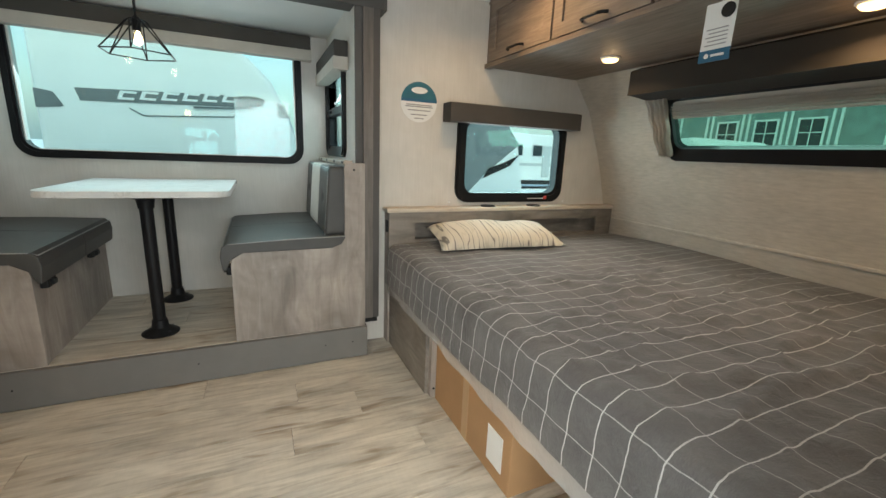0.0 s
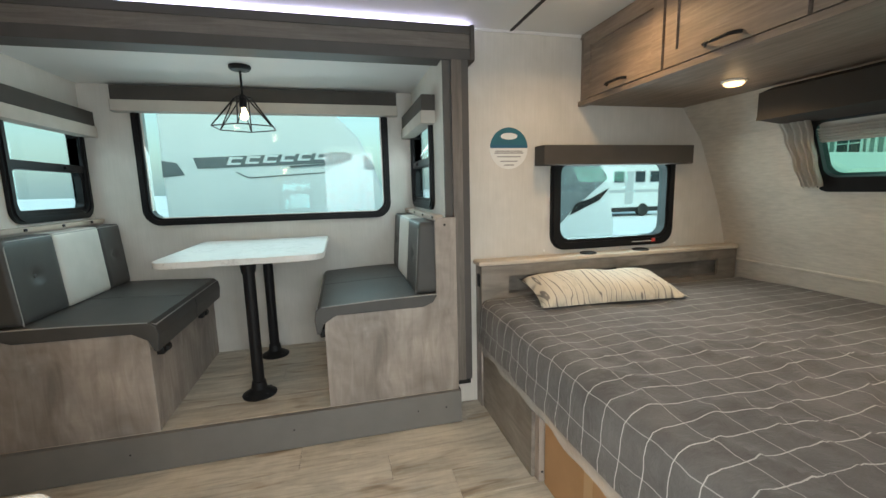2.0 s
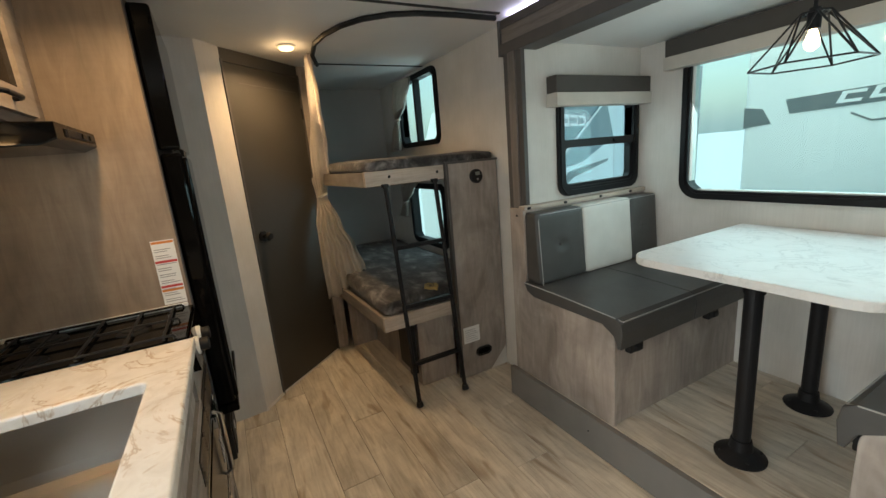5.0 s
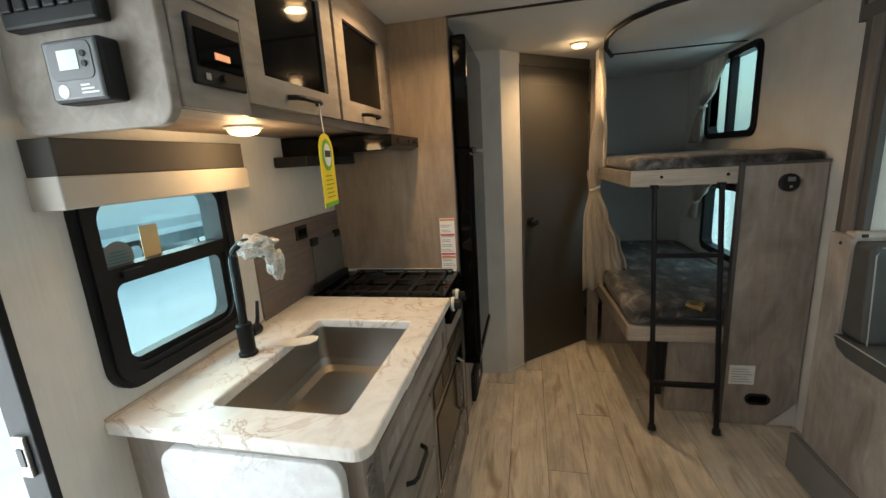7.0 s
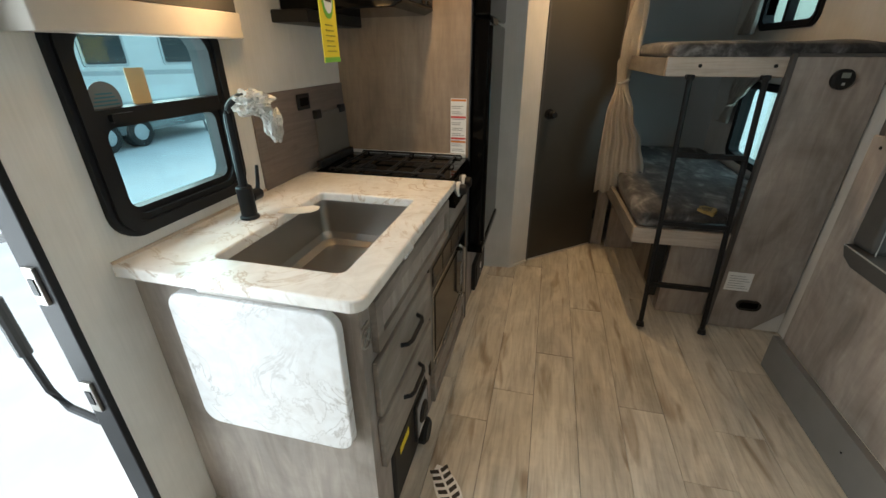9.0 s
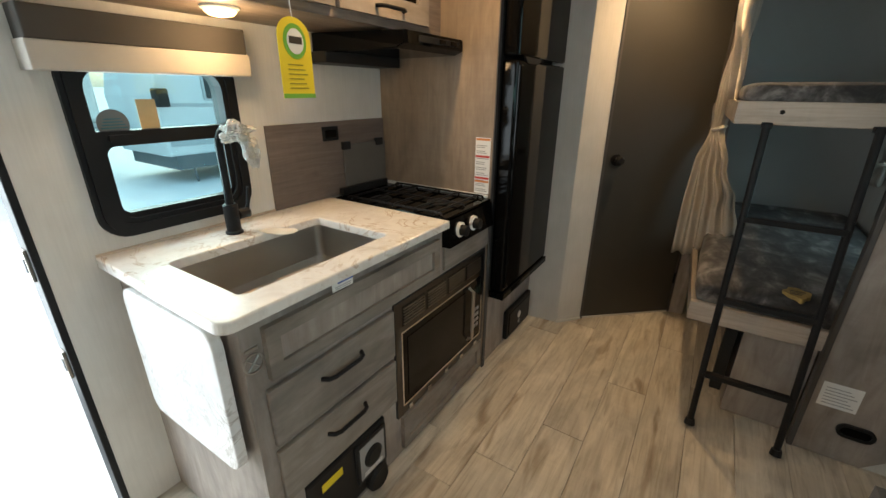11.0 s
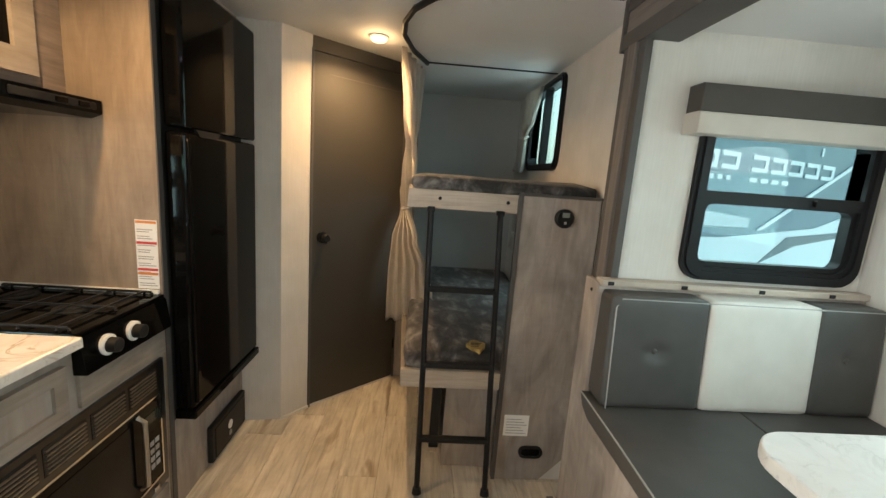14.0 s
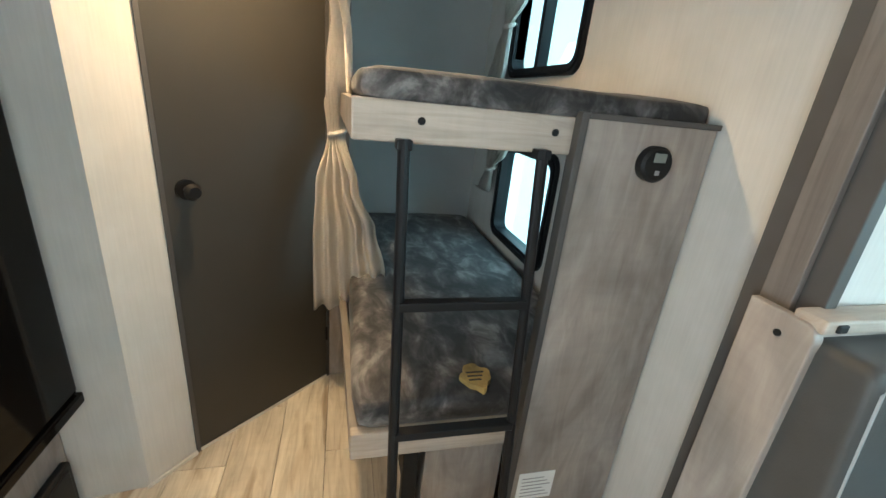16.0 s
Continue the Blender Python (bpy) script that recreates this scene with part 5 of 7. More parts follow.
for k in range(3):
    part("print_bar", box(-0.56, -0.47, YK + 0.023, YK + 0.0242, 0.112 + 0.006 * k, 0.115 + 0.006 * k), M_paperlabel, unit)
part("foot_bulge", lathe(-0.53, 0.055, [(0.05, YK + 0.0), (0.05, YK + 0.03), (0.04, YK + 0.04)], 20, "y"), M_matteblack, unit)

# backsplash
sp = empty("backsplash", (-1.03, YS, 0.915), "dark brown wood-grain backsplash board", "panel", kind="structure")
part("board", box(-1.362, -0.70, YS, YS + 0.010, 0.915, 1.24, 0.002), M_splash, sp)
cv = empty("cooktop_cover", (-1.22, YS + 0.02, 0.92), "grey-brown cooktop cover board standing against the wall", "board")
part("board", box(-1.358, -1.075, YS + 0.012, YS + 0.020, 0.919, 1.135, 0.002), plain("cover_board", (0.14, 0.125, 0.105), 0.4, vary=0.08), cv)
for x in (-1.31, -1.09):
    part("clip", box(x - 0.022, x + 0.022, YS + 0.011, YS + 0.03, 1.115, 1.15, 0.003), M_matteblack, cv)
ws = empty("window_sticker", (-0.24, YS - 0.018, 1.22), "round dark badge sticker on the kitchen window glass", "sticker")
part("disc", lathe(-0.242, 1.272, [(0.040, YS - 0.0185), (0.040, YS - 0.017)], 28, "y"), M_rvgrey, ws)
for k in range(4):
    part("print_bar", box(-0.242 - 0.032 + 0.004 * k, -0.242 + 0.032 - 0.004 * k, YS - 0.0172, YS - 0.016, 1.272 + 0.008 * k - 0.012, 1.275 + 0.008 * k - 0.012), M_teal, ws)
ws2 = empty("window_sticker", (-0.335, YS - 0.018, 1.245), "tan paper square stuck on the kitchen window glass", "sticker")
part("sheet", box(-0.362, -0.31, YS - 0.0185, YS - 0.017, 1.247, 1.337), plain("tan_paper", (0.50, 0.38, 0.20), 0.7), ws2)
ol = empty("wall_outlet", (-1.01, YS, 1.165), "black wall outlet on the backsplash", "outlet")
part("plate", box(-1.055, -0.965, YS + 0.010, YS + 0.016, 1.16, 1.22, 0.003), M_matteblack, ol)
part("socket", box(-1.04, -0.98, YS + 0.016, YS + 0.019, 1.175, 1.205, 0.002), M_gloss, ol)

# upper cabinets
up = empty("kitchen_wall_cabinet", (-0.7, 0.55, 1.56), "greige wood kitchen wall cabinet with dark glass doors", "cabinet")
part("body", box(XK1, -0.30, YS + 0.001, 0.708, 1.605, ZC - 0.002), M_pale_x, up)
part("bottom_panel", box(XK1, -0.105, YS + 0.001, 0.715, 1.578, 1.604), M_cab_x, up)
part("face_frame", wall_cells("y", (XK1, -0.29), (1.578, ZC - 0.002), 0.7085, 0.722, []), M_cab_x, up)
pale = wood("greige_wood_door", (0.22, 0.185, 0.15), (0.31, 0.265, 0.22), (0.40, 0.35, 0.30), "x", stretch=7.0, blotch=0.36)
for x0, x1 in ((-0.755, -0.30), (-1.255, -0.775)):
    d = shaker_door(up, "y", x0, x1, 1.605, 2.0, 0.722, 1, (pale, pale), fw=0.068, panel_mat=M_gloss, recess=0.012)
    xm = (x0 + x1) / 2
    pull_handle(d, "y", xm - 0.075, xm + 0.075, 1.635, 0.74, 1)
st = empty("stereo_cabinet", (-0.195, 0.55, 1.545), "greige wood end cabinet holding a black stereo", "cabinet")
part("body", box(-0.288, -0.105, YS + 0.001, 0.735, 1.605, ZC - 0.002), pale, st)
shaker_door(st, "y", -0.288, -0.105, 1.765, 2.04, 0.735, 1, (pale, pale), "upper_front", 0.03)
part("lower_front", box(-0.288, -0.105, 0.735, 0.748, 1.575, 1.765, 0.003), pale, st)
stereo = empty("stereo", (-0.2, 0.75, 1.62), "black built-in stereo with a lit orange display", "stereo")
part("face", box(-0.272, -0.132, 0.748, 0.758, 1.618, 1.738, 0.004), M_matteblack, stereo)
part("screen", box(-0.262, -0.142, 0.758, 0.7605, 1.65, 1.715, 0.001), M_gloss, stereo)
part("display", box(-0.225, -0.185, 0.7605, 0.762, 1.668, 1.68), M_red_led, stereo, "orange lit display")
part("knob", lathe(-0.20, 1.635, [(0.008, 0.758), (0.008, 0.768)], 12, "y"), M_matteblack, stereo)
part("button", box(-0.168, -0.156, 0.758, 0.7605, 1.628, 1.64, 0.001), M_ink, stereo)
wp = empty("control_panel", (-0.1, 0.57, 1.52), "greige wood end panel with black switches and a charge controller", "control panel")
part("panel", slab("x", rounded(0.40, 0.745, 1.545, 2.04, 0.04), -0.104, -0.082, 0.004), pale, wp)
part("switch_box", box(-0.083, -0.055, 0.46, 0.66, 1.715, 1.83, 0.006), M_matteblack, wp, "black rocker switch bank")
for k in range(6):
    part("rocker", box(-0.056, -0.049, 0.470 + 0.031 * k, 0.494 + 0.031 * k, 1.74, 1.80, 0.003), M_matteblack, wp)
ctl = part("charge_controller", box(-0.083, -0.044, 0.548, 0.663, 1.588, 1.688, 0.006), M_matteblack, wp, "black controller box with a grey face")
part("face_plate", box(-0.045, -0.040, 0.552, 0.659, 1.592, 1.684, 0.004), plain("mid_grey_plastic", (0.16, 0.165, 0.17), 0.5), ctl)
part("bezel", slab("x", rounded(0.560, 0.650, 1.622, 1.680, 0.012), -0.041, -0.0385, 0.001), plain("grey_plastic_bezel", (0.11, 0.115, 0.12), 0.5), ctl)
part("lcd", box(-0.039, -0.0375, 0.582, 0.622, 1.638, 1.668), plain("pale_lcd", (0.55, 0.68, 0.60), 0.25, grain=0), ctl, "pale green display")
for z in (1.645, 1.66):
    part("button", lathe(0.634, z, [(0.005, -0.039), (0.005, -0.036)], 10, "x"), M_matteblack, ctl)
for k in range(3):
    part("print_bar", box(-0.0405, -0.0392, 0.615, 0.65 - 0.008 * k, 1.600 + 0.006 * k, 1.603 + 0.006 * k), M_paperlabel, ctl)
part("print_mark", lathe(0.578, 1.606, [(0.011, -0.0405), (0.011, -0.0392)], 16, "x"), M_paperlabel, ctl)

# range hood
hood = empty("range_hood", (-1.16, 0.6, 1.465), "black slim range hood", "hood")
part("shell", slab("x", [(YS + 0.002, 1.50), (0.80, 1.505), (0.835, 1.52), (0.835, 1.562), (YS + 0.002, 1.575)], -1.362, -0.965, 0.004), M_gloss, hood)
part("filter_box", box(-1.34, -0.90, YS + 0.002, 0.52, 1.462, 1.502, 0.004), M_matteblack, hood)
part("switch_strip", box(-1.33, -1.05, 0.834, 0.84, 1.53, 1.552, 0.002), M_matteblack, hood)
for x in (-1.28, -1.20):
    part("switch", box(x - 0.02, x + 0.02, 0.839, 0.844, 1.534, 1.548, 0.001), M_gloss, hood)

# yellow hanging tag
yt = empty("hang_tag", (-0.56, 0.77, 1.36), "yellow and green hanging product tag", "tag")
tp2 = [(-0.625, 1.345), (-0.497, 1.345), (-0.497, 1.50)] + [(-0.561 + 0.064 * math.cos(radians(a)), 1.50 + 0.05 * math.sin(radians(a))) for a in range(15, 180, 15)] + [(-0.625, 1.50)]
part("card", slab("y", tp2, 0.772, 0.774), M_yellow, yt)
part("print_disc", lathe(-0.561, 1.49, [(0.044, 0.774), (0.044, 0.7755)], 24, "y"), M_green, yt, "green printed disc")
part("print_disc", lathe(-0.561, 1.49, [(0.032, 0.7755), (0.032, 0.7765)], 24, "y"), M_paperlabel, yt)
part("print_bar", box(-0.586, -0.536, 0.7764, 0.7775, 1.484, 1.502), M_inkdark, yt)
part("print_bar", box(-0.625, -0.497, 0.774, 0.7752, 1.345, 1.357), M_green, yt)
for k in range(6):
    part("print_bar", box(-0.60 + 0.008 * (k % 3), -0.525, 0.774, 0.775, 1.37 + 0.012 * k, 1.373 + 0.012 * k), plain("olive_print", (0.30, 0.26, 0.02), 0.7) if k == 0 else bpy.data.materials["olive_print"], yt)
part("string", tube([(-0.561, 0.773, 1.545), (-0.561, 0.768, 1.64)], 0.0015, 5), M_paperlabel, yt)

yt.rotation_euler = (0, 0, radians(10))

# fridge niche
side = empty("fridge_side_panel", (-1.375, 0.68, 0), "tan wood-grain panel between cooktop and fridge", "panel", kind="structure")
part("board", box(-1.385, -1.366, YS, 0.995, 0, ZC - 0.001), M_tan_z, side)
part("edge_strip", box(-1.388, -1.363, 0.9955, 1.0, 0, ZC - 0.001), M_trim, side)
part("splash_strip", box(-1.366, -1.352, YS + 0.02, 0.985, 0.918, 0.932, 0.002), M_white, side, "white splash strip")
wl_ = empty("warning_sticker", (-1.366, 0.945, 0.93), "white warning sticker with red print bands", "sticker")
part("sheet", box(-1.3655, -1.364, 0.912, 0.985, 0.935, 1.18), M_paperlabel, wl_)
for z, mt in ((1.168, M_orange), (1.095, M_red), (1.0, M_red), (0.985, M_orange)):
    part("print_band", box(-1.3642, -1.3632, 0.914, 0.983, z, z + 0.009), mt, wl_)
for k in range(9):
    z = 0.945 + 0.024 * k
    part("print_bar", box(-1.3642, -1.3634, 0.918, 0.978 - 0.01 * (k % 3), z, z + 0.003), M_ink, wl_)
    part("print_bar", box(-1.3642, -1.3634, 0.918, 0.97 - 0.01 * (k % 2), z + 0.008, z + 0.011), M_ink, wl_)
fr = empty("fridge", (-1.72, 0.8, 0.42), "glossy black two-door fridge built into the wall", "fridge")
part("cabinet", box(-2.0, -1.392, YS + 0.05, 0.985, 0.42, 2.02), M_matteblack, fr)
part("surround", box(-2.01, -1.39, 0.985, 0.998, 0.40, 2.03, 0.002), M_matteblack, fr)
fd = part("fridge_door", box(-2.0, -1.40, 1.0, 1.070, 0.445, 1.488, 0.012, 3), M_gloss, fr)
part("freezer_door", box(-2.0, -1.40, 1.0, 1.070, 1.502, 1.995, 0.012, 3), M_gloss, fr)
part("handle_strip", box(-1.435, -1.405, 1.068, 1.084, 0.47, 1.47, 0.006), M_gloss, fd)
part("handle_notch", slab("y", [(-1.66, 1.502), (-1.62, 1.478), (-1.50, 1.478), (-1.47, 1.502)], 1.062, 1.0725), M_matteblack, fr)
part("bottom_strip", box(-2.005, -1.395, 0.998, 1.078, 0.405, 0.442, 0.006), M_gloss, fr)
lowp = empty("fridge_base_panel", (-1.72, 0.99, 0), "grey wood panel below the fridge", "panel", kind="structure")
part("board", box(-2.01, -1.389, 0.965, 0.984, 0.0, 0.40), M_wood_z, lowp)
part("upper_board", box(-2.01, -1.389, 0.965, 0.984, 2.03, ZC - 0.001), M_wood_z, lowp)
fv = empty("floor_vent", (-1.81, 0.99, 0.02), "black wall vent box with a small white badge near the floor", "vent")
part("box", box(-1.985, -1.64, 0.984, 1.01, 0.02, 0.20, 0.006), M_matteblack, fv)
part("cover", box(-1.965, -1.66, 1.009, 1.016, 0.035, 0.185, 0.004), M_matteblack, fv)
part("badge", lathe(-1.80, 0.12, [(0.022, 1.016), (0.022, 1.018)], 20, "y"), M_paperlabel, fv, "white badge")
part("badge", lathe(-1.80, 0.075, [(0.014, 1.016), (0.014, 1.018)], 20, "y"), M_ink, fv)

# washroom walls and door
P0, P1, P2, P3 = Vector((-2.012, 0.985, 0)), Vector((-2.035, 1.182, 0)), Vector((-2.170, 1.292, 0)), Vector((-2.587, 1.758, 0))


def panel_between(a, c, z0, z1, thick, mat, name, label, category="wall", kind="structure"):
    d = (c - a).normalized()
    nrm = Vector((-d.y, d.x, 0))
    if nrm.x < 0:
        nrm = -nrm
    b2 = bmesh.new()
    q = [a, c, c - nrm * thick, a - nrm * thick]
    slab("z", [(p.x, p.y) for p in q], z0, z1, 0.0, b2)
    return single(name, b2, mat, label, category, kind=kind)


panel_between(P0, P1, 0, ZC - 0.001, 0.03, M_wall, "wall_washroom_1", "pale cream narrow wall beside the fridge")
panel_between(P1, P2, 0, ZC - 0.001, 0.03, M_wall, "wall_washroom_2", "pale cream narrow wall beside the washroom door")
single("baseboard", slab("z", [(P1.x + 0.003, P1.y - 0.002), (P2.x + 0.003, P2.y), (P2.x + 0.013, P2.y + 0.006), (P1.x + 0.012, P1.y - 0.002)], 0.0, 0.012), M_wall, "pale baseboard strip", "baseboard", kind="structure")
dd = (P3 - P2).normalized()
dn = Vector((dd.y, -dd.x, 0))
door = empty("door_washroom", P2, "closed charcoal brown washroom door with a black knob", "door", kind="structure")


def dpt(u, w):
    p = P2 + dd * u + dn * w
    return (p.x, p.y)


LEN = (P3 - P2).length
part("door_leaf", slab("z", [dpt(0.012, -0.03), dpt(LEN - 0.012, -0.03), dpt(LEN - 0.012, 0.002), dpt(0.012, 0.002)], 0.012, 1.985, 0.002), M_door, door)
part("panel_line", slab("z", [dpt(0.10, 0.002), dpt(LEN - 0.05, 0.002), dpt(LEN - 0.05, 0.0032), dpt(0.10, 0.0032)], 1.885, 1.889), M_trim, door)
part("head_panel", slab("z", [dpt(0.0, -0.03), dpt(LEN, -0.03), dpt(LEN, -0.004), dpt(0.0, -0.004)], 1.99, ZC - 0.001), M_door, door)
part("jamb", slab("z", [dpt(-0.004, -0.03), dpt(0.010, -0.03), dpt(0.010, 0.006), dpt(-0.004, 0.006)], 0.0, 2.0), M_trim, door)
part("jamb", slab("z", [dpt(LEN - 0.010, -0.03), dpt(LEN + 0.004, -0.03), dpt(LEN + 0.004, 0.006), dpt(LEN - 0.010, 0.006)], 0.0, 2.0), M_trim, door)
part("threshold", slab("z", [dpt(0.01, -0.03), dpt(LEN - 0.01, -0.03), dpt(LEN - 0.01, 0.004), dpt(0.01, 0.004)], 0.0, 0.010), M_wall, door)
kp = P2 + dd * 0.07 + dn * 0.002
b = tube([kp + Vector((0, 0, 1.015)), kp + dn * 0.008 + Vector((0, 0, 1.015))], 0.032, 20)
kb = part("knob", tube([kp + dn * 0.03 + Vector((0, 0, 1.015)), kp + dn * 0.045 + Vector((0, 0, 1.015)), kp + dn * 0.062 + Vector((0, 0, 1.015))], [0.02, 0.027, 0.018], 18), M_black, door, "black round knob", smooth=False)
part("rose", b, M_black, kb)
part("spindle", tube([kp + Vector((0, 0, 1.015)), kp + dn * 0.035 + Vector((0, 0, 1.015))], 0.012, 12), M_black, kb)
for z in (0.25, 1.0, 1.75):
    hp = P2 + dd * (LEN - 0.012) + dn * 0.004
    part("hinge", tube([hp + Vector((0, 0, z - 0.035)), hp + Vector((0, 0, z + 0.035))], 0.006, 8), M_black, door)
panel_between(P3, Vector((-2.60, 1.845, 0)), 0, ZC - 0.001, 0.03, M_wood_z, "wall_bunk_post", "grey wood post between washroom door and bunks")
panel_between(Vector((-2.61, 1.80, 0)), Vector((XR, 1.80, 0)), 0, ZC - 0.001, 0.03, M_bunkwall, "wall_bunk_side", "grey partition beside the bunks")

# ---- bunks ----
XB = -1.645
bunk = empty("bunk_bed", (-2.5, 2.2, 0), "grey wood double bunk frame built into the rear corner", "bunk bed")
part("upper_rail", box(XB - 0.03, XB, 1.835, 2.31, 1.265, 1.345, 0.004), M_pale_y, bunk, "pale wood front rail")
part("upper_side_rail", slab("z", [(XB - 0.03, 1.835), (XB - 0.03, 1.86), (-2.58, 1.83), (-2.58, 1.805)], 1.265, 1.34), M_wood_x, bunk)
part("upper_deck", box(XR + 0.01, XB - 0.031, 1.862, YN - 0.002, 1.30, 1.335), M_wood_x, bunk)
part("lower_rail", box(XB - 0.03, XB, 1.845, 2.31, 0.445, 0.53, 0.004), M_pale_y, bunk, "pale wood front rail")
part("lower_side_rail", slab("z", [(XB - 0.03, 1.845), (XB - 0.03, 1.87), (-2.58, 1.83), (-2.58, 1.805)], 0.445, 0.525), M_wood_x, bunk)
part("lower_deck", box(XR + 0.01, XB - 0.031, 1.872, YN - 0.002, 0.49, 0.52), M_wood_x, bunk)
for y in (1.97, 2.26):
    for z in (1.31,):
        part("bolt", lathe(y, z, [(0.008, XB), (0.008, XB + 0.003)], 10, "x"), M_black, bunk)
part("storage_front", box(-1.72, -1.705, 2.065, 2.31, 0.004, 0.43), M_wood_z, bunk)
part("storage_side", box(-2.55, -1.72, 2.065, 2.08, 0.004, 0.44), M_wood_z, bunk)
part("storage_end", box(-2.57, -2.55, 1.87, 2.08, 0.004, 0.44), M_wood_z, bunk)
part("strut_plate", box(-1.95, -1.731, 2.03, 2.042, 0.09, 0.44, 0.003), M_matteblack, bunk, "black bracket plate")
part("strut", box(-1.73, -1.70, 2.0, 2.045, 0.10, 0.44, 0.004), M_matteblack, bunk, "black folding strut")
bp = empty("bunk_end_panel", (-1.63, 2.48, 0), "grey wood bunk end panel with a dark edge trim", "panel")
pp = [(2.315, 0.002), (2.53, 0.002), (2.655, 0.135), (2.655, 1.345), (2.315, 1.345)]
part("board", slab("x", pp, -1.65, -1.626), M_wood_z, bp)
part("edge_trim", box(-1.655, -1.620, 2.302, 2.320, 0.002, 1.358, 0.002), M_trim, bp, "dark grey edge trim")
part("top_trim", box(-1.655, -1.620, 2.32, 2.66, 1.345, 1.358, 0.002), M_trim, bp, "dark grey top trim")
single("trim_bunk_corner", slab("x", [(2.532, 0.002), (2.662, 0.002), (2.662, 0.137)], -1.648, -1.632), M_wall, "pale cream corner board below the bunk panel", "trim", kind="structure")
th = empty("thermostat", (-1.626, 2.5, 1.225), "round black wall thermostat", "thermostat")
part("dial", lathe(2.50, 1.262, [(0.040, -1.626), (0.040, -1.606), (0.034, -1.60)], 28, "x"), M_matteblack, th)
part("display", box(-1.6005, -1.598, 2.485, 2.515, 1.268, 1.288), plain("lcd", (0.22, 0.24, 0.22), 0.2, grain=0), th)
part("button", box(-1.6005, -1.597, 2.495, 2.505, 1.24, 1.25), M_ink, th)
lb = empty("paper_label", (-1.626, 2.395, 0.23), "white printed paper label on the bunk panel", "label")
part("sheet", box(-1.6262, -1.6245, 2.338, 2.455, 0.232, 0.338), M_paperlabel, lb)
for k in range(6):
    part("print_bar", box(-1.6247, -1.6238, 2.35, 2.445 - 0.012 * (k % 3), 0.245 + 0.014 * k, 0.248 + 0.014 * k), M_ink, lb)
ov = empty("cable_port", (-1.626, 2.475, 0.12), "black oval recessed port", "port")
part("bezel", ring("x", rounded(2.42, 2.535, 0.122, 0.182, 0.03), rounded(2.432, 2.523, 0.133, 0.171, 0.019), -1.626, -1.616), M_matteblack, ov)
part("recess", slab("x", rounded(2.43, 2.525, 0.13, 0.174, 0.02), -1.6258, -1.622), M_gloss, ov)

fleece, nt, fb = nodes_of("grey_mink_fleece")
fv1 = noise_tex(nt, coords(nt, (1, 1.7, 1.7)), 6.5, 5, 0.6, 0.45)
fv2 = noise_tex(nt, coords(nt), 28, 3, 0.6, 0.5)
fc = ramp(nt, fv1, [(0.40, (0.016, 0.016, 0.016)), (0.49, (0.05, 0.047, 0.046)), (0.56, (0.10, 0.094, 0.092)), (0.66, (0.24, 0.23, 0.225))])
nt.links.new(mixc(nt, fc, ramp(nt, fv2, [(0.3, (0.75, 0.75, 0.75)), (0.7, (1, 1, 1))]), 1.0), fb.inputs["Base Color"])
fb.inputs["Roughness"].default_value = 0.8
fb.inputs["Sheen Weight"].default_value = 0.12
bump(nt, fb, fv1, 0.5, 0.012)


mu = empty("bunk_mattress", (-2.5, 2.25, 1.335), "thin upper bunk mattress in mottled grey fleece", "mattress", "bunk mattresses")
part("cover", soft_box(XR + 0.02, XB + 0.008, 1.845, YN - 0.02, 1.337, 1.408, 0.03, 1.0), fleece, mu, smooth=True)
ml = empty("bunk_mattress", (-2.5, 2.25, 0.52), "thin lower bunk mattress in mottled grey fleece", "mattress", "bunk mattresses")
part("cover", soft_box(XR + 0.02, XB - 0.004, 1.85, YN - 0.02, 0.522, 0.632, 0.045, 5.0, 0.007), fleece, ml, smooth=True)
FLX, FLY, FLZ = -1.715, 2.19, 0.637
motif = []
for i in range(40):
    a = 2 * math.pi * i / 40
    r = 1 + 0.10 * math.sin(4 * a + 0.8) + 0.07 * math.sin(7 * a)
    motif.append((FLX + 0.050 * r * math.cos(a), FLY + 0.042 * r * math.sin(a)))
patch = part("yellow_patch", slab("z", motif, 0.612, FLZ), plain("yellow_motif", (0.36, 0.25, 0.08), 0.85, vary=0.25, scale=30), ml, "yellow printed patch with dark lines")
for k in range(3):
    part("print_bar", box(FLX - 0.014 + 0.016 * k, FLX - 0.008 + 0.016 * k, FLY - 0.026, FLY + 0.026 - 0.008 * k, FLZ - 0.002, FLZ + 0.0012), M_inkdark, patch)

ladder = empty("bunk_ladder", (-1.56, 2.09, 0), "black metal bunk ladder leaning on the upper rail", "ladder")
RL = (Vector((-1.622, 1.935, 1.275)), Vector((-1.512, 1.951, 0.012)))
RR = (Vector((-1.622, 2.228, 1.275)), Vector((-1.512, 2.255, 0.012)))
for a, c in (RL, RR):
    sd = part("side_rail", tube([a, c], 0.0125, 12), M_black, ladder)
    part("rubber_foot", tube([c + (a - c) * 0.02, c + Vector((0.004, 0, 0))], [0.018, 0.021], 12), M_matteblack, sd)
    part("hook", box(a.x - 0.02, a.x + 0.012, a.y - 0.016, a.y + 0.016, 1.255, 1.275, 0.003), M_black, sd)
for z in (0.93, 0.60, 0.265):
    k = (1.275 - z) / 1.263
    a, c = RL[0].lerp(RL[1], k), RR[0].lerp(RR[1], k)
    b = bmesh.new()
    box(a.x - 0.014, a.x + 0.014, a.y, c.y, z - 0.011, z + 0.011, 0.003, 2, b)
    part("rung", b, M_black, ladder)

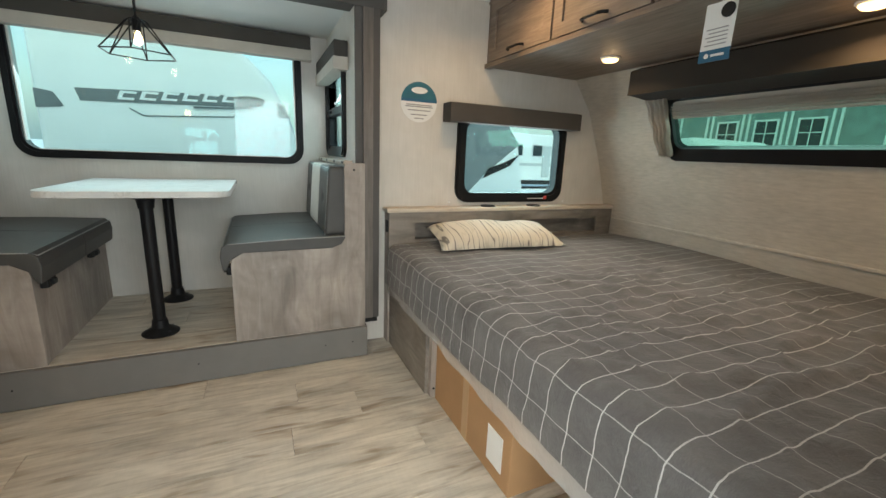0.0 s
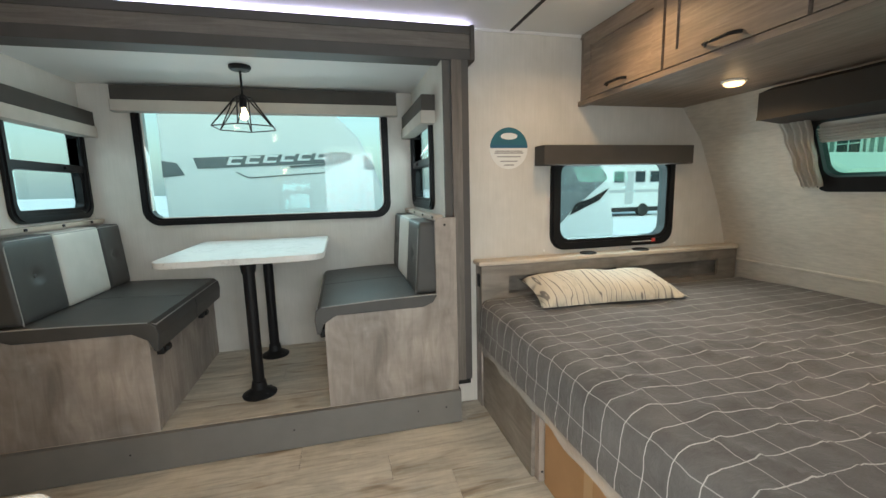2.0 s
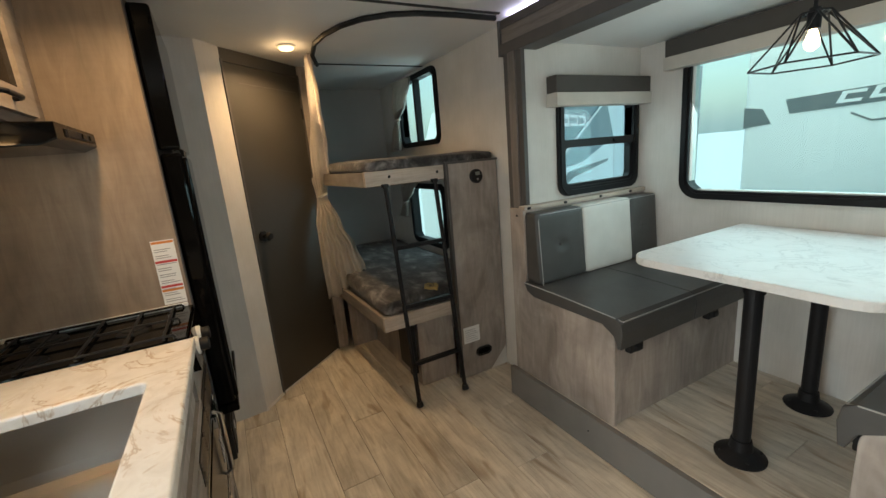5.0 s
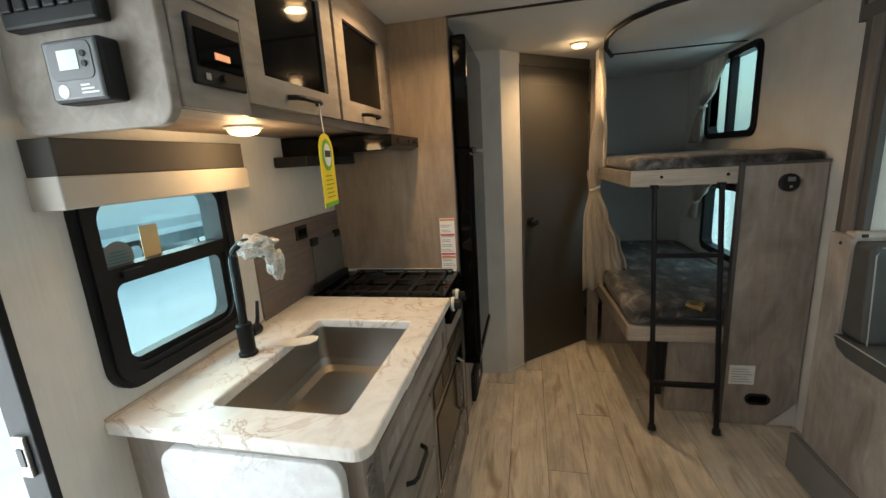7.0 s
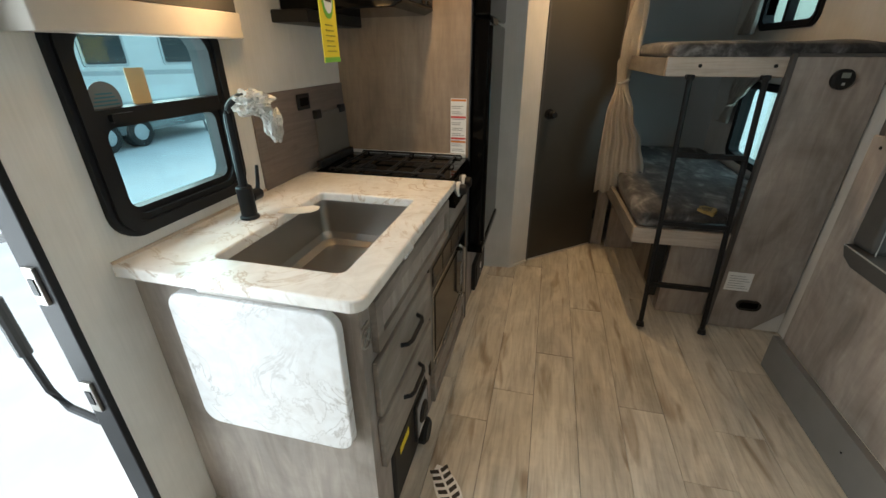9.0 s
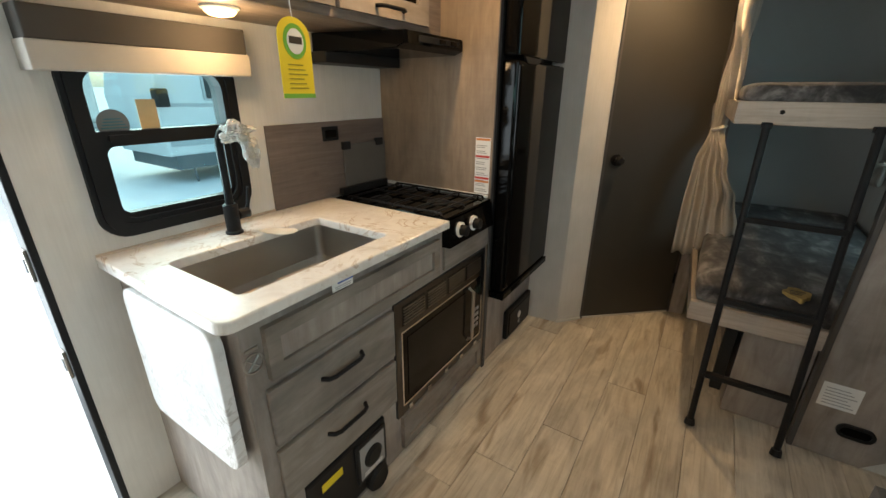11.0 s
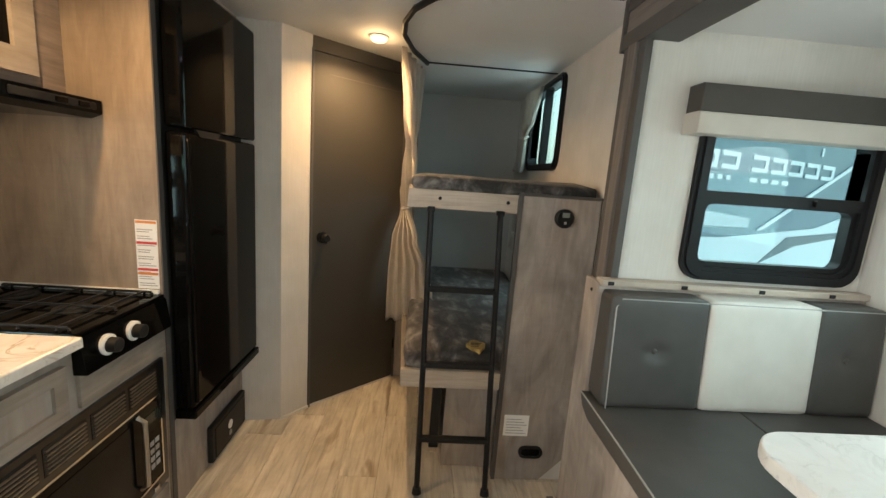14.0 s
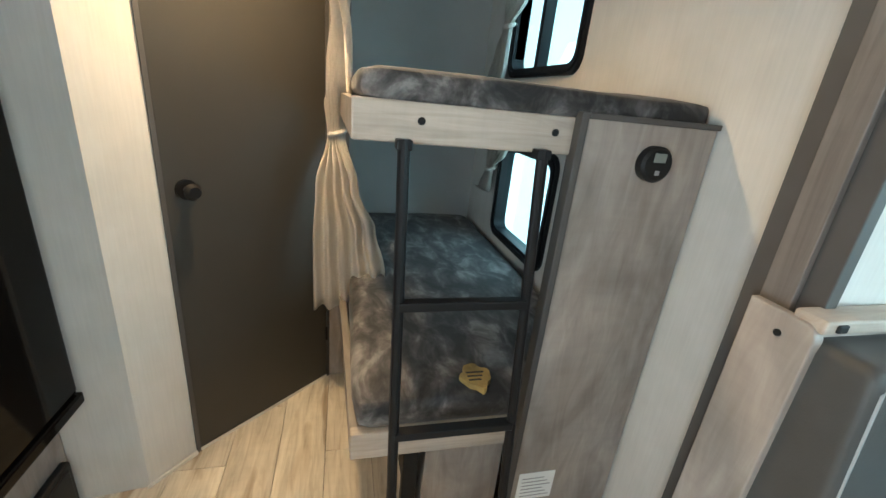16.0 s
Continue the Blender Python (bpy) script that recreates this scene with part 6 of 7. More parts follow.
rail = empty("curtain_rail", (-1.7, 2.1, ZC), "black curved ceiling curtain rail round the bunk", "curtain rail")
rp = [(-2.48, 1.875), (-2.25, 1.80), (-2.0, 1.762), (-1.83, 1.775), (-1.68, 1.82), (-1.56, 1.895), (-1.475, 2.0), (-1.43, 2.12), (-1.41, 2.3), (-1.405, 2.54)]
part("track", tube([(x, y, ZC - 0.014) for x, y in rp], 0.013, 6), M_matteblack, rail)
DRAPE = [(2.035, -2.40, 1.80, 0.26, 0.022, -0.22), (1.75, -2.45, 1.805, 0.20, 0.030, -0.15), (1.42, -2.51, 1.80, 0.10, 0.030, 0.2), (1.19, -2.545, 1.795, 0.034, 0.022, 0.7), (1.0, -2.47, 1.80, 0.085, 0.022, 1.2), (0.78, -2.43, 1.83, 0.125, 0.026, 1.42), (0.48, -2.40, 1.85, 0.145, 0.021, 1.45)]
curtain("curtain", "long beige bunk curtain tied back at the post", 1, 0, 5,
        DRAPE, 4, (1.19, -2.545, 1.80, 0.036), 9, None, True)
for z1, zt, z0, nm in ((2.02, 1.72, 1.47, "grey curtain tied back beside the upper bunk window"), (1.22, 1.02, 0.89, "grey curtain tied back beside the lower bunk window")):
    curtain("curtain", nm, 1, 0.1, 5, [(z1, -2.82, 2.610, 0.145, 0.016), (zt + 0.1, -2.91, 2.610, 0.095, 0.018), (zt, -2.98, 2.612, 0.03, 0.012), (zt - 0.12, -3.01, 2.605, 0.06, 0.016), (z0, -3.04, 2.60, 0.085, 0.018)], 6, (zt, -2.97, 2.61, 0.03), 5, M_curtain)

# round ceiling speaker and the ceiling vent
spk = empty("ceiling_speaker", (-1.20, 2.25, ZC), "white round ceiling speaker", "speaker")
part("grille", lathe(-1.20, 2.25, [(0.085, ZC), (0.085, ZC - 0.006), (0.072, ZC - 0.014), (0.01, ZC - 0.016)], 32), M_white, spk)
acv = empty("ceiling_air_outlet", (-0.85, 1.45, ZC), "white plastic ceiling air outlet with louvres", "vent")
part("plate", slab("z", rounded(-1.10, -0.55, 1.20, 1.70, 0.06), ZC - 0.03, ZC, 0.008), M_white, acv)
for k in range(9):
    part("louvre", box(-1.05, -0.92, 1.27 + 0.04 * k, 1.29 + 0.04 * k, ZC - 0.036, ZC - 0.029, 0.002), M_white, acv)

# ---- entry doorway ----
de = empty("door_frame_entry", (0.36, YS, -0.05), "black metal entry door frame, doorway open to snow", "door frame", kind="structure")
part("jamb", box(0.004, 0.022, YS - 0.062, YS + 0.004, -0.05, 1.885, 0.003), M_frame, de)
part("jamb", box(0.698, 0.716, YS - 0.062, YS + 0.004, -0.05, 1.885, 0.003), M_frame, de)
part("head", box(0.022, 0.698, YS - 0.062, YS + 0.004, 1.868, 1.886, 0.003), M_frame, de)
part("sill", box(0.022, 0.698, YS - 0.10, YS - 0.04, -0.05, -0.008, 0.003), M_steel, de, "metal door sill")
for z in (0.62, 0.93):
    lt = part("latch", box(0.021, 0.030, YS - 0.045, YS - 0.015, z - 0.045, z + 0.045, 0.002), M_steel, de, "steel latch plate")
    part("strike", box(0.029, 0.032, YS - 0.038, YS - 0.022, z - 0.02, z + 0.02), M_black, lt)
gh = empty("grab_handle", (-0.06, 0.31, 0.4), "black folding grab handle with a foam grip outside the door", "handle")
part("bar", tube([(-0.06, 0.325, 1.0), (-0.06, 0.20, 0.995), (-0.06, 0.09, 0.97), (-0.06, 0.02, 0.90), (-0.06, -0.01, 0.82), (-0.06, -0.005, 0.60), (-0.06, 0.01, 0.48), (-0.06, 0.06, 0.42), (-0.06, 0.16, 0.395), (-0.06, 0.325, 0.40)], 0.011, 8), M_black, gh)
part("grip", tube([(-0.06, -0.011, 0.79), (-0.06, -0.006, 0.61)], 0.017, 10), M_matteblack, gh, "black foam grip")

# shoe-sole sticker on the floor
dec = empty("floor_sticker", (-0.42, 1.15, 0.0), "black and white shoe-sole sticker stuck on the floor", "sticker")
ca, sa = math.cos(radians(35)), math.sin(radians(35))


def sole(u, v):
    return (-0.325 + ca * u - sa * v, 1.16 + sa * u + ca * v)


edge = []
for side in (1, -1):
    for k in range(13):
        t = k / 12 if side == 1 else 1 - k / 12
        w = 0.045 * (math.sin(math.pi * min(1, max(0, t))) ** 0.45) * (1 - 0.22 * math.exp(-((t - 0.62) / 0.14) ** 2))
        edge.append(sole(-0.14 + 0.28 * t, side * w))
part("backing", slab("z", edge, 0.0005, 0.002), M_paperlabel, dec, "white backing")
for k in range(9):
    u = -0.118 + 0.027 * k
    for sd in (-1, 1):
        pts = [sole(u, sd * 0.004), sole(u + 0.016, sd * 0.004), sole(u + 0.006, sd * 0.034), sole(u - 0.008, sd * 0.034)]
        part("tread", slab("z", pts, 0.002, 0.0026), M_inkdark, dec)

# ---- outside ----
single("ground", box(-1500, 1500, -1500, 1500, -0.75, -0.62), M_snow, "packed white snow on the lot", "ground", kind="structure")


# neighbouring trailer seen through the dinette window
nb = empty("travel_trailer", (-0.1, 5.9, -0.62), "white travel trailer with a dark grey stripe parked alongside", "trailer", "parked trailers")
prof = [(-1.35, -0.15), (0.60, -0.15), (0.70, 0.6), (0.68, 1.15), (0.57, 1.48), (0.42, 1.78), (0.22, 1.98), (-0.05, 2.12), (-1.25, 2.24), (-1.35, 2.1)]
part("body", slab("y", prof, 4.8, 7.1, 0.05, seg=3), M_rv, nb)


def on_nb(name, pts, mat):
    part(name, slab("y", pts, 4.795, 4.803), mat, nb)


on_nb("stripe", [(-1.05, 1.475), (-1.08, 1.575), (0.28, 1.625), (0.36, 1.60), (0.34, 1.535), (0.10, 1.515)], M_rvgrey)

for i in range(6):
    a, c, zz, h = -0.80 + i * 0.158, -0.80 + i * 0.158 + 0.118, 1.508 + 0.009 * i, 0.072
    lean = 0.03
    for z0, z1 in ((0.0, 0.019), (h - 0.019, h)):
        on_lean = [(a + lean * z0 / h, zz + z0), (c + lean * z0 / h, zz + z0), (c + lean * z1 / h, zz + z1), (a + lean * z1 / h, zz + z1)]
        part("lettering_block", slab("y", on_lean, 4.790, 4.796), M_rv, nb)
    part("lettering_block", slab("y", [(a, zz), (a + 0.03, zz), (a + 0.03 + lean, zz + h), (a + lean, zz + h)], 4.789, 4.796), M_rv, nb)
for (xa, za), (xb, zb) in (((-0.72, 1.44), (-0.62, 1.385)), ((-0.62, 1.385), (0.08, 1.425)), ((0.08, 1.425), (0.13, 1.47))):
    part("trim_line", tube([(xa, 4.797, za), (xb, 4.797, zb)], 0.006, 6), M_rvgrey, nb)
part("lettering_block", slab("y", [(-0.24, 1.475), (0.25, 1.505), (0.25, 1.52), (-0.24, 1.495)], 4.789, 4.794), M_rvgrey, nb)
on_nb("stripe", [(0.47, 1.45), (0.47, 1.59), (0.53, 1.56), (0.58, 1.45)], M_rvgrey)
on_nb("stripe", [(-1.34, 1.40), (-1.34, 1.55), (-1.22, 1.53), (-1.16, 1.42)], M_rvgrey)
on_nb("crease", [(-1.10, 1.98), (-0.55, 2.10), (-0.55, 2.11), (-1.10, 1.995)], M_rvlight)
on_nb("crease", [(0.40, 0.85), (0.44, 1.35), (0.455, 1.35), (0.415, 0.85)], M_rvlight)
part("roof_vent", box(-0.95, -0.55, 5.0, 5.4, 2.23, 2.33, 0.02), M_rvlight, nb)
part("frame", box(-1.3, 0.55, 4.9, 7.0, -0.35, -0.16), M_tyre, nb)
for x in (-0.7, 0.1):
    wt = part("wheel", lathe(x, -0.30, [(0.32, 4.88), (0.33, 4.92), (0.33, 5.08), (0.32, 5.1)], 24, "y"), M_tyre, nb)
    part("rim", lathe(x, -0.30, [(0.19, 4.875), (0.17, 4.885)], 20, "y"), M_rvlight, wt)
pole = empty("awning_pole", (-1.62, 4.6, -0.62), "grey metal awning arm between the trailers", "pole")
part("post", tube([(-1.62, 4.6, -0.62), (-1.58, 4.6, 1.9)], 0.02, 8), M_rvlight, pole)
part("arm", tube([(-1.58, 4.6, 1.7), (-1.75, 4.7, 1.2)], 0.015, 8), M_rvgrey, pole)

# trailer seen through the dinette's rear side window, its front turned slightly away
FX, FY = -3.04, 4.40
n2 = empty("travel_trailer", (FX, FY, -0.62), "blue-grey trailer front with white lettering and a white diagonal line", "trailer", "parked trailers")
navy = plain("blue_grey_decal", (0.12, 0.18, 0.22), 0.3, grain=0)
shape = [(FY - 1.25, -0.15), (FY + 2.5, -0.15), (FY + 2.55, 1.4), (FY + 2.2, 1.95), (FY + 0.9, 2.02), (FY - 0.4, 1.95), (FY - 1.0, 1.78), (FY - 1.25, 1.3)]
part("body", slab("x", shape, FX - 0.6, FX - 0.004, 0.04, seg=3), M_rv, n2)
part("front_cap", slab("x", shape, FX - 0.03, FX, 0.01), navy, n2, "blue-grey front cap")
part("lower_panel", slab("x", [(FY - 1.2, -0.1), (FY + 2.45, -0.1), (FY + 2.5, 1.45), (FY + 1.2, 1.16), (FY - 0.2, 1.08), (FY - 1.2, 1.10)], FX, FX + 0.008), M_rv, n2, "white lower panel")
part("swoosh", slab("x", [(FY + 0.35, 0.85), (FY + 0.75, 1.08), (FY + 2.2, 1.15), (FY + 2.2, 1.12), (FY + 0.9, 1.0)], FX + 0.008, FX + 0.014), M_rvgrey, n2)
part("diagonal_line", slab("x", [(FY + 0.25, 1.14), (FY + 0.33, 1.14), (FY + 2.12, 1.94), (FY + 2.04, 1.94)], FX + 0.006, FX + 0.016), M_rv, n2)
part("nose_bulge", slab("x", [(FY - 1.2, 1.18), (FY + 0.1, 1.16), (FY + 0.1, 1.24), (FY - 1.2, 1.34)], FX + 0.002, FX + 0.03, 0.01), M_rvlight, n2)
for n_, y0, y1, z0, z1 in ((4, -1.20, -0.12, 1.60, 1.73), (5, 0.0, 1.36, 1.60, 1.73), (4, -0.62, -0.2, 1.52, 1.555), (4, 0.0, 0.62, 1.52, 1.555), (1, 1.02, 1.10, 1.80, 1.87)):
    w = (y1 - y0) / n_
    for i in range(n_):
        a = FY + y0 + i * w + 0.02
        c = FY + y0 + (i + 1) * w - 0.03
        if z1 - z0 < 0.1:
            part("lettering_block", slab("x", [(a, z0), (c, z0), (c, z1), (a, z1)], FX + 0.004, FX + 0.010), M_rv, n2)
            continue
        for b0, b1, c0, c1 in ((a, c, z0, z0 + 0.034), (a, c, z1 - 0.034, z1), (c - 0.045, c, z0 + 0.034, z1 - 0.034)):
            part("lettering_block", slab("x", [(b0, c0), (b1, c0), (b1, c1), (b0, c1)], FX + 0.004, FX + 0.010), M_rv, n2)
part("hitch_frame", box(FX - 0.55, FX - 0.2, FY - 1.0, FY + 1.8, -0.62, -0.15), M_tyre, n2)
n2.rotation_euler = (0, 0, radians(23))
n2.location = (-4.93, 5.92, -1.82)
n2.scale = (1.6, 1.6, 1.6)
# low white trailer far behind the bunk windows
n6 = empty("travel_trailer", (-9.0, 9.5, -0.62), "white travel trailer standing in the snow behind the bunks", "trailer", "parked trailers")
part("body", box(-14.0, -7.0, 8.5, 11.0, -0.1, 2.5, 0.15, 3), M_rv, n6)
for x in (-8.6, -10.6, -12.8):
    part("window", box(x, x + 0.9, 8.47, 8.52, 1.0, 1.7, 0.02), M_rvglass, n6)
part("stripe", box(-13.9, -7.1, 8.485, 8.51, 0.45, 0.62), M_rvgrey, n6)
part("underframe", box(-13.8, -7.2, 8.7, 10.8, -0.62, -0.1), M_tyre, n6)

# trailer nose and motorhome seen through the bed window
n3 = empty("trailer_nose", (2.6, 5.2, -0.62), "dark grey and white trailer front with a black swoosh", "trailer", "parked trailers")
part("nose", slab("y", [(1.45, -0.1), (3.02, -0.1), (3.02, 0.72), (2.92, 1.35), (2.6, 1.75), (1.45, 1.85)], 4.75, 7.0, 0.04, seg=3), plain("dark_grey_gelcoat", (0.16, 0.18, 0.19), 0.25, grain=0), n3)
part("white_wedge", slab("y", [(1.72, 0.20), (3.0, 0.30), (3.0, 0.80), (2.9, 1.30), (2.45, 0.95)], 4.742, 4.752), M_rv, n3)
part("swoosh", slab("y", [(2.42, 0.90), (2.80, 1.06), (2.93, 1.20), (2.70, 1.09), (2.50, 1.03)], 4.735, 4.743), M_black, n3)
part("lower_band", slab("y", [(1.47, 0.45), (2.0, 0.62), (1.75, 0.85), (1.47, 0.82)], 4.742, 4.752), M_rvlight, n3)
part("skirt", box(1.5, 3.0, 4.9, 6.9, -0.62, -0.1), M_tyre, n3)
n3.location.x += 0.35
mh = empty("motorhome", (8.0, 12.3, -0.62), "white motorhome with dark windows parked across the lot", "motorhome")
part("body", box(4.5, 12.5, 12.0, 14.4, -0.1, 2.6, 0.08, 3), M_rv, mh)
for x in (5.0, 6.1, 7.4, 8.8, 10.2, 11.2):
    wn_ = part("window", box(x, x + 0.65, 11.97, 12.02, 1.35, 1.95, 0.02), M_rvglass, mh)
    part("window_trim", ring("y", rounded(x - 0.05, x + 0.70, 1.30, 2.0, 0.06), rounded(x, x + 0.65, 1.35, 1.95, 0.05), 11.96, 11.99), M_rvlight, wn_)
part("stripe", box(4.6, 12.4, 11.985, 12.01, 0.75, 0.92), M_rvlight, mh)
part("door", box(9.55, 10.1, 11.975, 12.01, 0.1, 1.95, 0.02), M_rvlight, mh)
for x in (5.6, 10.8):
    part("wheel", lathe(x, -0.25, [(0.36, 11.98), (0.37, 12.0), (0.37, 12.2)], 24, "y"), M_tyre, mh)
part("underframe", box(4.7, 12.3, 12.1, 14.2, -0.35, -0.1), M_tyre, mh)
mh.location = (14.5, 21.3, -0.62)

# trailers across the lot on the door side
n4 = empty("travel_trailer", (-6.8, -8.6, -0.62), "white travel trailer with a rounded roof across from the kitchen", "trailer", "parked trailers")
pr4 = [(-10.1, 0.0), (-3.95, 0.0), (-3.85, 1.2), (-4.0, 1.9), (-4.35, 2.3), (-4.9, 2.5), (-8.8, 2.5), (-9.5, 2.2), (-9.95, 1.6)]
part("body", slab("y", pr4, -10.0, -7.7, 0.06, seg=3), M_rv, n4)
for x0, x1 in ((-5.6, -4.9), (-7.3, -6.4), (-9.2, -8.3)):
    wn_ = part("window", box(x0, x1, -7.71, -7.68, 1.15, 1.75, 0.02), M_rvglass, n4)
    part("window_trim", ring("y", rounded(x0 - 0.05, x1 + 0.05, 1.10, 1.80, 0.07), rounded(x0, x1, 1.15, 1.75, 0.05), -7.7, -7.67), M_rvlight, wn_)
part("stripe", slab("y", [(-9.9, 0.85), (-4.0, 1.0), (-4.0, 1.07), (-9.9, 0.97)], -7.705, -7.693), M_rvlight, n4)
part("stripe", slab("y", [(-9.9, 0.15), (-4.0, 0.2), (-4.0, 0.42), (-9.9, 0.36)], -7.705, -7.693), M_rvlight, n4)
part("underframe", box(-9.9, -4.1, -9.9, -7.8, -0.3, 0.0), M_rvgrey, n4)
for x in (-9.3, -4.5):
    part("stabiliser_leg", tube([(x, -7.9, -0.62), (x + 0.05, -7.9, -0.28)], 0.025, 8), M_rvgrey, n4)
for x in (-7.2, -6.4):
    wt = part("wheel", lathe(x, -0.29, [(0.31, -7.76), (0.33, -7.79), (0.33, -8.0)], 24, "y"), M_tyre, n4)
    part("rim", lathe(x, -0.29, [(0.18, -7.755), (0.16, -7.77)], 20, "y"), M_rvlight, wt)
part("mirror_box", box(-4.05, -3.82, -7.7, -7.45, 1.0, 1.35, 0.03), M_matteblack, n4)
n5 = empty("truck", (-9.0, -10.5, -0.62), "dark parked pickup truck and trailer far across the lot", "truck")
part("cab", slab("y", [(-11.0, 0.0), (-6.2, 0.0), (-6.2, 0.55), (-7.4, 0.65), (-8.0, 1.25), (-9.6, 1.25), (-10.0, 0.65), (-11.0, 0.6)], -11.4, -9.6, 0.06), M_rvgrey, n5)
part("side_glass", slab("y", [(-9.5, 0.70), (-7.7, 0.70), (-8.1, 1.15), (-9.4, 1.15)], -9.61, -9.58), M_rvglass, n5)
for x in (-10.0, -7.2):
    part("wheel", lathe(x, -0.2, [(0.40, -9.62), (0.42, -9.66), (0.42, -9.9)], 24, "y"), M_tyre, n5)
part("underbody", box(-10.9, -6.3, -11.3, -9.7, -0.25, 0.0), M_tyre, n5)

n7 = empty("travel_trailer", (0.5, -12.5, -0.62), "white travel trailer with a grey lower band facing the entry door", "trailer", "parked trailers")
part("body", box(-4.2, 4.5, -13.9, -11.4, -0.15, 2.4, 0.12, 3), M_rv, n7)
part("lower_band", box(-4.1, 4.4, -11.41, -11.385, -0.12, 0.62, 0.008), M_rvlight, n7, "grey ribbed lower band")
for z in (0.0, 0.13, 0.26, 0.39, 0.52):
    part("rib", box(-4.1, 4.4, -11.386, -11.375, z, z + 0.02), M_rvgrey, n7)
for x in (-0.95, 0.8, 2.6):
    wn_ = part("window", box(x - 0.3, x + 0.3, -11.40, -11.375, 0.72, 1.28, 0.02), M_rvglass, n7)
    part("window_trim", ring("y", rounded(x - 0.35, x + 0.35, 0.67, 1.33, 0.07), rounded(x - 0.3, x + 0.3, 0.72, 1.28, 0.05), -11.39, -11.36), M_tyre, wn_)
dr_ = part("door", box(-1.82, -1.36, -11.39, -11.35, -0.15, 1.82, 0.02), M_white, n7)
part("door_glass", box(-1.68, -1.48, -11.352, -11.34, 0.85, 1.65, 0.01), M_rvglass, dr_)
part("awning_arm", box(-2.05, -1.96, -11.40, -11.28, 0.2, 2.15, 0.01), M_rvgrey, n7)
part("awning_tube", tube([(-2.0, -11.3, 2.12), (3.8, -11.3, 2.12)], 0.06, 10), M_rvlight, n7)
part("underframe", box(-4.0, 4.3, -13.8, -11.5, -0.35, -0.15), M_tyre, n7)
for x in (-1.15, -0.2):
    wt = part("wheel", lathe(x, -0.29, [(0.31, -11.42), (0.33, -11.45), (0.33, -11.7)], 24, "y"), M_tyre, n7)
    part("rim", lathe(x, -0.29, [(0.18, -11.415), (0.16, -11.43)], 20, "y"), M_rvlight, wt)

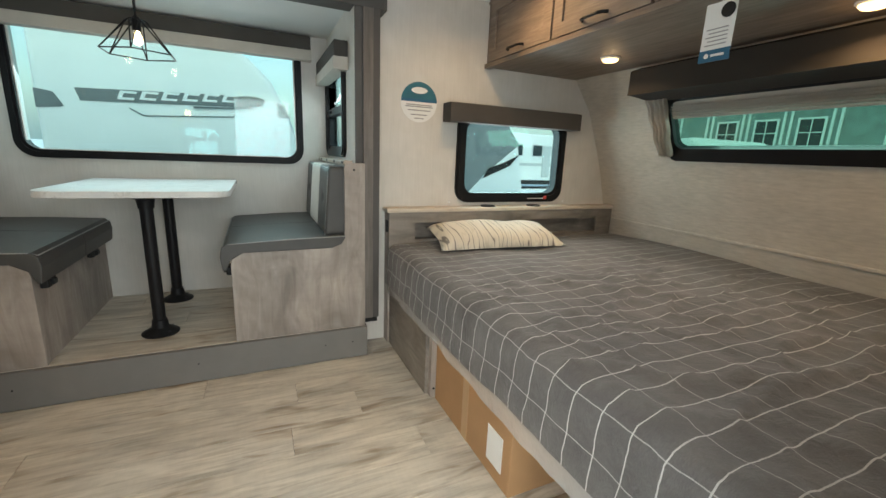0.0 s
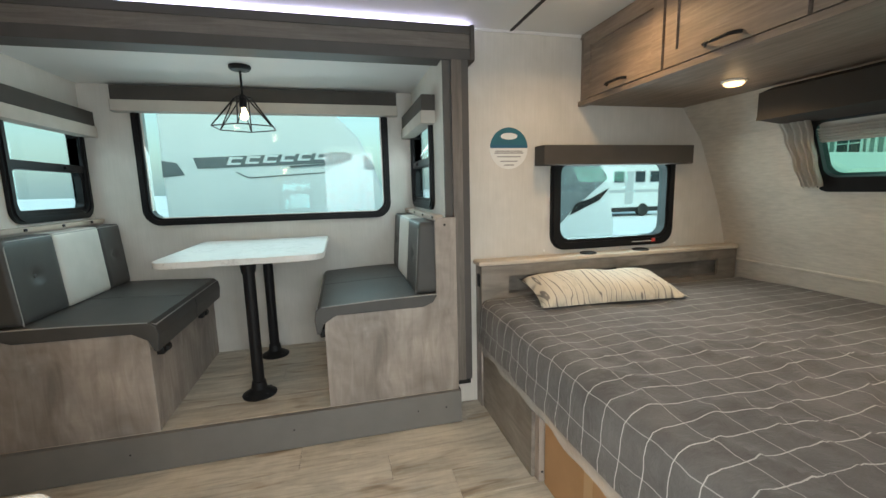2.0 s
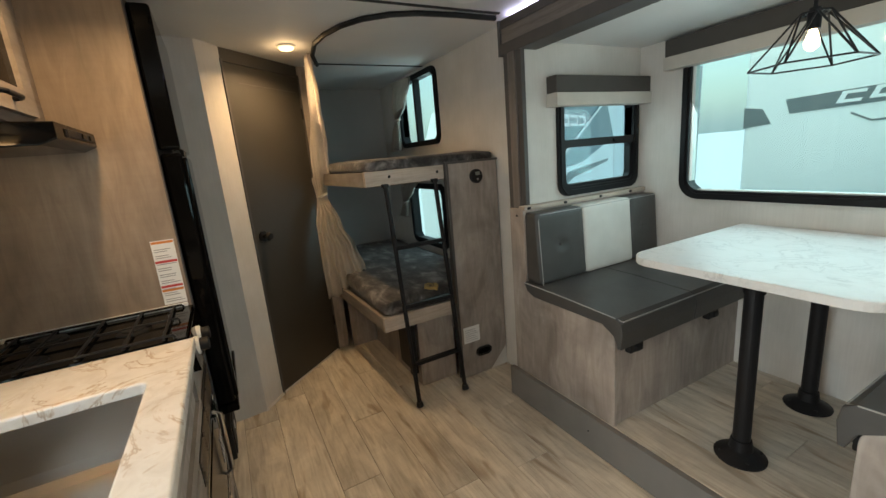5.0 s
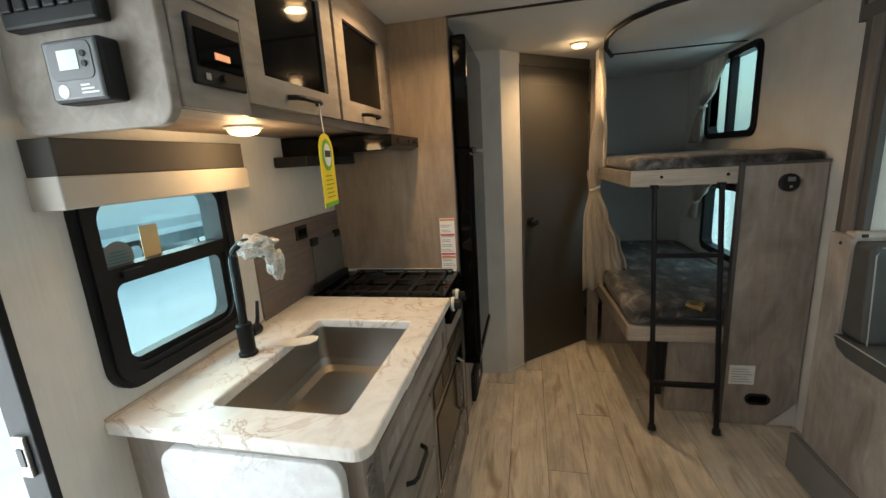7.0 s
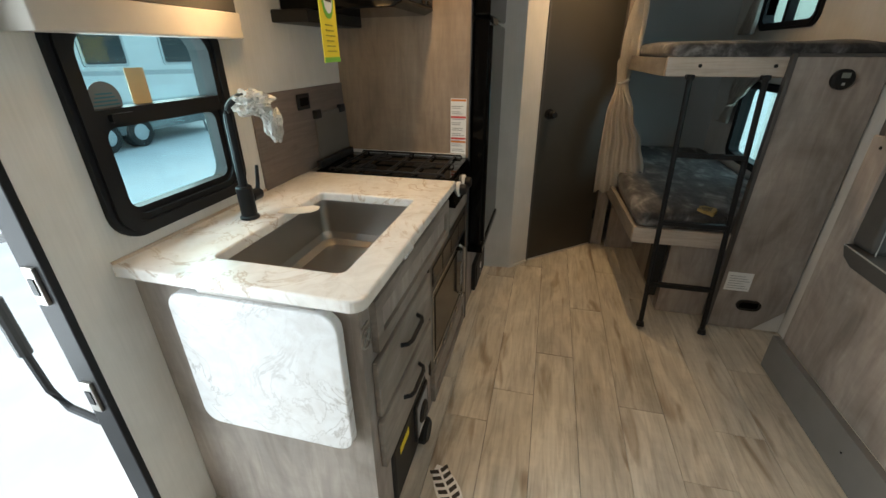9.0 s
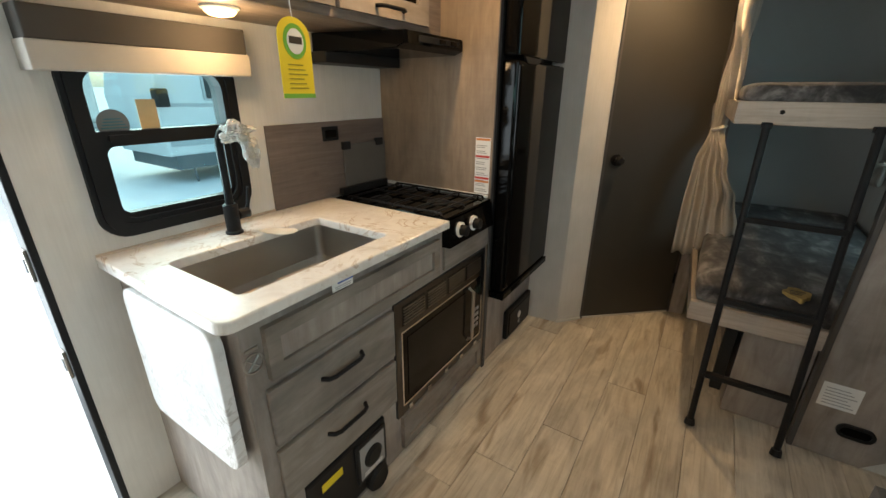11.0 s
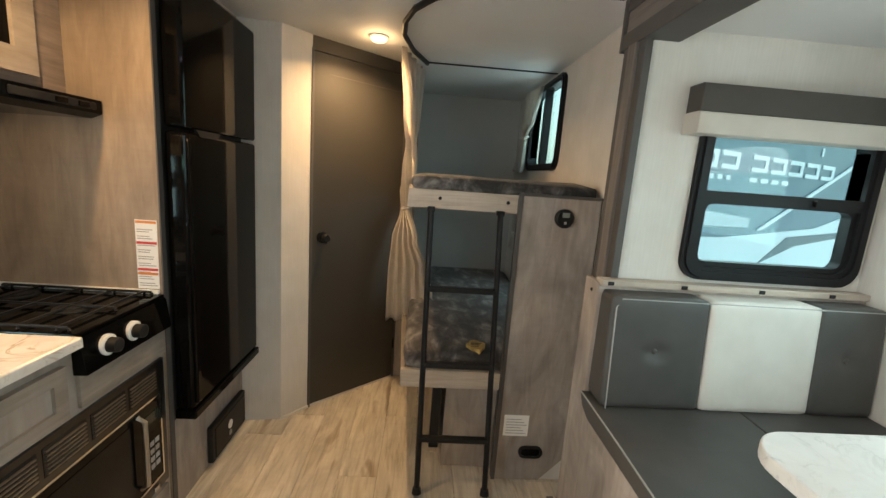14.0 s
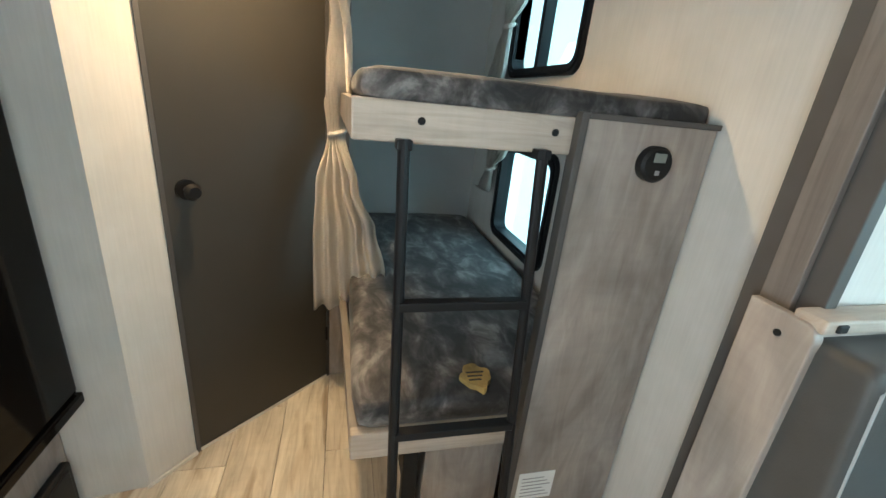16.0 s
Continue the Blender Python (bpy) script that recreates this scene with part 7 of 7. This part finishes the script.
# terrace of houses beyond the front window
hs = empty("terraced_houses", (26.5, 6.0, -0.62), "grey clad terraced houses with white window trim beyond the lot", "house")
# siding colour raised to include the pale reflection veil of the front glass
part("wall", box(25.0, 31.0, -18.0, 26.0, -0.62, 4.6), plain("veiled_siding", (0.20, 0.25, 0.24), 0.7, vary=0.2, scale=2), hs)
part("roof", slab("y", [(24.6, 4.6), (31.4, 4.6), (28.0, 7.4)], -18.2, 26.2), plain("snowy_roof", (0.70, 0.73, 0.75), 0.8), hs)
for k in range(22):
    y = -17.0 + 2.0 * k
    for dy in (-0.14, 0.17):
        part("corner_board", box(24.93, 25.01, y + dy - 0.05, y + dy + 0.05, -0.62, 4.6), M_rv, hs)
    part("ledge", box(24.92, 25.0, y + 0.2, y + 1.85, 1.93, 2.05), M_rv, hs)
    for z0, z1 in ((0.3, 1.7), (2.35, 3.6)):
        if (k + int(z0)) % 4 == 3:
            continue
        wd = part("window", box(24.94, 25.02, y + 0.45, y + 1.45, z0, z1), M_rvglass, hs)
        part("window_trim", ring("x", [(y + 0.36, z0 - 0.09), (y + 1.54, z0 - 0.09), (y + 1.54, z1 + 0.09), (y + 0.36, z1 + 0.09)], [(y + 0.45, z0), (y + 1.45, z0), (y + 1.45, z1), (y + 0.45, z1)], 24.90, 24.96), M_rv, wd)
        part("glazing_bar", box(24.91, 24.96, y + 0.93, y + 0.97, z0, z1), M_rv, wd)
        part("glazing_bar", box(24.91, 24.96, y + 0.45, y + 1.45, (z0 + z1) / 2 - 0.02, (z0 + z1) / 2 + 0.02), M_rv, wd)
    if k % 3 == 1:
        part("gable", slab("x", [(y, 4.4), (y + 2.0, 4.4), (y + 1.0, 5.6)], 24.85, 26.5), M_rv, hs)
tank = empty("white_van_roof", (9.0, 5.5, -0.62), "white rounded trailer roof beyond the front window", "trailer")
part("body", slab("x", [(5.2, -0.3), (7.6, -0.3), (7.6, 1.35), (7.3, 1.62), (5.9, 1.70), (5.3, 1.40)], 8.0, 10.5, 0.1, seg=3), M_rv, tank)
part("skid", box(8.2, 10.3, 5.4, 7.4, -0.62, -0.3), M_tyre, tank)

# ---- planks ----
random.seed(5)


def lay(parent, x0, x1, y0, y1, top, width, length):
    base_z = parent.location.z
    cache = {}
    y = y0
    while y < y1 - 0.01:
        w = min(width, y1 - y)
        x = x0 - random.uniform(0.1, 0.95) * length
        while x < x1 - 0.01:
            a, c = max(x, x0), min(x + length, x1)
            if c - a > 0.02:
                key = (round(c - a, 3), round(w, 3))
                if key not in cache:
                    hl, hw = (c - a) / 2 - 0.0007, w / 2 - 0.0007
                    b2 = bmesh.new()
                    bt = [b2.verts.new((sx * hl, sy * hw, -0.007)) for sx, sy in ((-1, -1), (1, -1), (1, 1), (-1, 1))]
                    md = [b2.verts.new((sx * hl, sy * hw, -0.0012)) for sx, sy in ((-1, -1), (1, -1), (1, 1), (-1, 1))]
                    tp_ = [b2.verts.new((sx * (hl - 0.0016), sy * (hw - 0.0016), 0)) for sx, sy in ((-1, -1), (1, -1), (1, 1), (-1, 1))]
                    for A, B in ((bt, md), (md, tp_)):
                        for k in range(4):
                            b2.faces.new((A[k], A[(k + 1) % 4], B[(k + 1) % 4], B[k]))
                    b2.faces.new(tp_)
                    b2.faces.new(bt[::-1])
                    me = bpy.data.meshes.new("plank")
                    b2.to_mesh(me)
                    b2.free()
                    me.materials.append(M_plank)
                    cache[key] = me
                ob = new("plank", cache[key])
                ob.parent = parent
                ob.location = Vector(((a + c) / 2, y + w / 2, top)) - parent.location
            x += length
        y += w


lay(floor, XR, 2.70, YS - 0.035, YN, 0.0, 0.178, 1.22)
lay(slide, SX0, SX1, 2.491, SY, SZ0, 0.178, 1.22)
